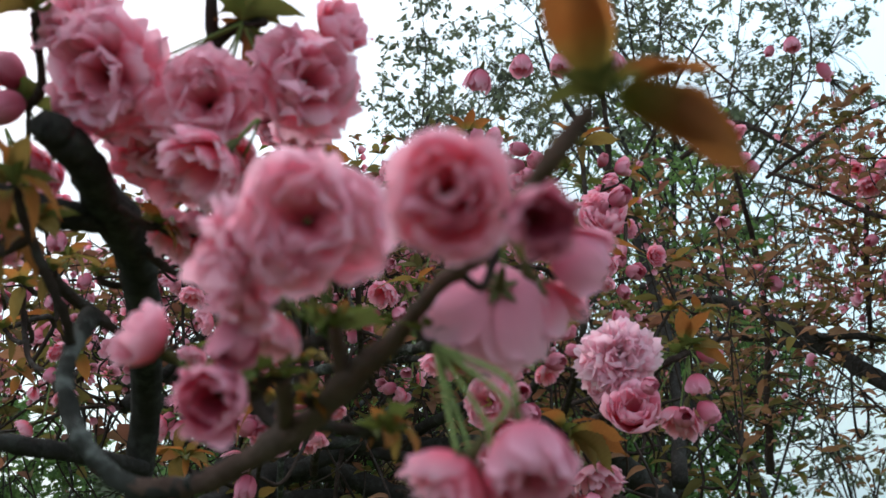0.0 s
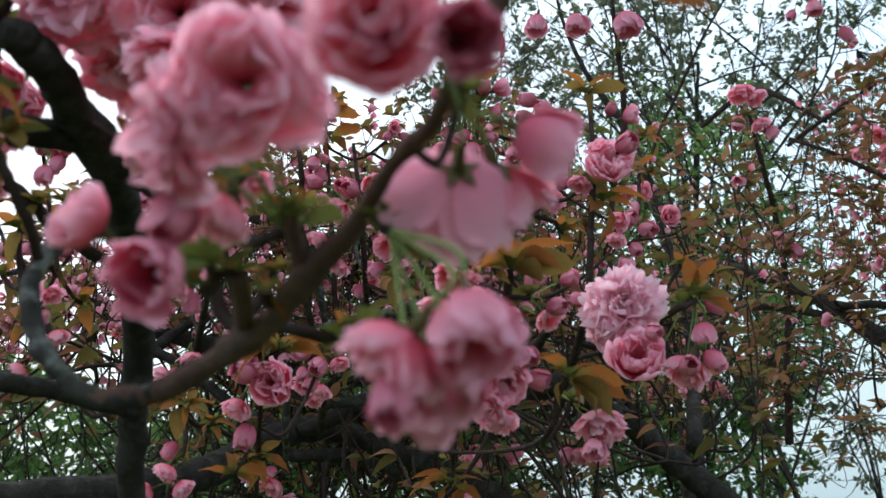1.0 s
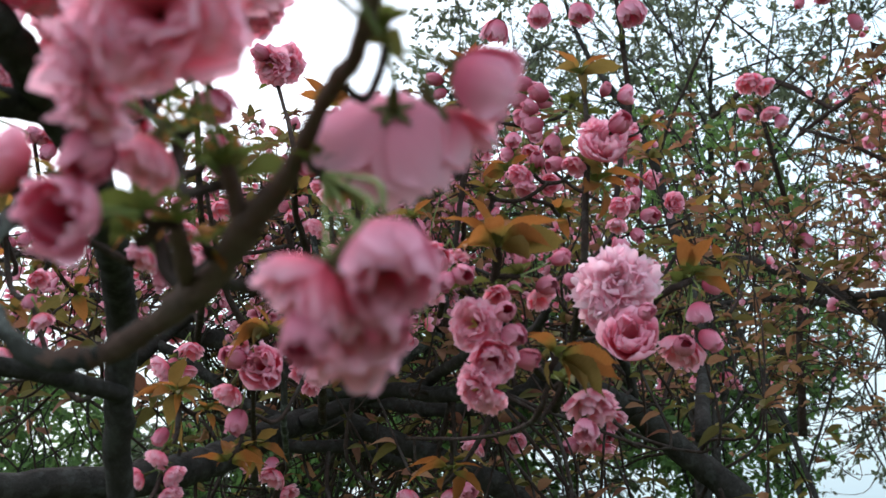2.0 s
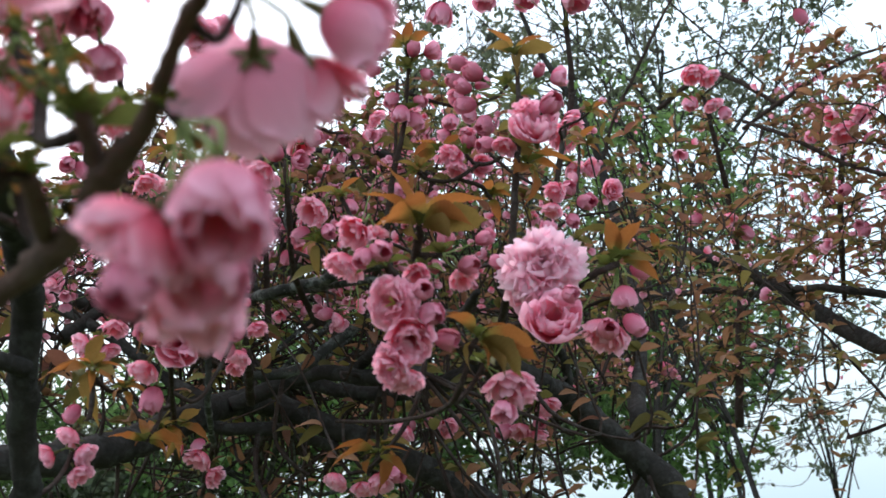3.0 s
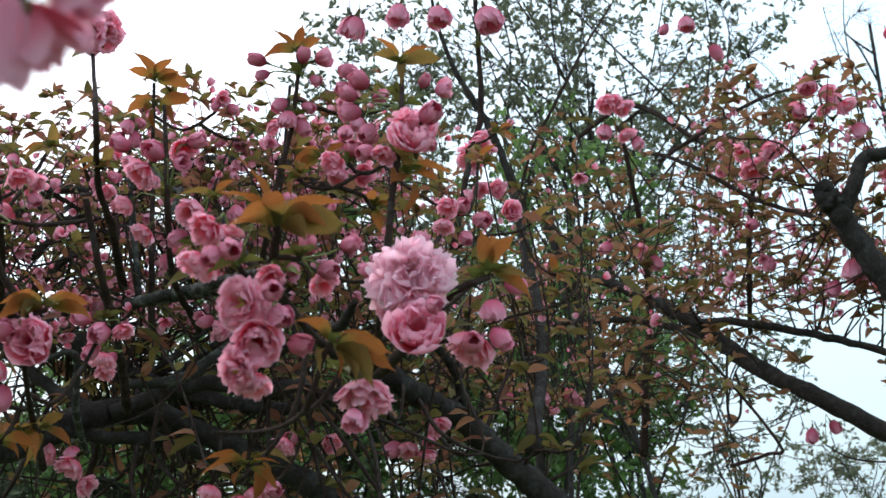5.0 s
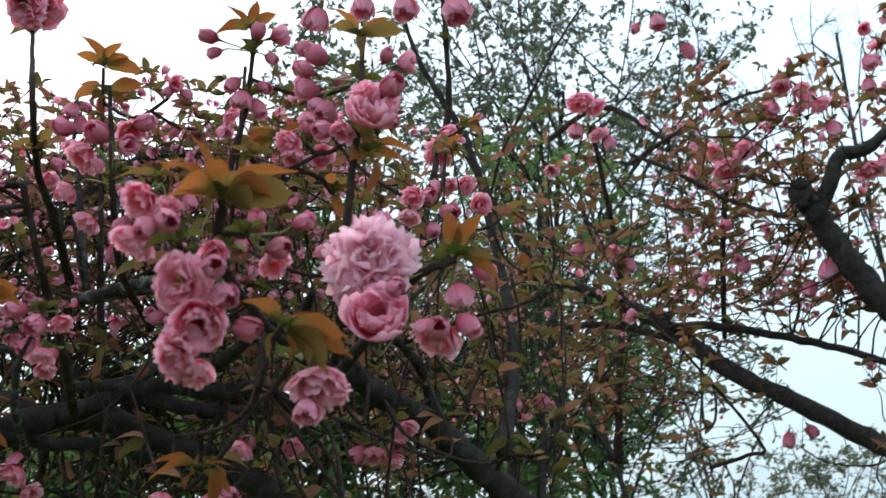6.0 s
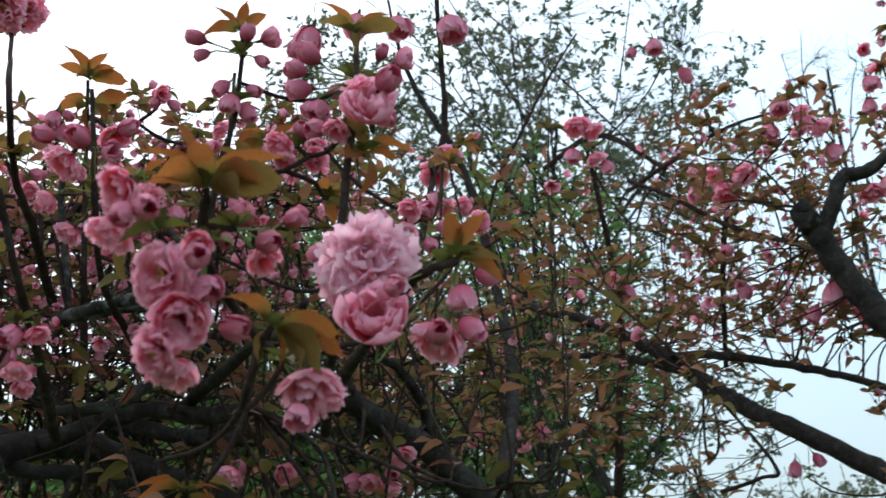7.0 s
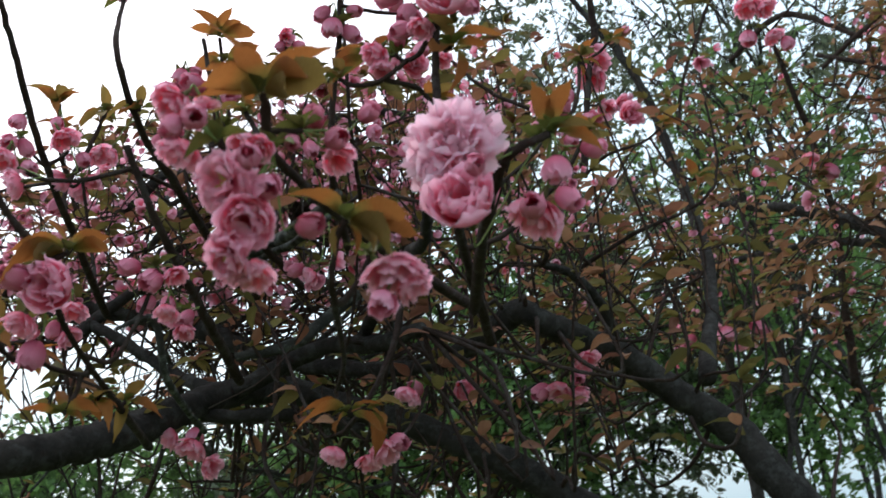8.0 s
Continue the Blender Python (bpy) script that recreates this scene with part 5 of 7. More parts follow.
cluster("pink blossoms with deep pink half-opened buds", (0.0595, 0.9375, 1.7559), [
    ("droop", (0.0365, 0.9197, 1.7743), (-0.49, -0.58, -0.65), 0.0271),
    ("bud", (0.0579, 0.9041, 1.7597), (0.37, -0.84, -0.41), 0.0173),
    ("bud", (0.0459, 0.8999, 1.7546), (-0.23, -0.77, -0.59), 0.0157),
    ("loose", (0.0533, 0.9371, 1.7811), (0.31, -0.62, 0.72), 0.0174),
    ("droop", (0.0244, 0.9582, 1.7581), (-0.47, -0.19, -0.86), 0.0283),
], cherry_tree)
cluster("pink buds on thin stalks and one pale opening blossom", (0.0971, 0.9881, 1.7734), [
    ("bud", (0.1177, 0.9912, 1.7646), (0.73, -0.68, -0.06), 0.0166),
    ("droop", (0.114, 1.012, 1.7563), (0.34, -0.3, -0.89), 0.0242),
    ("bud", (0.1316, 1.0355, 1.7956), (0.79, -0.58, 0.17), 0.015),
    ("bud", (0.1009, 1.0102, 1.7896), (0.11, -0.64, 0.76), 0.0154),
    ("bud", (0.0929, 0.9777, 1.7618), (0.17, -0.84, -0.52), 0.0123),
], cherry_tree)
tuft("broad rosette of copper-orange young leaves", (0.0828, 0.9574, 1.789), [
    ((0.0802, 0.9548, 1.7904), (0.0477, 0.9226, 1.8068), 0.6, 0),
    ((0.0792, 0.9566, 1.7905), (0.0475, 0.9497, 1.8038), 0.8, 0),
    ((0.0819, 0.9575, 1.7929), (0.0692, 0.9595, 1.8476), 0.3, 0),
    ((0.0809, 0.9586, 1.7923), (0.0565, 0.9731, 1.8341), 0.5, 0),
    ((0.0826, 0.9547, 1.7919), (0.0803, 0.9269, 1.8213), 0.1, 0),
    ((0.0856, 0.9575, 1.7919), (0.1181, 0.959, 1.8266), -0.6, 0),
    ((0.0863, 0.9561, 1.7904), (0.1314, 0.9388, 1.8082), -0.7, 0),
    ((0.0866, 0.9561, 1.7893), (0.1392, 0.9382, 1.7927), -0.9, 1),
    ((0.086, 0.9551, 1.7884), (0.1198, 0.9304, 1.7815), -1, 1),
    ((0.0835, 0.9593, 1.7925), (0.0929, 0.9851, 1.8397), -0.2, 0),
    ((0.0808, 0.954, 1.7887), (0.0642, 0.9253, 1.7858), 0.8, 1),
], cherry_tree)
tuft("copper young leaves between the blossoms", (0.1201, 0.9767, 1.7077), [
    ((0.1182, 0.9752, 1.7108), (0.0989, 0.9593, 1.7421), 0.4, 0),
    ((0.1239, 0.9755, 1.7077), (0.168, 0.9617, 1.7075), -0.6, 0),
    ((0.1234, 0.9755, 1.7059), (0.1656, 0.9603, 1.6835), -0.8, 1),
    ((0.1227, 0.9777, 1.7106), (0.1382, 0.9838, 1.728), -0.2, 0),
    ((0.1233, 0.9766, 1.7053), (0.152, 0.9756, 1.6837), -1, 1),
    ((0.1173, 0.977, 1.7048), (0.102, 0.9788, 1.6888), 0.7, 1),
    ((0.124, 0.9769, 1.7069), (0.1702, 0.9783, 1.698), -0.4, 0),
    ((0.1221, 0.9751, 1.7047), (0.1342, 0.965, 1.6866), -0.3, 0),
    ((0.1188, 0.9773, 1.7115), (0.1098, 0.9811, 1.7382), 0.2, 0),
    ((0.1237, 0.978, 1.7087), (0.1586, 0.9905, 1.7185), -0.3, 0),
], cherry_tree)
cluster("pale pink blossom with two open petals over a bud", (0.1242, 1.0169, 1.6937), [
    ("skirt", (0.1425, 0.992, 1.6655), (0.1, -0.25, -0.96), 0.0415),
    ("droop", (0.1545, 0.9978, 1.6625), (0.62, -0.14, -0.78), 0.0254),
    ("bell", (0.1349, 0.9782, 1.6525), (-0.15, -0.66, -0.73), 0.0204),
], cherry_tree)
cluster("small bunch of pink blossoms under a dark limb", (0.2122, 1.8767, 1.7587), [
    ("droop", (0.2268, 1.8791, 1.7271), (0.39, -0.48, -0.78), 0.0389),
    ("droop", (0.1796, 1.8834, 1.6917), (-0.15, -0.27, -0.95), 0.0405),
    ("bud", (0.1572, 1.883, 1.7019), (-0.69, -0.55, -0.47), 0.027),
    ("droop", (0.2069, 1.8832, 1.6831), (0.21, -0.21, -0.95), 0.0355),
    ("bud", (0.2106, 1.8562, 1.709), (0.07, -0.94, -0.33), 0.0233),
], cherry_tree)
cluster("pink blossom with a pale petal and closed buds", (0.1715, 1.1809, 1.9207), [
    ("globe", (0.1832, 1.1333, 1.9235), (-0.1, -0.84, 0.5), 0.0444),
    ("bud", (0.199, 1.1217, 1.935), (0.51, -0.83, 0.23), 0.0221),
    ("loose", (0.1741, 1.1405, 1.9411), (-0.32, -0.6, 0.73), 0.0256),
    ("droop", (0.1556, 1.1713, 1.911), (-0.39, -0.35, -0.85), 0.0239),
    ("bud", (0.1401, 1.1815, 1.92), (-0.78, -0.61, -0.14), 0.0179),
    ("bud", (0.1962, 1.1777, 1.9276), (0.66, -0.33, -0.67), 0.0189),
], cherry_tree)
cluster("deep pink buds on an upright twig", (0.1743, 1.2019, 1.9731), [
    ("bell", (0.2164, 1.1945, 1.9871), (0.88, -0.48, -0.01), 0.0207),
    ("bud", (0.1234, 1.2389, 1.9816), (-0.9, -0.38, -0.2), 0.0203),
    ("bud", (0.132, 1.239, 2.0161), (-0.7, -0.64, 0.32), 0.0216),
    ("bud", (0.14, 1.2223, 1.9549), (-0.45, -0.58, -0.68), 0.0198),
    ("bud", (0.1966, 1.204, 1.9997), (0.35, -0.76, 0.55), 0.0132),
    ("bud", (0.1219, 1.2326, 1.9981), (-0.81, -0.58, 0.1), 0.0169),
], cherry_tree)
tuft("two broad copper-olive young leaves at a twig's tip", (0.1733, 1.1986, 2.015), [
    ((0.1701, 1.1969, 2.0168), (0.1384, 1.1797, 2.0342), 0.5, 1),
    ((0.177, 1.1972, 2.0157), (0.216, 1.1825, 2.0224), -0.5, 1),
    ((0.1716, 1.1982, 2.0186), (0.1574, 1.195, 2.0486), 0.3, 0),
    ((0.1755, 1.1989, 2.0184), (0.193, 1.201, 2.0453), -0.3, 0),
    ((0.1735, 1.1951, 2.0132), (0.1752, 1.1719, 2.0009), 0, 1),
], cherry_tree)
cluster("closed buds on long stalks at a twig's tip", (0.0659, 1.3265, 2.0598), [
    ("bud", (0.0226, 1.3056, 2.068), (-0.91, -0.34, 0.24), 0.0184),
    ("bud", (0.028, 1.3125, 2.0529), (-0.86, -0.31, -0.39), 0.0135),
    ("bell", (0.0941, 1.3329, 2.0807), (0.95, -0.28, 0.14), 0.0237),
    ("bud", (0.0725, 1.3072, 2.0742), (0.2, -0.7, 0.68), 0.0171),
    ("bud", (0.0845, 1.3186, 2.0487), (0.76, -0.35, -0.55), 0.0135),
], cherry_tree)
tuft("pointed copper young leaves on an upright twig", (0.0637, 1.3297, 2.084), [
    ((0.0601, 1.3282, 2.0847), (0.0157, 1.3102, 2.0932), 0.5, 0),
    ((0.0616, 1.3292, 2.0874), (0.0443, 1.3252, 2.115), 0.3, 0),
    ((0.0642, 1.3286, 2.0879), (0.0672, 1.3209, 2.1163), 0, 0),
    ((0.0665, 1.3278, 2.0862), (0.0921, 1.3105, 2.1061), -0.5, 0),
    ((0.0657, 1.3263, 2.085), (0.0773, 1.3056, 2.0909), -0.4, 1),
], cherry_tree)
cluster("drooping deep pink buds along a twig", (0.0592, 1.3319, 2.0104), [
    ("bell", (0.0541, 1.3208, 2.0032), (-0.23, -0.08, -0.97), 0.0242),
    ("bud", (0.0699, 1.3357, 2.0022), (0.55, -0.3, -0.78), 0.0208),
    ("bud", (0.0451, 1.3256, 2.0242), (-0.6, -0.41, -0.68), 0.0171),
    ("bud", (0.0762, 1.3287, 2.022), (0.79, -0.4, -0.46), 0.0147),
], cherry_tree)
cluster("pink blossoms on a short twig", (0.1211, 1.2554, 1.9344), [
    ("droop", (0.1041, 1.2315, 1.9255), (-0.55, -0.42, -0.72), 0.0264),
    ("droop", (0.1105, 1.2363, 1.911), (-0.15, -0.27, -0.95), 0.0231),
    ("cup", (0.1366, 1.2591, 1.9237), (0.28, -0.86, -0.42), 0.0225),
    ("bud", (0.1257, 1.2511, 1.9476), (-0.01, -0.75, 0.66), 0.0169),
    ("bud", (0.1426, 1.2477, 1.9581), (0.33, -0.91, 0.26), 0.0191),
], cherry_tree)
tuft("copper young leaves standing upright", (0.0944, 1.265, 1.9424), [
    ((0.0909, 1.2631, 1.943), (0.0565, 1.2446, 1.9488), 0.5, 0),
    ((0.0924, 1.2652, 1.9459), (0.0801, 1.2661, 1.9679), 0.2, 0),
    ((0.0969, 1.2655, 1.9455), (0.1141, 1.2685, 1.9655), -0.4, 0),
    ((0.0911, 1.2633, 1.9409), (0.0514, 1.2424, 1.922), 0.8, 0),
], cherry_tree)
cluster("pink blossom on a side twig", (-0.0365, 1.3243, 1.8724), [
    ("droop", (-0.0438, 1.3038, 1.8958), (-0.48, -0.52, -0.71), 0.0358),
    ("bud", (-0.0243, 1.2995, 1.8748), (0.39, -0.76, -0.51), 0.0186),
    ("bud", (-0.0562, 1.3197, 1.8774), (-0.56, -0.49, -0.66), 0.0202),
], cherry_tree)
cluster("small pink blossoms and buds on a side twig", (-0.0733, 1.3425, 1.9266), [
    ("droop", (-0.0951, 1.2954, 1.9358), (-0.52, -0.37, -0.77), 0.0338),
    ("bud", (-0.0779, 1.2904, 1.9618), (-0.33, -0.94, 0.09), 0.0249),
    ("droop", (-0.089, 1.3232, 1.9364), (0.21, -0.28, -0.94), 0.0242),
    ("bell", (-0.0563, 1.3337, 1.9644), (0.74, -0.66, -0.16), 0.0233),
    ("bud", (-0.0401, 1.3291, 1.986), (0.86, -0.5, 0.1), 0.0208),
    ("droop", (-0.1101, 1.3835, 1.8956), (-0.57, -0.2, -0.8), 0.029),
    ("droop", (-0.1281, 1.3712, 1.926), (-0.76, -0.16, -0.63), 0.0252),
], cherry_tree)
tuft("pointed young leaves against the sky", (-0.1490, 1.6054, 2.1680), [
    ((-0.1523, 1.6033, 2.1704), (-0.1790, 1.5865, 2.1907), 0.5, 0),
    ((-0.1499, 1.6042, 2.1724), (-0.1584, 1.5934, 2.2135), 0.1, 0),
    ((-0.1474, 1.6045, 2.1721), (-0.1337, 1.5956, 2.2083), -0.3, 0),
    ((-0.1445, 1.6048, 2.1680), (-0.0924, 1.5985, 2.1683), -0.6, 0),
    ((-0.1451, 1.6045, 2.1703), (-0.1144, 1.5970, 2.1884), -0.5, 0),
    ((-0.1503, 1.6010, 2.1683), (-0.1592, 1.5686, 2.1710), 0.3, 0),
], cherry_tree)
tuft("copper young leaves under a pointed tuft", (-0.1456, 1.6062, 2.1338), [
    ((-0.1496, 1.6041, 2.1337), (-0.1948, 1.5808, 2.1325), 0.6, 0),
    ((-0.1488, 1.6036, 2.1320), (-0.1763, 1.5807, 2.1155), 0.8, 0),
    ((-0.1412, 1.6055, 2.1353), (-0.0934, 1.5970, 2.1512), -0.5, 0),
    ((-0.1416, 1.6054, 2.1318), (-0.1077, 1.5977, 2.1147), -0.8, 0),
    ((-0.1466, 1.6038, 2.1301), (-0.1540, 1.5856, 2.1029), 0.3, 0),
    ((-0.1486, 1.6064, 2.1374), (-0.1685, 1.6075, 2.1608), 0.2, 0),
], cherry_tree)
cluster("round pink blossom with a bud beside it", (-0.1346, 1.1047, 1.7604), [
    ("globe", (-0.1245, 1.0796, 1.7326), (-0.12, -0.99, -0.06), 0.0405),
    ("bud", (-0.1468, 1.0778, 1.7417), (-0.54, -0.84, 0.02), 0.0229),
    ("droop", (-0.1621, 1.1046, 1.7094), (-0.38, -0.27, -0.88), 0.0279),
    ("bud", (-0.1543, 1.1097, 1.6897), (-0.13, -0.52, -0.84), 0.0225),
], cherry_tree)
tuft("copper-orange young leaves over a round blossom", (-0.1197, 1.1084, 1.7633), [
    ((-0.1226, 1.1063, 1.765), (-0.1546, 1.0827, 1.7843), 0.5, 0),
    ((-0.1229, 1.1061, 1.7636), (-0.1756, 1.0684, 1.7676), 0.6, 0),
    ((-0.1209, 1.1084, 1.7671), (-0.1309, 1.1081, 1.7993), 0.2, 0),
    ((-0.116, 1.108, 1.7648), (-0.0824, 1.1045, 1.7788), -0.5, 0),
    ((-0.1157, 1.1081, 1.7636), (-0.0703, 1.1046, 1.7667), -0.8, 0),
    ((-0.1223, 1.1054, 1.7629), (-0.1501, 1.0734, 1.7592), 0.9, 1),
    ((-0.1186, 1.1098, 1.7669), (-0.1104, 1.1202, 1.7946), 0, 0),
], cherry_tree)
cluster("pink blossom and buds under copper leaves", (-0.1061, 1.2404, 1.7778), [
    ("droop", (-0.0858, 1.2346, 1.7631), (0.45, -0.3, -0.84), 0.0212),
    ("bud", (-0.1077, 1.2293, 1.7646), (-0.24, -0.83, -0.51), 0.0218),
    ("bud", (-0.123, 1.2232, 1.7775), (-0.67, -0.74, -0.06), 0.0174),
    ("droop", (-0.114, 1.2706, 1.7411), (-0.14, -0.19, -0.97), 0.0236),
    ("bud", (-0.1184, 1.2424, 1.7488), (-0.33, -0.66, -0.67), 0.0165),
], cherry_tree)
tuft("copper young leaves low down", (-0.1935, 1.2314, 1.6651), [
    ((-0.1965, 1.2292, 1.6665), (-0.2225, 1.2099, 1.6788), 0.5, 0),
    ((-0.1896, 1.2307, 1.6659), (-0.1485, 1.223, 1.6749), -0.5, 0),
    ((-0.194, 1.2322, 1.669), (-0.1974, 1.2376, 1.6965), 0, 0),
    ((-0.1895, 1.2313, 1.6644), (-0.1625, 1.2308, 1.6595), -0.9, 0),
], cherry_tree)
tuft("copper young leaves before the dark limb", (0.0078, 1.4026, 1.6517), [
    ((0.0043, 1.4013, 1.6532), (-0.0434, 1.3841, 1.6746), 0.4, 0),
    ((0.0113, 1.4017, 1.6501), (0.0503, 1.3925, 1.6329), -0.6, 0),
    ((0.0055, 1.3996, 1.6502), (-0.0122, 1.3756, 1.6389), 0.6, 0),
    ((0.0112, 1.4028, 1.6537), (0.0372, 1.4044, 1.6691), -0.3, 0),
    ((0.0048, 1.4028, 1.6543), (-0.029, 1.4056, 1.685), 0.2, 0),
], cherry_tree)
cluster("pink blossoms low in the tree", (-0.0195, 1.5889, 1.6426), [
    ("droop", (-0.0025, 1.5916, 1.621), (0.34, -0.37, -0.87), 0.0387),
    ("droop", (-0.0626, 1.5839, 1.6264), (-0.5, -0.28, -0.82), 0.0324),
    ("bud", (0.0143, 1.5928, 1.6355), (0.74, -0.66, -0.16), 0.0239),
    ("droop", (-0.0304, 1.6264, 1.6156), (-0.15, -0.27, -0.95), 0.0303),
], cherry_tree)
cluster("small pink blossom and buds below the limb", (0.0439, 1.6539, 1.7014), [
    ("droop", (0.021, 1.6282, 1.6855), (-0.48, -0.26, -0.84), 0.0303),
    ("bud", (0.0561, 1.6545, 1.7027), (0.29, -0.95, -0.12), 0.0176),
    ("cup", (0.0786, 1.7189, 1.6972), (0.48, -0.73, -0.49), 0.0306),
    ("bud", (0.0296, 1.6529, 1.7001), (-0.24, -0.94, 0.23), 0.0206),
], cherry_tree)
cluster("pink buds hanging high on a thin twig", (0.32, 2.0998, 2.4333), [
    ("bell", (0.1752, 2.1395, 2.5134), (-0.24, -0.22, -0.95), 0.0514),
    ("bell", (0.2517, 2.1397, 2.5075), (-0.03, -0.32, -0.95), 0.0536),
    ("bell", (0.3422, 2.1017, 2.4849), (0.2, -0.23, -0.95), 0.059),
    ("bell", (0.0912, 2.1498, 2.4901), (-0.33, 0.02, -0.95), 0.0578),
], cherry_tree)
cluster("pink blossoms on a thin side twig", (0.3129, 2.1622, 2.1966), [
    ("droop", (0.3009, 2.1513, 2.2339), (-0.41, -0.4, -0.82), 0.0586),
    ("droop", (0.3254, 2.1417, 2.2563), (0.59, -0.41, -0.7), 0.0535),
    ("droop", (0.3251, 2.1667, 2.1786), (0.45, -0.3, -0.84), 0.0411),
    ("cup", (0.3536, 2.1624, 2.1835), (0.63, -0.76, -0.19), 0.035),
], cherry_tree)
cluster("small pink buds and blossoms beside the pompon blossom", (0.2431, 1.6047, 1.9782), [
    ("droop", (0.2293, 1.5433, 1.9685), (-0.45, -0.46, -0.77), 0.031),
    ("droop", (0.2263, 1.55, 1.9449), (-0.02, -0.26, -0.97), 0.0282),
    ("bud", (0.2837, 1.6638, 1.988), (0.5, -0.81, -0.31), 0.0275),
    ("cup", (0.3443, 1.8357, 2.0505), (0.41, -0.91, 0), 0.0343),
    ("bud", (0.2542, 1.601, 1.9885), (0.29, -0.93, 0.21), 0.025),
    ("bud", (0.2575, 1.6114, 1.9495), (0.3, -0.63, -0.72), 0.0206),
], cherry_tree)
cluster("pink blossoms high on a tall bare twig", (-0.1561, 1.3321, 2.0889), [
    ("open", (-0.1582, 1.3087, 2.1019), (-0.29, -0.86, -0.43), 0.0456),
    ("open", (-0.1412, 1.3255, 2.1108), (0.43, -0.82, -0.38), 0.0422),
    ("bud", (-0.1671, 1.2981, 2.1136), (-0.71, -0.67, 0.23), 0.0198),
], cherry_tree)
cluster("pink blossoms beside an upright twig", (-0.0756, 1.3716, 1.9475), [
    ("droop", (-0.0559, 1.3495, 1.981), (0.3, -0.45, -0.84), 0.031),
    ("bud", (-0.0909, 1.339, 1.9809), (-0.37, -0.93, 0.01), 0.0225),
    ("bud", (-0.1296, 1.3628, 1.9949), (-0.74, -0.66, 0.13), 0.0209),
    ("droop", (-0.1201, 1.3625, 1.9699), (-0.54, -0.31, -0.78), 0.023),
    ("droop", (-0.2737, 1.5193, 2.0026), (-0.45, -0.44, -0.78), 0.031),
], cherry_tree)
cluster("buds hanging on long stalks against the sky", (0.1718, 1.3347, 2.0363), [
    ("bud", (0.1192, 1.3188, 2.0587), (-0.9, -0.43, 0.1), 0.0198),
    ("bud", (0.1137, 1.3266, 2.0424), (-0.88, -0.46, -0.15), 0.0187),
    ("bell", (0.1136, 1.3348, 2.0256), (-0.82, -0.41, -0.39), 0.0209),
    ("bell", (0.1276, 1.3329, 2.0035), (-0.58, -0.24, -0.78), 0.0185),
], cherry_tree)
rosette("copper and olive young leaves on a side twig", (-0.1199, 1.2646, 1.9362), (-0.27, -0.9, 0.35), 0.036, 5, cherry_tree, 60, 0.45, 1.3)
rosette("copper and olive young leaves on a side twig", (-0.2214, 1.4171, 2.0103), (0, -0.8, 0.61), 0.035, 5, cherry_tree, 61, 0.45, 1.3)
rosette("copper and olive young leaves on a side twig", (0.0022, 1.1853, 1.8779), (-0.35, -0.74, 0.57), 0.0326, 4, cherry_tree, 62, 0.45, 1.3)
rosette("copper and olive young leaves on a side twig", (0.0999, 1.266, 1.9388), (0.01, -0.64, 0.77), 0.0313, 4, cherry_tree, 63, 0.45, 1.3)
rosette("copper and olive young leaves on a side twig", (0.1783, 1.1862, 1.9002), (0.75, -0.66, -0.05), 0.0447, 5, cherry_tree, 64, 0.45, 1.3)
rosette("copper and olive young leaves on a side twig", (-0.0369, 1.3014, 1.8638), (-0.14, -0.83, -0.55), 0.032, 3, cherry_tree, 65, 0.45, 1.3)
rosette("copper and olive young leaves on a side twig", (0.2752, 1.3686, 1.8719), (0.25, -0.87, 0.43), 0.0318, 4, cherry_tree, 66, 0.45, 1.3)
rosette("copper and olive young leaves on a side twig", (0.3909, 1.9542, 2.0649), (0.38, -0.87, 0.32), 0.0505, 5, cherry_tree, 67, 0.45, 1.3)
rosette("copper and olive young leaves on a side twig", (0.3422, 2.0353, 2.2457), (0.25, -0.66, 0.71), 0.0392, 4, cherry_tree, 68, 0.45, 1.3)
rosette("copper and olive young leaves on a side twig", (-0.2402, 1.2112, 1.7333), (-0.23, -0.96, 0.13), 0.0441, 5, cherry_tree, 69, 0.45, 1.3)
rosette("copper and olive young leaves on a side twig", (-0.1972, 1.3621, 1.6897), (0.33, -0.94, 0.01), 0.049, 4, cherry_tree, 70, 0.45, 1.3)
rosette("copper and olive young leaves on a side twig", (0.0734, 1.2339, 1.9126), (-0.62, -0.7, 0.35), 0.033, 4, cherry_tree, 71, 0.45, 1.3)
rosette("copper and olive young leaves on a side twig", (0.0021, 1.5279, 1.6678), (0.22, -0.87, -0.45), 0.0539, 4, cherry_tree, 72, 0.45, 1.3)
rosette("copper and olive young leaves on a side twig", (0.4253, 1.9699, 1.981), (0.51, -0.84, 0.19), 0.0551, 5, cherry_tree, 73, 0.45, 1.3)
rosette("copper and olive young leaves on a side twig", (0.1446, 1.3038, 1.903), (0.24, -0.93, 0.28), 0.032, 4, cherry_tree, 74, 0.45, 1.3)
rosette("copper and olive young leaves on a side twig", (0.2835, 1.6999, 2.0801), (0.36, -0.92, 0.16), 0.0358, 4, cherry_tree, 75, 0.45, 1.3)
rosette("pointed young leaves at a shoot's tip", (-0.3981, 1.6713, 2.1532), (0.21, -0.64, 0.74), 0.0493, 6, cherry_tree, 90, 0.3, 0.9)
rosette("copper young leaves on a shoot", (-0.4074, 1.6941, 2.1269), (0.21, -0.88, 0.42), 0.0441, 4, cherry_tree, 91, 0.3, 0.9)
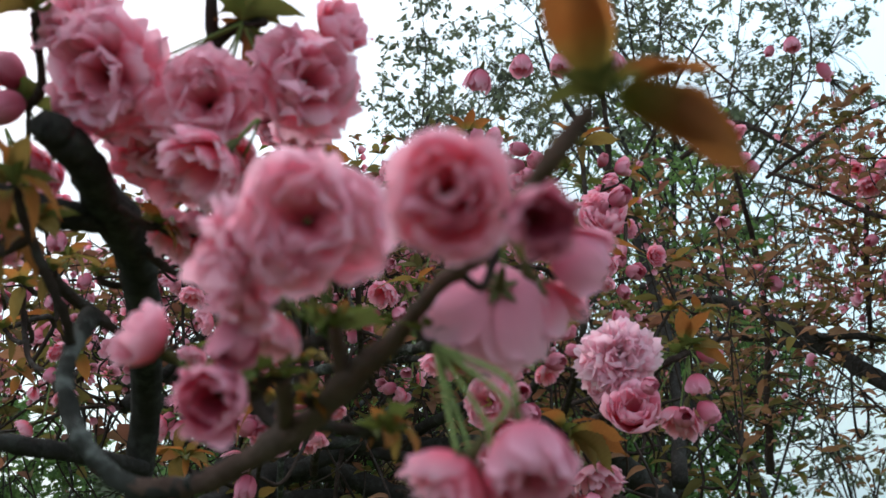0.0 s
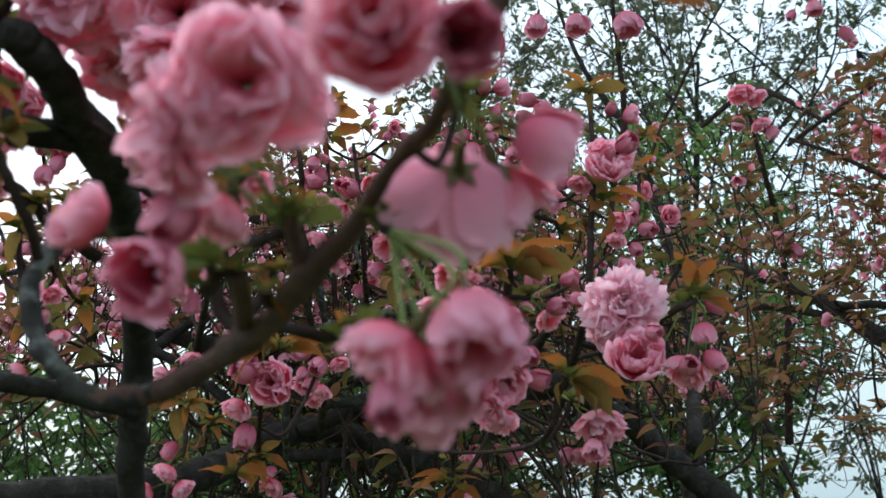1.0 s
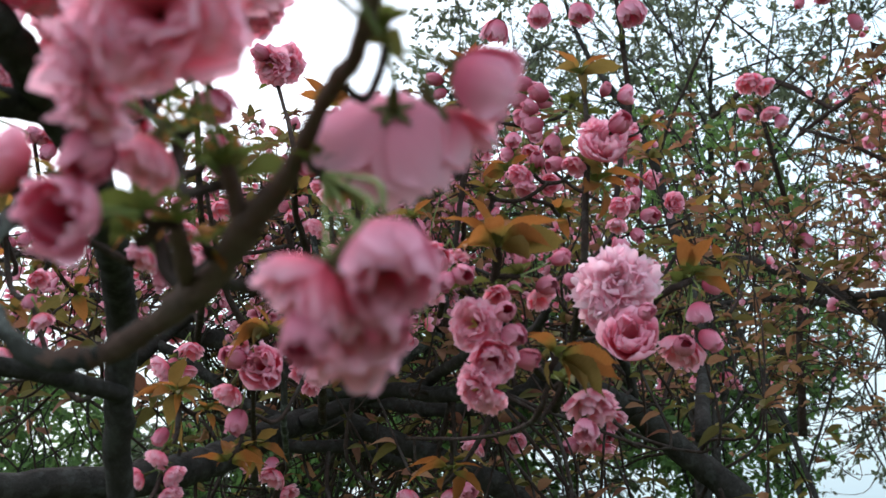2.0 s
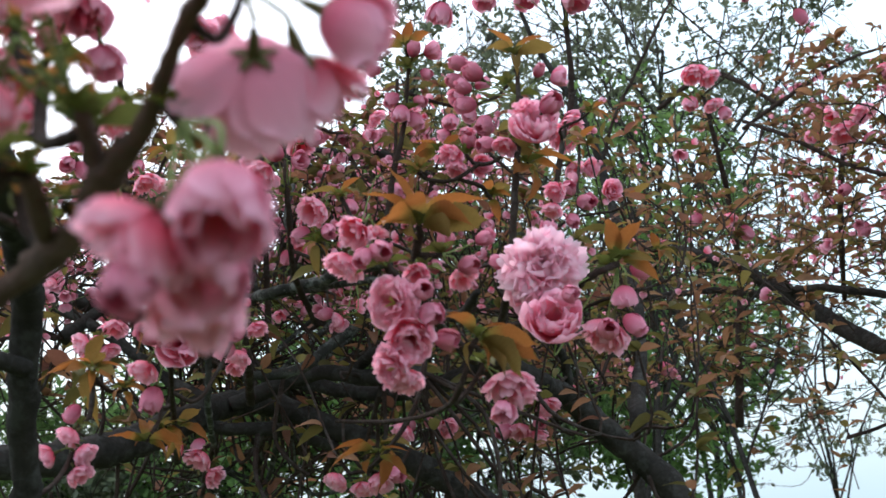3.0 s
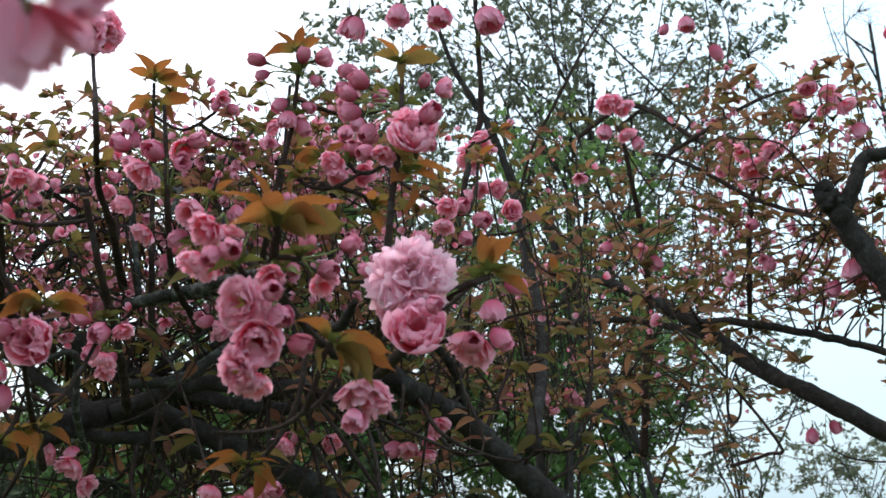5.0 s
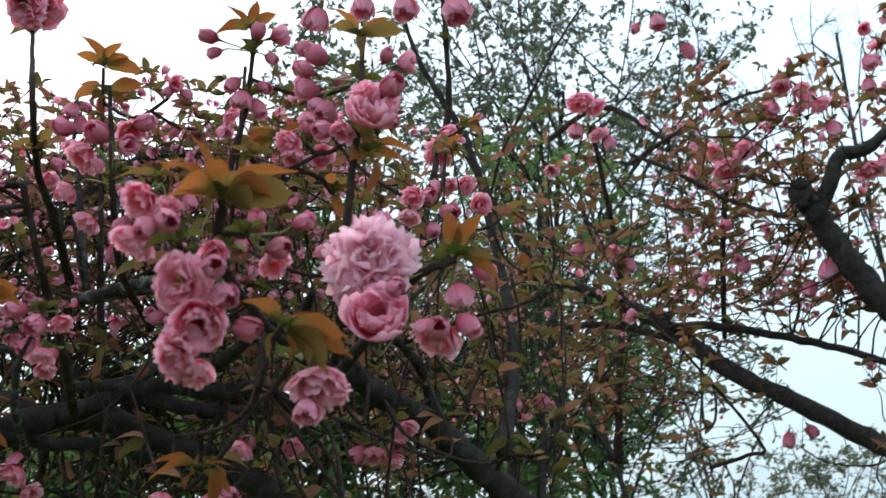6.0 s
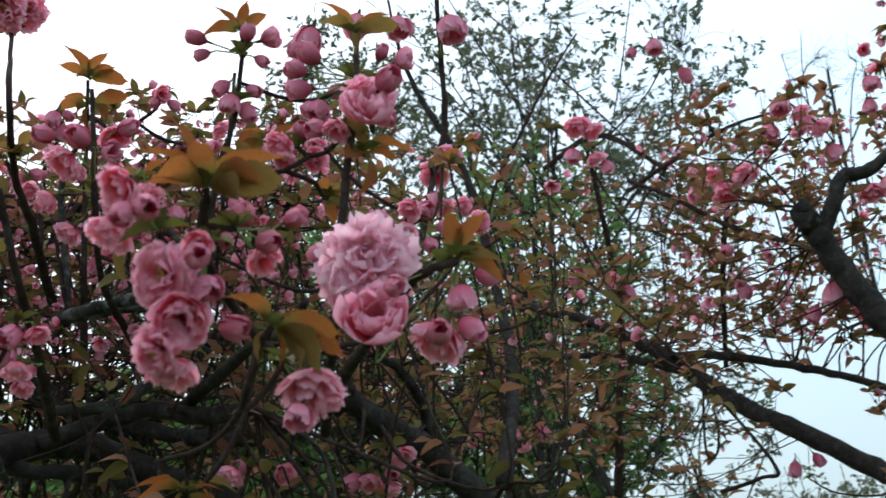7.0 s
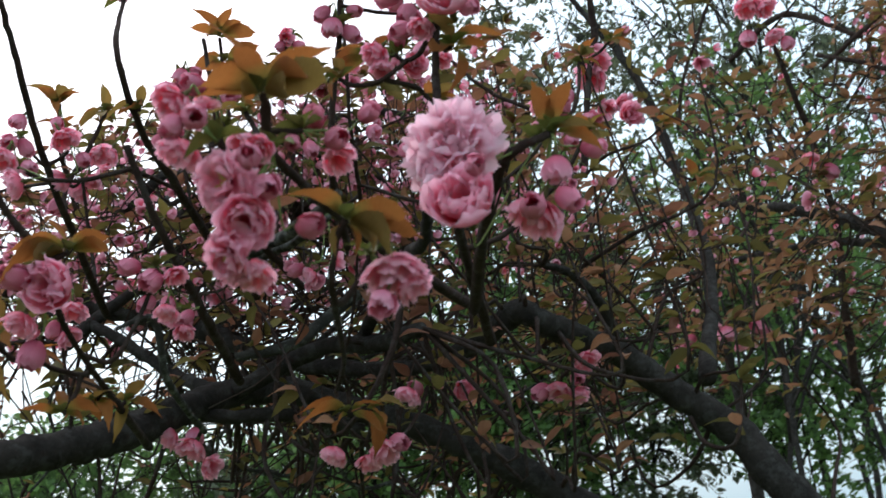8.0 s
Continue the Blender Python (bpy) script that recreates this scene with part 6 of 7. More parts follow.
cluster("mauve-pink blossoms hanging from a twig", (-0.2252, 1.3386, 1.9468), [
    ("droop", (-0.2125, 1.305, 1.9361), (0.46, -0.17, -0.87), 0.0282),
    ("droop", (-0.2398, 1.3318, 1.9084), (-0.89, -0.19, -0.42), 0.025),
    ("bud", (-0.2009, 1.3137, 1.9192), (0.49, -0.39, -0.78), 0.0159),
    ("bell", (-0.2281, 1.3189, 1.9626), (-0.13, -0.32, -0.94), 0.0162),
], cherry_tree, bracts=0.016)
cluster("mauve-pink blossoms and buds on a twig", (-0.2239, 1.2328, 1.8906), [
    ("droop", (-0.2257, 1.2065, 1.8846), (-0.27, -0.35, -0.9), 0.0282),
    ("droop", (-0.2126, 1.1913, 1.8576), (-0.88, -0.41, -0.25), 0.0264),
    ("bell", (-0.2156, 1.2363, 1.8882), (0.46, -0.27, -0.85), 0.0173),
], cherry_tree, bracts=0.016)
cluster("small pink blossoms hanging on stalks", (-0.1594, 1.4545, 1.9805), [
    ("droop", (-0.1575, 1.4224, 1.9555), (0.34, -0.15, -0.93), 0.0251),
    ("droop", (-0.1421, 1.4297, 1.9429), (0.18, -0.19, -0.96), 0.0238),
    ("bud", (-0.1725, 1.4392, 1.9762), (-0.78, -0.22, -0.58), 0.0162),
    ("bud", (-0.154, 1.4414, 1.9835), (0.85, -0.2, -0.48), 0.0148),
], cherry_tree, bracts=0.016)
cluster("small pink buds on a side twig", (-0.0763, 1.4468, 1.8957), [
    ("droop", (-0.0737, 1.4194, 1.885), (-0.24, -0.47, -0.85), 0.0218),
    ("bud", (-0.0884, 1.4186, 1.8772), (-0.2, -0.04, -0.98), 0.0154),
    ("bell", (-0.0617, 1.4354, 1.8809), (0.22, -0.5, -0.84), 0.0182),
], cherry_tree, bracts=0.016)
cluster("pink buds against the sky", (-0.139, 1.4551, 2.0522), [
    ("bell", (-0.1388, 1.4264, 2.0377), (-0.34, -0.12, -0.93), 0.0202),
    ("bud", (-0.1484, 1.4286, 2.0256), (-0.48, -0.42, -0.77), 0.0162),
    ("bud", (-0.13, 1.433, 2.0249), (-0.03, 0.08, -1), 0.0175),
    ("bud", (-0.1293, 1.4505, 2.052), (0.79, -0.12, -0.6), 0.0137),
], cherry_tree, bracts=0.016)
cluster("pale pink blossom on an upright shoot", (-0.0475, 1.5701, 2.1314), [
    ("droop", (-0.0472, 1.5476, 2.1197), (0.68, -0.54, -0.5), 0.022),
    ("bud", (-0.0587, 1.5495, 2.1106), (-0.6, -0.31, -0.74), 0.0132),
    ("bud", (-0.0363, 1.5535, 2.1082), (0.85, -0.16, -0.49), 0.0147),
], cherry_tree, bracts=0.016)
cluster("pink blossoms low on the great limb", (-0.2523, 1.6718, 1.682), [
    ("droop", (-0.281, 1.6528, 1.6874), (-0.75, -0.45, -0.49), 0.0338),
    ("droop", (-0.2422, 1.6308, 1.6634), (-0.38, -0.43, -0.82), 0.037),
    ("droop", (-0.2172, 1.6424, 1.6438), (0.79, -0.32, -0.52), 0.0315),
    ("bell", (-0.2472, 1.6663, 1.6866), (-0.21, -0.24, -0.95), 0.0253),
], cherry_tree, bracts=0.016)
cluster("pink blossoms and buds beside a bare twig", (-0.3335, 1.5899, 2.0108), [
    ("droop", (-0.3572, 1.609, 1.9987), (-0.7, -0.13, -0.7), 0.0367),
    ("droop", (-0.3357, 1.6152, 2.009), (0.01, 0.01, -1), 0.0294),
    ("droop", (-0.2444, 1.4513, 1.9745), (0.55, 0.01, -0.84), 0.0296),
    ("bud", (-0.3761, 1.6039, 1.9875), (-0.58, -0.31, -0.75), 0.022),
], cherry_tree, bracts=0.016)
cluster("deep pink buds on a tall twig", (-0.3547, 1.4842, 2.0315), [
    ("bell", (-0.3404, 1.4518, 2.0353), (-0.42, -0.42, -0.8), 0.0229),
    ("bell", (-0.3535, 1.4543, 2.0145), (-0.12, -0.74, -0.66), 0.0242),
    ("bud", (-0.3391, 1.4643, 2.0096), (0.38, 0.12, -0.92), 0.0202),
    ("bell", (-0.3577, 1.4906, 1.9961), (-0.28, 0.1, -0.96), 0.0233),
], cherry_tree, bracts=0.016)
cluster("pink blossoms under copper leaves", (-0.3207, 1.4817, 1.8092), [
    ("droop", (-0.3013, 1.4797, 1.8124), (0.13, -0.29, -0.95), 0.0321),
    ("droop", (-0.3064, 1.484, 1.7858), (0.53, 0.1, -0.84), 0.0296),
    ("droop", (-0.3203, 1.405, 1.7844), (-0.84, -0.37, -0.4), 0.033),
    ("bud", (-0.3215, 1.4731, 1.7991), (-0.34, -0.13, -0.93), 0.0193),
], cherry_tree, bracts=0.016)
cluster("pink buds between the twigs", (-0.1449, 1.3883, 1.7734), [
    ("droop", (-0.1506, 1.3627, 1.7619), (-0.52, -0.59, -0.62), 0.0245),
    ("droop", (-0.1366, 1.3685, 1.7448), (-0.05, -0.45, -0.89), 0.022),
    ("bud", (-0.1468, 1.3613, 1.7765), (-0.02, -0.5, -0.87), 0.0159),
    ("bud", (-0.1312, 1.3672, 1.7624), (-0.54, -0.61, -0.58), 0.0147),
], cherry_tree, bracts=0.016)
cluster("small pink blossoms in the shade", (-0.0239, 1.5439, 1.9109), [
    ("droop", (-0.0456, 1.5032, 1.8151), (-0.87, -0.12, -0.48), 0.0229),
    ("bud", (-0.0552, 1.5, 1.8248), (-0.93, -0.2, -0.31), 0.0175),
    ("bell", (0.0315, 1.597, 2.0006), (0.76, -0.21, -0.61), 0.022),
    ("bud", (-0.0184, 1.4763, 1.9483), (0.39, -0.29, -0.87), 0.0189),
], cherry_tree, bracts=0.016)
cluster("pink blossoms high on a dark branch", (-0.0313, 1.7059, 2.1331), [
    ("droop", (0.0041, 1.6845, 2.1287), (0.65, -0.11, -0.75), 0.0271),
    ("bell", (-0.0079, 1.69, 2.1101), (0.62, -0.61, -0.49), 0.0223),
    ("bell", (-0.0465, 1.6865, 2.1075), (0.25, -0.49, -0.83), 0.0239),
    ("bell", (-0.077, 1.6812, 2.1108), (-0.77, -0.33, -0.54), 0.0239),
], cherry_tree, bracts=0.016)
cluster("pink buds on a shoot against the leaves", (0.1219, 1.5943, 2.1018), [
    ("bell", (0.1052, 1.575, 2.0808), (-0.14, -0.25, -0.96), 0.025),
    ("bell", (0.0941, 1.5801, 2.065), (-0.89, -0.1, -0.44), 0.022),
    ("droop", (0.1268, 1.5814, 2.0636), (0.29, -0.36, -0.89), 0.025),
    ("bud", (0.1508, 1.5591, 2.1247), (0.94, -0.32, 0.04), 0.0191),
], cherry_tree, bracts=0.016)

# blossom on the second tree
cluster("pink blossoms and buds on the second tree", (0.7156, 2.8451, 2.5584), [
    ("droop", (0.6916, 2.7992, 2.5855), (-0.02, -0.28, -0.96), 0.0653),
    ("droop", (0.7344, 2.7942, 2.5745), (0.45, -0.24, -0.86), 0.0518),
    ("bell", (0.6818, 2.8228, 2.5271), (-0.12, -0.12, -0.99), 0.0428),
    ("droop", (0.738, 2.8164, 2.5113), (0.35, -0.1, -0.93), 0.0473),
    ("bell", (0.762, 2.8166, 2.4953), (0.48, -0.08, -0.88), 0.0383),
], cherry_far, bracts=0.02)
cluster("pink blossoms and buds on the second tree", (1.0927, 2.9275, 2.4054), [
    ("droop", (1.06, 2.8874, 2.4377), (-0.1, -0.28, -0.96), 0.0729),
    ("droop", (1.1053, 2.8582, 2.4793), (0.6, -0.42, -0.68), 0.0658),
    ("droop", (1.0308, 2.8813, 2.4862), (-0.57, -0.41, -0.71), 0.0494),
    ("bell", (0.9894, 2.9053, 2.4528), (-0.75, -0.19, -0.63), 0.04),
    ("droop", (1.1227, 2.8698, 2.4243), (0.59, -0.22, -0.78), 0.04),
], cherry_far, bracts=0.02)
cluster("pink blossoms and buds on the second tree", (1.2153, 2.8217, 2.5836), [
    ("bell", (1.178, 2.7773, 2.6254), (-0.14, -0.33, -0.93), 0.0541),
    ("droop", (1.2276, 2.7671, 2.6006), (0.48, -0.24, -0.84), 0.0494),
    ("bell", (1.163, 2.8052, 2.5688), (-0.28, -0.14, -0.95), 0.0423),
    ("droop", (1.2243, 2.7839, 2.5604), (0.35, -0.15, -0.93), 0.0447),
], cherry_far, bracts=0.02)
cluster("pink blossoms and buds on the second tree", (0.9569, 2.9536, 2.824), [
    ("bell", (0.929, 2.907, 2.8505), (-0.02, -0.28, -0.96), 0.049),
    ("bud", (0.8738, 2.9242, 2.846), (-0.57, -0.19, -0.8), 0.0294),
    ("bud", (1.0059, 2.9163, 2.7788), (0.53, -0.11, -0.84), 0.0416),
], cherry_far, bracts=0.02)
cluster("pink blossoms and buds on the second tree", (0.8152, 3.0506, 2.2394), [
    ("droop", (0.7907, 3.0084, 2.2743), (-0.02, -0.28, -0.96), 0.0423),
    ("bud", (0.7069, 3.0228, 2.2877), (-0.76, -0.19, -0.62), 0.0353),
    ("bud", (0.8291, 3.0074, 2.241), (0.36, -0.19, -0.91), 0.0376),
], cherry_far, bracts=0.02)
cluster("pink blossoms and buds on the second tree", (0.5407, 3.034, 1.8631), [
    ("bell", (0.5203, 2.9946, 1.901), (-0.02, -0.28, -0.96), 0.045),
    ("bud", (0.4376, 3.0041, 1.9032), (-0.74, -0.17, -0.64), 0.0315),
    ("bud", (0.5888, 2.984, 1.9072), (0.66, -0.25, -0.7), 0.0338),
    ("droop", (0.5467, 2.995, 1.8646), (0.25, -0.18, -0.95), 0.0338),
], cherry_far, bracts=0.02)
cluster("pink blossoms and buds on the second tree", (1.1719, 2.8819, 1.7658), [
    ("bud", (1.1318, 2.8554, 1.784), (-0.21, -0.21, -0.96), 0.0338),
    ("bud", (1.182, 2.8351, 1.8012), (0.45, -0.26, -0.85), 0.0293),
], cherry_far, bracts=0.02)
cluster("pink blossoms and buds on the second tree", (1.1243, 2.974, 2.1819), [
    ("bud", (1.0975, 2.9349, 2.2169), (-0.02, -0.28, -0.96), 0.0376),
    ("bud", (1.0594, 2.9231, 2.316), (-0.74, -0.59, -0.33), 0.0353),
], cherry_far, bracts=0.02)
cluster("pink blossoms and buds on the second tree", (1.2204, 2.6816, 2.0974), [
    ("bell", (1.1935, 2.6448, 2.1286), (-0.02, -0.28, -0.96), 0.0646),
    ("bud", (1.1488, 2.6702, 2.0958), (-0.5, -0.13, -0.85), 0.0366),
], cherry_far, bracts=0.02)
cluster("pink blossoms and buds on the second tree", (1.2532, 2.8178, 2.5524), [
    ("droop", (1.2721, 2.7635, 2.5611), (0.52, -0.22, -0.82), 0.0517),
    ("bell", (1.2976, 2.7724, 2.5064), (0.57, -0.11, -0.82), 0.047),
], cherry_far, bracts=0.02)
cluster("pink blossoms and buds on the second tree", (1.1997, 2.9523, 2.6267), [
    ("droop", (1.228, 2.88, 2.6687), (0.64, -0.28, -0.71), 0.0517),
    ("bell", (1.2847, 2.8754, 2.6235), (0.79, -0.15, -0.59), 0.047),
    ("droop", (1.1972, 2.9136, 2.6183), (0.23, -0.13, -0.96), 0.0423),
], cherry_far, bracts=0.02)
cluster("pink blossoms and buds on the second tree", (1.3299, 2.6253, 2.5715), [
    ("bell", (1.3111, 2.5802, 2.5924), (0.12, -0.23, -0.97), 0.0431),
    ("droop", (1.2976, 2.5538, 2.6621), (-0.08, -0.72, -0.68), 0.0323),
    ("bell", (1.3125, 2.5998, 2.5467), (0.08, -0.08, -0.99), 0.0366),
], cherry_far, bracts=0.02)
cluster("pink blossoms and buds on the second tree", (1.3426, 2.7104, 2.3318), [
    ("droop", (1.3197, 2.6691, 2.3584), (0.03, -0.23, -0.97), 0.0646),
    ("droop", (1.357, 2.6447, 2.3755), (0.6, -0.3, -0.74), 0.0539),
], cherry_far, bracts=0.02)
cluster("pink blossoms and buds on the second tree", (1.3449, 2.7784, 2.0728), [
    ("droop", (1.2966, 2.7512, 2.1068), (-0.39, -0.19, -0.9), 0.0646),
    ("droop", (1.3376, 2.7413, 2.0647), (0.22, -0.12, -0.97), 0.0539),
], cherry_far, bracts=0.02)
cluster("pink blossoms and buds on the second tree", (0.5392, 3.0487, 1.8691), [
    ("bell", (0.5203, 3.0087, 1.9045), (-0.06, -0.22, -0.97), 0.0431),
    ("bud", (0.4328, 3.0196, 1.8958), (-0.77, -0.07, -0.64), 0.0323),
    ("bud", (0.5988, 2.998, 1.9003), (0.69, -0.2, -0.7), 0.0366),
], cherry_far, bracts=0.02)
cluster("pink blossoms and buds on the second tree", (1.1673, 3.0849, 2.4922), [
    ("droop", (1.1234, 3.0535, 2.5069), (-0.24, -0.15, -0.96), 0.06),
    ("droop", (1.1796, 3.0225, 2.5377), (0.46, -0.29, -0.84), 0.0624),
], cherry_far, bracts=0.02)

# ------------------------------------------------------------ fine growth behind
spray = Spray(21, LOW_WOOD)
rng = spray.rng
spray.green, spray.dull, spray.bare = 0.55, DULL, 0.20
for k in range(195):
    y = rng.uniform(1.6, 2.9)
    x = rng.uniform(-0.50, 0.20 if k % 3 else 0.0) * y + 0.1
    crest = 1.57 + (y - 0.3) * (0.37 + 0.10 * (x / y + 0.1))          # the crown slopes down to one side
    top = crest - rng.uniform(0.0, 0.40) * (1 if k % 4 else 0.3)
    base = (x + rng.normal(0, 0.10), y + rng.normal(0, 0.12), max(1.58, top - rng.uniform(0.22, 0.5)))
    thin = x < -0.16 * y                        # the crown is open on that side
    if thin and k % 5 > 0:
        continue
    spray.shoot(base, (x, y, top), cherry_tree, 0.027, 0.045, 0.0022, ("bud", "bud", "bud", "bell"), 5, 1 if thin else 3, 3, 0.6 if thin else 0.3, 0.8 if x < -0.1 else 0.25)
for k in range(13):
    y = rng.uniform(1.65, 2.6)
    x = rng.uniform(-0.48, -0.18) * y + 0.1
    top = 1.6 + y * rng.uniform(0.15, 0.33)
    base = (x + rng.normal(0, 0.08), y + rng.normal(0, 0.12), top - rng.uniform(0.12, 0.26))
    spray.shoot(base, (x, y, top), cherry_tree, 0.040, 0.05, 0.0018, ("bud", "bud", "bell"), 4, 4, 3, 0.0, 0.5)
for k in range(8):
    y = rng.uniform(1.9, 2.8)
    x = rng.uniform(-0.47, -0.30) * y + 0.1
    top = 1.57 + (y - 0.3) * rng.uniform(0.22, 0.37)
    base = (x + rng.normal(0, 0.08), y + rng.normal(0, 0.1), top - rng.uniform(0.12, 0.26))
    spray.shoot(base, (x, y, top), cherry_tree, 0.036, 0.05, 0.0018, ("bud", "bell", "open"), 4, 4, 3, 0.0, 0.6)
# crooked twigs tangled between the limbs, with a few leaves
for k in range(270):
    y = rng.uniform(1.6, 2.7)
    x = rng.uniform(-0.42, 0.15) if k % 8 == 0 else rng.uniform(-0.27, -0.04)
    up = rng.uniform(0.10 if x < -0.25 else 0.02, 0.29)
    y = max(y, 2.15) if up < 0.21 else y
    p = np.array((x * y + 0.1, y, 1.6 + y * up))
    way = rng.normal(0, 1, 3) * (1, 0.7, 0.6) + (0, 0, 0.25)
    way /= np.linalg.norm(way)
    run = [p]
    for i in range(6):
        way = way + rng.normal(0, 0.45, 3)
        way /= np.linalg.norm(way)
        step = run[-1] + way * rng.uniform(0.04, 0.09)
        step[2] = min(step[2], 1.55 + (step[1] - 0.3) * 0.36)
        run.append(step)
    _, start, girth = nearest(p, cherry_tree, 0.2, LOW_WOOD)
    if np.linalg.norm(start - p) < 0.35:
        run = [start] + run
    thick = rng.uniform(0.0016, 0.0042) if k % 3 == 0 else 0.0016
    if k % 9 == 0:                              # some are grown over with lichen
        branch("twig", [(*q, r) for q, r in zip(run, np.linspace(0.0042, 0.0016, len(run)))], cherry_tree, GREYBARK, 6, 0.12, 4)
    else:
        spray.twig(run, thick, 0.0008, 5)
    for i in (3, 5, 6) if x > -0.2 else (6,):
        spray.leaves(run[i], 0.028, int(rng.integers(0, 3)))
    if k % 8 == 0:
        spray.bunch(run[5], 0.030, ("bud", "bud", "bell"), 2, 1)
# leafy side twigs that fill the tree behind its limbs
for k in range(85):
    y = rng.uniform(2.3, 3.1)
    p = np.array((rng.uniform(-0.34, 0.08) * y + 0.1, y, 1.6 + y * rng.uniform(0.01, 0.27)))
    way = rng.normal(0, 1, 3) * (1, 0.7, 0.5)
    way *= 0.11 / np.linalg.norm(way)
    spray.twig([p - way, p + rng.normal(0, 0.012, 3), p + way], 0.0022, 0.001)
    for i in (-0.5, 0.2, 1.0):
        spray.leaves(p + way * i, 0.032, int(rng.integers(1, 4)))
# copper rosettes on side twigs, from the pale pompon's side into the second tree
for k in range(70):
    y = rng.uniform(2.35, 3.0)
    p = np.array((rng.uniform(0.0, 0.13) * y + 0.1, y, 1.6 + y * rng.uniform(0.04, 0.19)))
    way = rng.normal(0, 1, 3) * (1, 0.7, 0.6) + (0, 0, 0.3)
    way *= 0.10 / np.linalg.norm(way)
    spray.twig([p - way, p + rng.normal(0, 0.012, 3), p + way], 0.0022, 0.001)
    spray.leaves(p, 0.030, int(rng.integers(1, 4)))
    spray.leaves(p + way, 0.034, int(rng.integers(3, 6)), 0.0)
# dense budding side twigs in the far half of the crown
for k in range(26):
    y = rng.uniform(2.0, 3.0)
    p = np.array((rng.uniform(-0.50, -0.18) * y + 0.1, y, 1.6 + y * rng.uniform(0.09, 0.33)))
    way = rng.normal(0, 1, 3) * (0.8, 0.6, 0.8) + (0, 0, 0.6)
    way *= 0.10 / np.linalg.norm(way)
    spray.twig([p - way, p + rng.normal(0, 0.012, 3), p + way], 0.0024, 0.001)
    for i in (-0.4, 0.3, 1.0):
        spray.bunch(p + way * i, 0.040, ("bud", "bell", "bell", "open"), int(rng.integers(0, 4)), int(rng.integers(0, 3)))
# fine budding shoots that stand against the sky along the crest
for k in range(110):
    y = rng.uniform(1.65, 2.5)
    ax = rng.uniform(-0.50, 0.0)
    x = ax * (y - 0.2) + 0.17
    crest = 0.405 - 0.25 * max(0.0, -0.26 - ax)
    top = 1.575 + (y - 0.2) * (crest - 0.11 * rng.random() ** 1.2)
    base = (x + rng.normal(0, 0.05), y + rng.normal(0, 0.08), top - rng.uniform(0.10, 0.22))
    spray.shoot(base, (x, y, top), cherry_tree, 0.025, 0.028, 0.0014, ("bud", "bud", "bell"), 5, 2, 4, 0.0, 0.85)
# leafy tips between them
for k in range(70):
    y = rng.uniform(1.7, 2.6)
    ax = rng.uniform(-0.46, 0.04)
    x = ax * (y - 0.2) + 0.17
    top = 1.575 + (y - 0.2) * (0.425 - 0.25 * max(0.0, -0.26 - ax) - 0.09 * rng.random())
    base = (x + rng.normal(0, 0.04), y + rng.normal(0, 0.06), top - rng.uniform(0.10, 0.20))
    spray.shoot(base, (x, y, top), cherry_tree, 0.024, 0.024, 0.0012, ("bud", "bud", "bell"), 5, 4, 2, 0.0, 0.3)
spray.done(cherry_tree)

# the second tree: leafy, thin shoots with few buds
spray = Spray(22, FAR_WOOD)
spray.green, spray.tone, spray.dull = 0.36, DUSK, DULL
rng = spray.rng
for k in range(165):
    y = rng.uniform(2.8, 4.3)
    side = k % 5 < 3
    x = rng.uniform(0.30, 0.64) * y if side else rng.uniform(0.08, 0.34) * y
    top = 1.57 + (y - 0.3) * (((0.50 if x > 0.51 * y else 0.44) - 0.27 * rng.random() ** 1.3) if side else (0.40 - 0.28 * rng.random()))
    base = (x + rng.normal(0, 0.12), y + rng.normal(0, 0.15), max(1.6 + y * (0.19 if side else 0.10), top - rng.uniform(0.3, 0.7)))
    spray.shoot(base, (x, y, top), cherry_far, 0.032 if side else 0.026, 0.036, 0.0016, ("bud", "bud", "bell"), 5, 4 if side else 5, 2, 0.0, 0.5 if side else 0.3)
spray.shoot((1.53, 2.8, 2.52), (1.50, 2.8, 2.95), cherry_far, 0.038, 0.030, 0.0022, ("bud", "bud", "bell"), 6, 4, 4, 0.0, 0.7)
spray.shoot((1.50, 2.8, 2.50), (1.46, 2.8, 2.74), cherry_far, 0.042, 0.030, 0.0022, ("bud", "bell", "bell"), 7, 5, 4, 0.2, 0.8)
# the outer side of its crown: copper leaves and mauve buds above the pruned limb
for k in range(28):
    y = rng.uniform(2.6, 3.2)
    ax = rng.uniform(0.31, 0.47)
    top = np.array((ax * (y - 0.28) + 0.16, y, 1.56 + (y - 0.28) * (0.45 - 0.17 * rng.random())))
    base = top + (rng.normal(0, 0.05), rng.normal(0, 0.06), -rng.uniform(0.12, 0.24))
    spray.shoot(base, top, cherry_far, 0.034, 0.034, 0.0017, ("bud", "bud", "bell"), 6, 5, 3, 0.0, 0.45)
spray.shoot((1.36, 2.85, 2.45), (1.33, 2.85, 2.70), cherry_far, 0.036, 0.040, 0.002, ("bud", "bell"), 6, 4, 2, 0.0, 0.4)
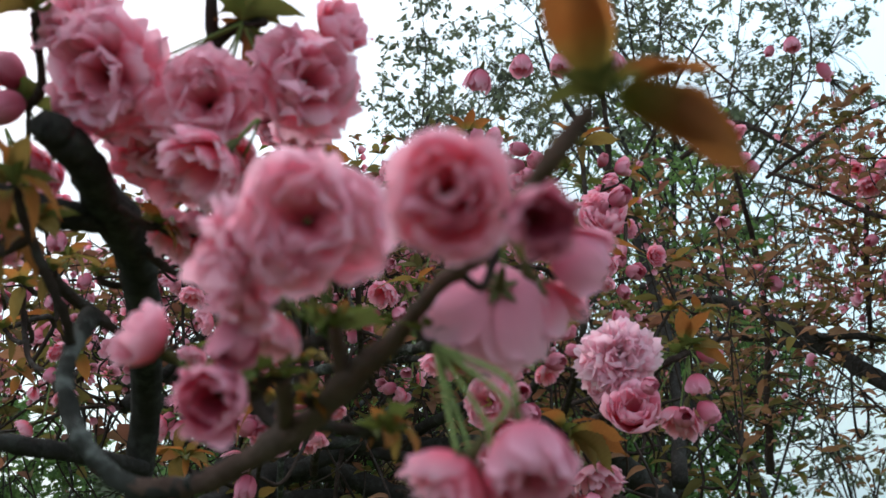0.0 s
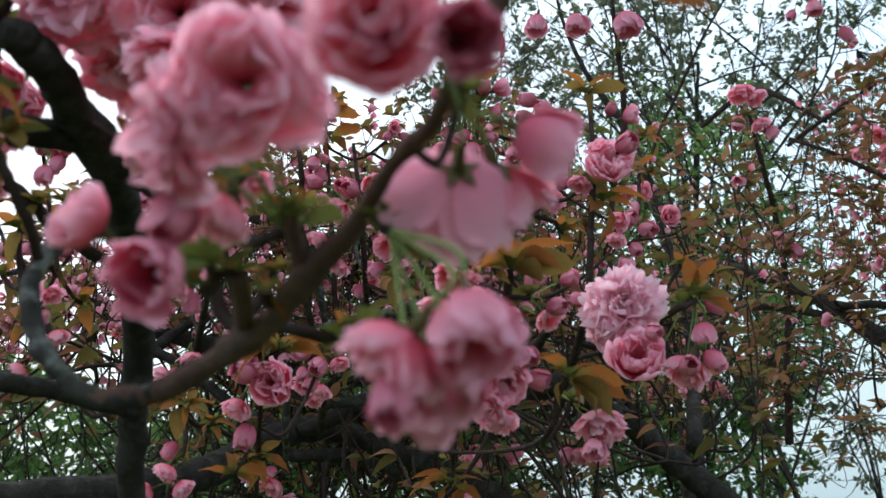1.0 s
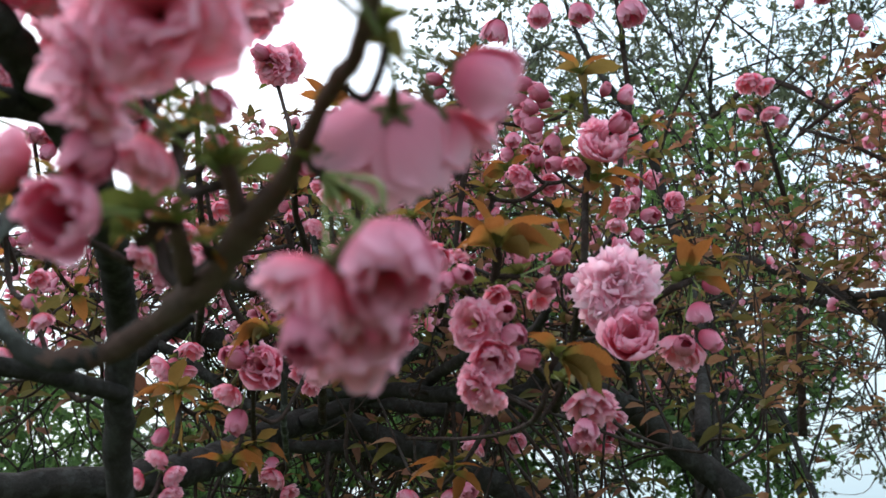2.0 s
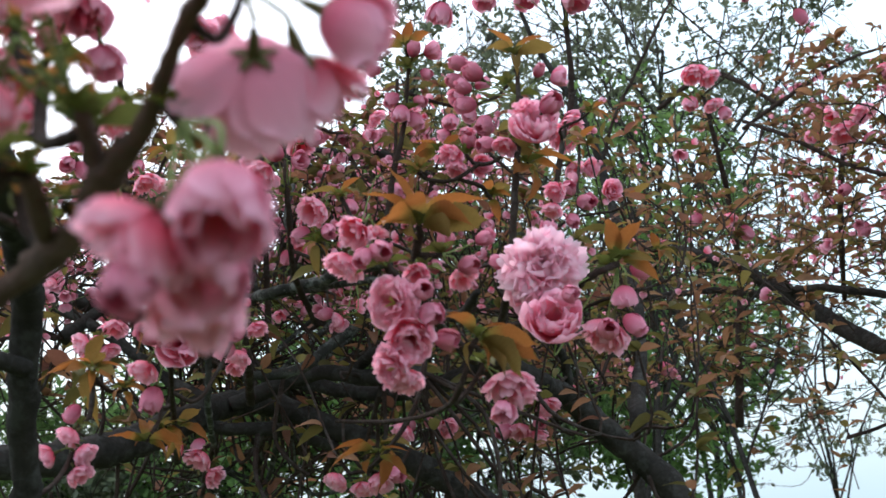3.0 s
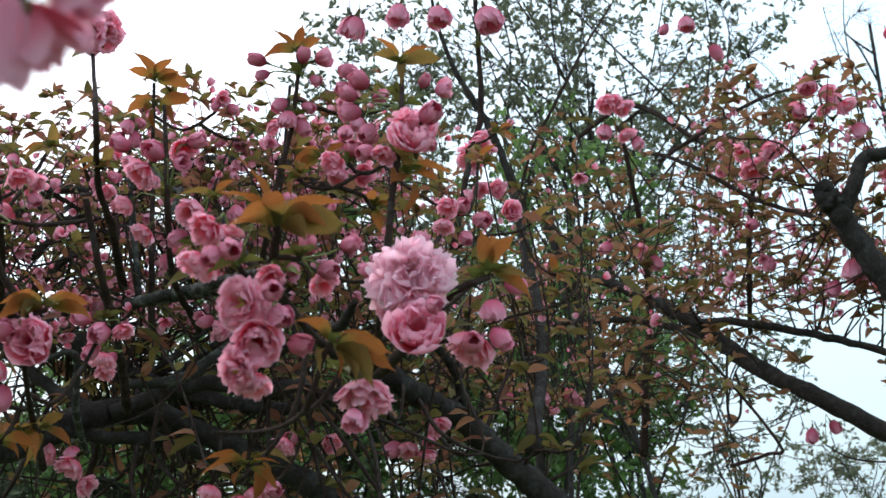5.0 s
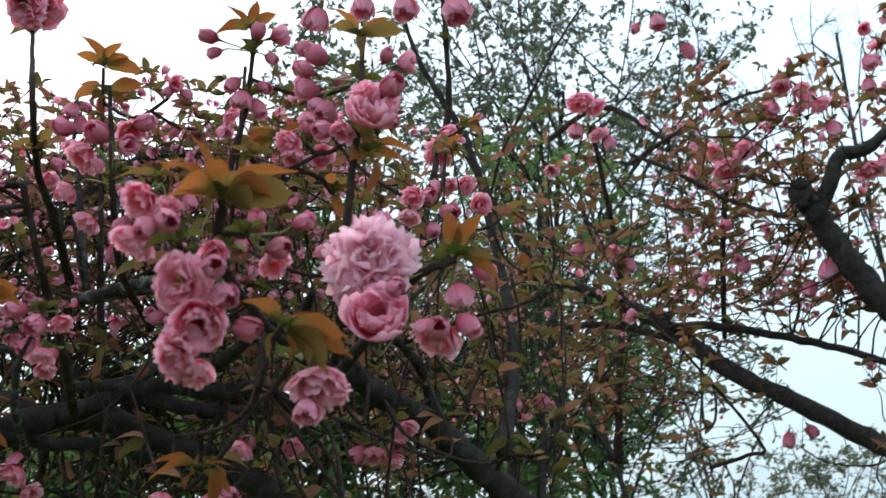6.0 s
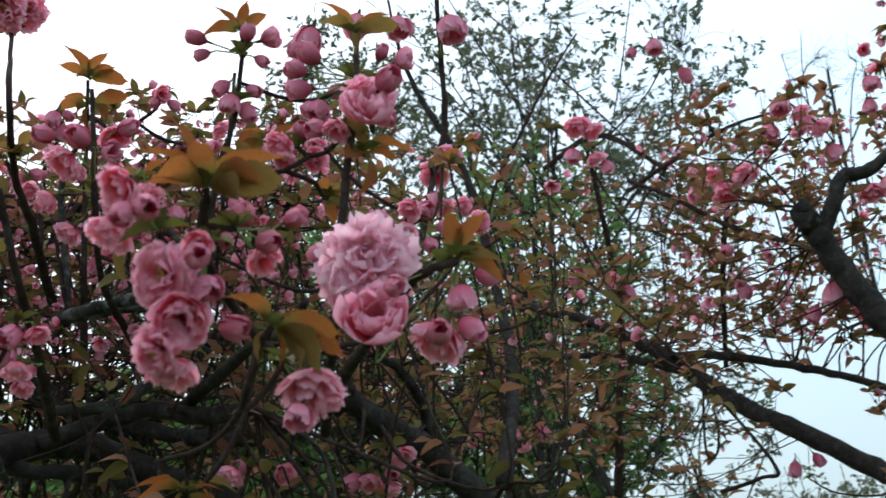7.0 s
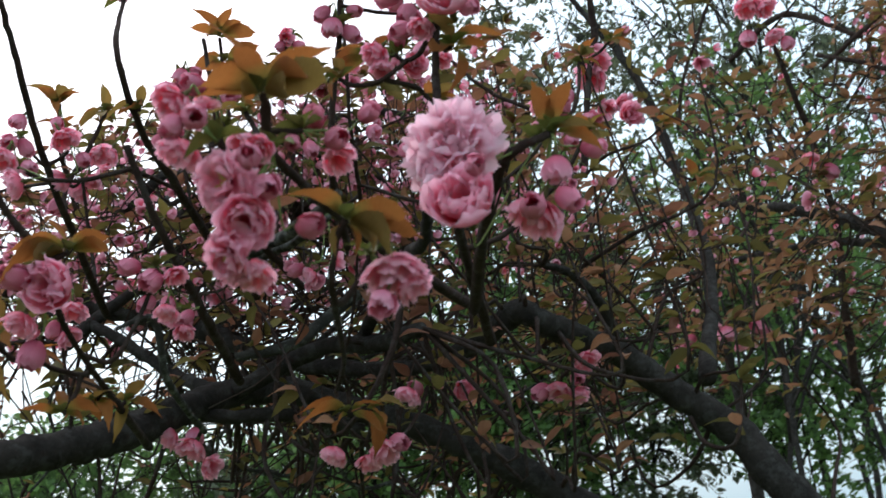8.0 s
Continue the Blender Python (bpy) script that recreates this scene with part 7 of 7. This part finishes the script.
# leafy twigs low beside its limbs
for k in range(22):
    y = rng.uniform(2.45, 3.2)
    ax, up = rng.uniform(0.42, 0.64), rng.uniform(0.14, 0.32)
    if up < 0.25 - 0.55 * (ax - 0.36) and k % 3:
        up += 0.10
    p = np.array((ax * (y - 0.28) + 0.16, y, 1.56 + up * (y - 0.28)))
    base = p + (rng.normal(0, 0.08), rng.normal(0, 0.08), -rng.uniform(0.14, 0.26))
    spray.shoot(base, p, cherry_far, 0.034, 0.036, 0.0016, ("bud", "bud", "bell"), 5, 5, 2, 0.1, 0.25)
# sparse leafy shoots between its two limbs
for k in range(11):
    y = rng.uniform(2.6, 3.1)
    p = np.array((rng.uniform(0.43, 0.60) * (y - 0.28) + 0.16, y, 1.56 + rng.uniform(0.06, 0.17) * (y - 0.28)))
    base = p + (rng.normal(0, 0.06), rng.normal(0, 0.06), -rng.uniform(0.10, 0.20))
    spray.shoot(base, p, cherry_far, 0.032, 0.036, 0.0015, ("bud", "bud", "bell"), 5, 4, 2, 0.1, 0.3)
# small hanging side twigs under its limb
for k in range(50):
    y = rng.uniform(3.0, 4.2)
    x = rng.uniform(0.14, 0.36)
    p = np.array((x * y, y, 1.6 + y * rng.uniform(0.02, 0.24)))
    way = rng.normal(0, 1, 3) * (1, 0.7, 0.6) + (0, 0, 0.2)
    way *= 0.12 / np.linalg.norm(way)
    _, start, girth = nearest(p - way, cherry_far, 0.2, FAR_WOOD)
    run = [p - way, p + rng.normal(0, 0.02, 3), p + way]
    spray.twig([start] + run if np.linalg.norm(start - run[0]) < 0.4 else run, 0.0018, 0.0008)
    for i in (-0.4, 0.3, 1.0):
        spray.leaves(p + way * i, 0.040, int(rng.integers(1, 4)))
# copper rosettes round its limb
for k in range(60):
    y = rng.uniform(2.5, 3.4)
    ax = rng.uniform(0.13, 0.36)
    p = np.array((ax * (y - 0.28) + 0.16, y, 1.56 + (y - 0.28) * rng.uniform(0.12, 0.34)))
    way = rng.normal(0, 1, 3) * (1, 0.7, 0.6) + (0, 0, 0.4)
    way *= 0.11 / np.linalg.norm(way)
    spray.twig([p - way, p + rng.normal(0, 0.015, 3), p + way], 0.0020, 0.0009)
    spray.leaves(p, 0.034, int(rng.integers(0, 3)))
    spray.leaves(p + way, 0.038, int(rng.integers(3, 6)), 0.0)
spray.done(cherry_far)


# ------------------------------------------------------------ green trees behind
def leafy_tree(label, base, crown, radii, seed, clumps, per, leaf_size, material, stems=2, gaps=0.0):
    """A tree in young leaf: a few forking stems, limbs that reach into the crown, and sprays of small leaves with gaps between them."""
    rng = np.random.default_rng(seed)
    tree = tree_of("green_tree", label)
    tree.location = base
    mid, rad = np.array(crown) - np.array(base), np.array(radii)
    wood, radius = [], 0.0045 * mid[2] + 0.006

    def limb_to(start, end, r0, r1, name, sides):
        bend = rng.normal(0, 0.09, 3) * np.linalg.norm(end - start)
        pts = spline([start, start * 0.6 + end * 0.4 + bend + (0, 0, 0.04), start * 0.25 + end * 0.75 + bend * 0.7, end], 5)
        rr = np.linspace(r0, r1, len(pts))
        wood.append((pts, rr))
        if name:
            v, f = tube_shape(pts, rr, sides, 0.04, rng)
            part(name, mesh(name, v, f, BARK), tree)
        return pts

    for k in range(stems):
        foot = np.array((rng.normal(0, 0.08), rng.normal(0, 0.08), -0.15))
        fork = mid + rad * np.array((rng.uniform(-0.45, 0.45), rng.uniform(-0.3, 0.3), rng.uniform(-0.5, 0.1)))
        trunk = limb_to(foot, fork, radius, radius * 0.5, "trunk", 7)
        for i in range(7):
            at = trunk[int(rng.integers(len(trunk) // 2, len(trunk)))]
            way = rng.normal(0, 1, 3)
            way[2] = abs(way[2]) * 0.8 + 0.1
            way /= np.linalg.norm(way)
            limb_to(at, mid + rad * way * rng.uniform(0.6, 0.95), radius * 0.4, 0.005, "limb", 5)
    spots = np.concatenate([w[0] for w in wood])
    twigs, at, along, seen = Heap(), [], [], 0
    while seen < clumps:
        q = rng.uniform(-1, 1, 3)
        far = np.linalg.norm(q)
        p = mid + q * rad
        if far > 0.92 + 0.45 * noise.noise(Vector(p) * 1.1) or noise.noise(Vector(p) * (1.6 / rad.mean() + 0.8)) < gaps:
            continue
        seen += 1
        near = spots[np.linalg.norm(spots - p, axis=1).argmin()]
        bend = rng.normal(0, 0.06, 3)
        line = spline([near, near * 0.5 + p * 0.5 + bend, p], 4)
        v, f = tube_shape(line, np.linspace(0.0036, 0.0014, len(line)), 3)
        twigs.add(v, f, np.zeros((len(v), 2)))
        way = (line[-1] - line[-3]) / (np.linalg.norm(line[-1] - line[-3]) + 1e-6)
        reach = leaf_size * rng.uniform(1.5, 4.0)
        for i in range(int(per * rng.uniform(1.6, 4.4))):         # the spray's leaves sit along its end
            at.append(p - way * reach * rng.random() ** 1.3 + rng.normal(0, leaf_size * 0.22, 3))
            along.append(way)
    tagged(part("branchlet_growth", twigs.made("branchlet_growth", [BARK]), tree), kind="stuff")
    if not per:
        return tree
    at, along = np.array(at), np.array(along)
    n = len(at)
    a = rng.normal(0, 0.75, (n, 3)) + along * 0.7 + (0, 0, -0.35)
    a /= np.linalg.norm(a, axis=1)[:, None]
    b = np.cross(a, rng.normal(0, 1, (n, 3)))
    b /= np.linalg.norm(b, axis=1)[:, None]
    c = np.cross(a, b)
    s = leaf_size * rng.uniform(0.55, 1.2, (n, 1))
    ring = [at, at + a * s * 0.35 + b * s * 0.24 + c * s * 0.06, at + a * s * 0.7 + b * s * 0.18 + c * s * 0.05, at + a * s, at + a * s * 0.7 - b * s * 0.18 + c * s * 0.05, at + a * s * 0.35 - b * s * 0.24 + c * s * 0.06]
    quad = np.stack(ring, 1).reshape(-1, 3)
    faces = [f for i in range(0, 6 * n, 6) for f in ((i, i + 1, i + 2, i + 3), (i, i + 3, i + 4, i + 5))]
    uv = np.tile(np.array([(0.5, 0), (0.9, 0.35), (0.8, 0.7), (0.5, 1), (0.2, 0.7), (0.1, 0.35)], float), (n, 1))
    tagged(part("crown", mesh("crown", quad, faces, material, uv), tree), kind="stuff")
    return tree


leafy_tree("tall tree in small grey-green spring leaf", (1.75, 9.6, 0), (1.85, 9.6, 5.3), (2.05, 1.6, 1.7), 41, 1150, 4, 0.06, GREYLEAF, 4, -0.05)
leafy_tree("distant tree in thin grey-green leaf", (-0.1, 12.4, 0), (-0.1, 12.4, 6.4), (1.1, 0.9, 1.5), 46, 340, 4, 0.08, GREYLEAF, 2, -0.03)
leafy_tree("young tree in fresh green leaf", (1.15, 6.4, 0), (1.15, 6.4, 3.2), (0.8, 0.7, 0.95), 42, 280, 4, 0.052, FRESH, 3, -0.08)
leafy_tree("spreading tree in spring leaf", (1.7, 8.4, 0), (1.65, 8.4, 3.1), (1.05, 0.9, 1.0), 51, 250, 4, 0.05, GREYLEAF, 3, -0.12)
leafy_tree("thicket of thin stems in fresh leaf", (1.3, 7.2, 0), (1.25, 7.2, 2.3), (0.8, 0.7, 1.0), 43, 740, 4, 0.055, FRESH, 3, -0.22)
leafy_tree("thicket of thin stems in spring leaf", (0.6, 7.6, 0), (0.50, 7.6, 2.6), (0.85, 0.8, 1.3), 48, 850, 4, 0.055, GREYLEAF, 3, -0.3)
leafy_tree("thicket in spring leaf", (-0.3, 7.6, 0), (-0.3, 7.6, 2.75), (1.0, 0.8, 1.5), 49, 1150, 4, 0.07, FRESH, 5, -0.35)
leafy_tree("low thicket in spring leaf", (-1.2, 7.8, 0), (-1.3, 7.8, 2.25), (1.0, 0.8, 1.05), 44, 760, 4, 0.07, FRESH, 5, -0.35)
leafy_tree("low thicket in thin spring leaf", (-2.1, 8.2, 0), (-2.1, 8.2, 1.6), (0.95, 0.8, 0.95), 50, 850, 4, 0.07, GREYLEAF, 5, -0.35)
leafy_tree("low shrubs in spring leaf", (-3.7, 8.0, 0), (-3.7, 8.0, 1.95), (1.5, 0.8, 1.15), 53, 1500, 4, 0.07, FRESH, 4, -0.4)
leafy_tree("slender tree in spring leaf", (2.2, 7.4, 0), (2.15, 7.4, 2.35), (0.65, 0.6, 0.75), 52, 170, 4, 0.045, GREYLEAF, 1, -0.15)
leafy_tree("distant tree in spring leaf", (5.2, 12.8, 0), (5.2, 12.8, 2.1), (1.0, 0.9, 0.8), 45, 170, 4, 0.06, GREYLEAF, 2, -0.1)
leafy_tree("bare tree with fine twigs", (7.6, 13.4, 0), (6.15, 13.4, 7.6), (0.8, 0.6, 0.85), 47, 150, 0, 0.09, GREYLEAF, 1)

# wire loop on the second tree's limb
lx, ly, lz = LOOP
loop_pts = spline([(lx, ly, lz + 0.03), (lx - 0.015, ly, lz - 0.05), (lx - 0.022, ly, lz - 0.12), (lx - 0.023, ly + 0.005, lz - 0.195), (lx - 0.010, ly + 0.01, lz - 0.219), (lx + 0.010, ly + 0.01, lz - 0.196), (lx + 0.013, ly, lz - 0.136), (lx + 0.004, ly, lz - 0.09)], 6)
lv, lf = tube_shape(loop_pts, [0.0034] * len(loop_pts), 6)
tagged(new("wire_loop", mesh("wire_loop", lv, lf, BARK)), "thin dark wire loop hanging from a cherry limb", "wire")
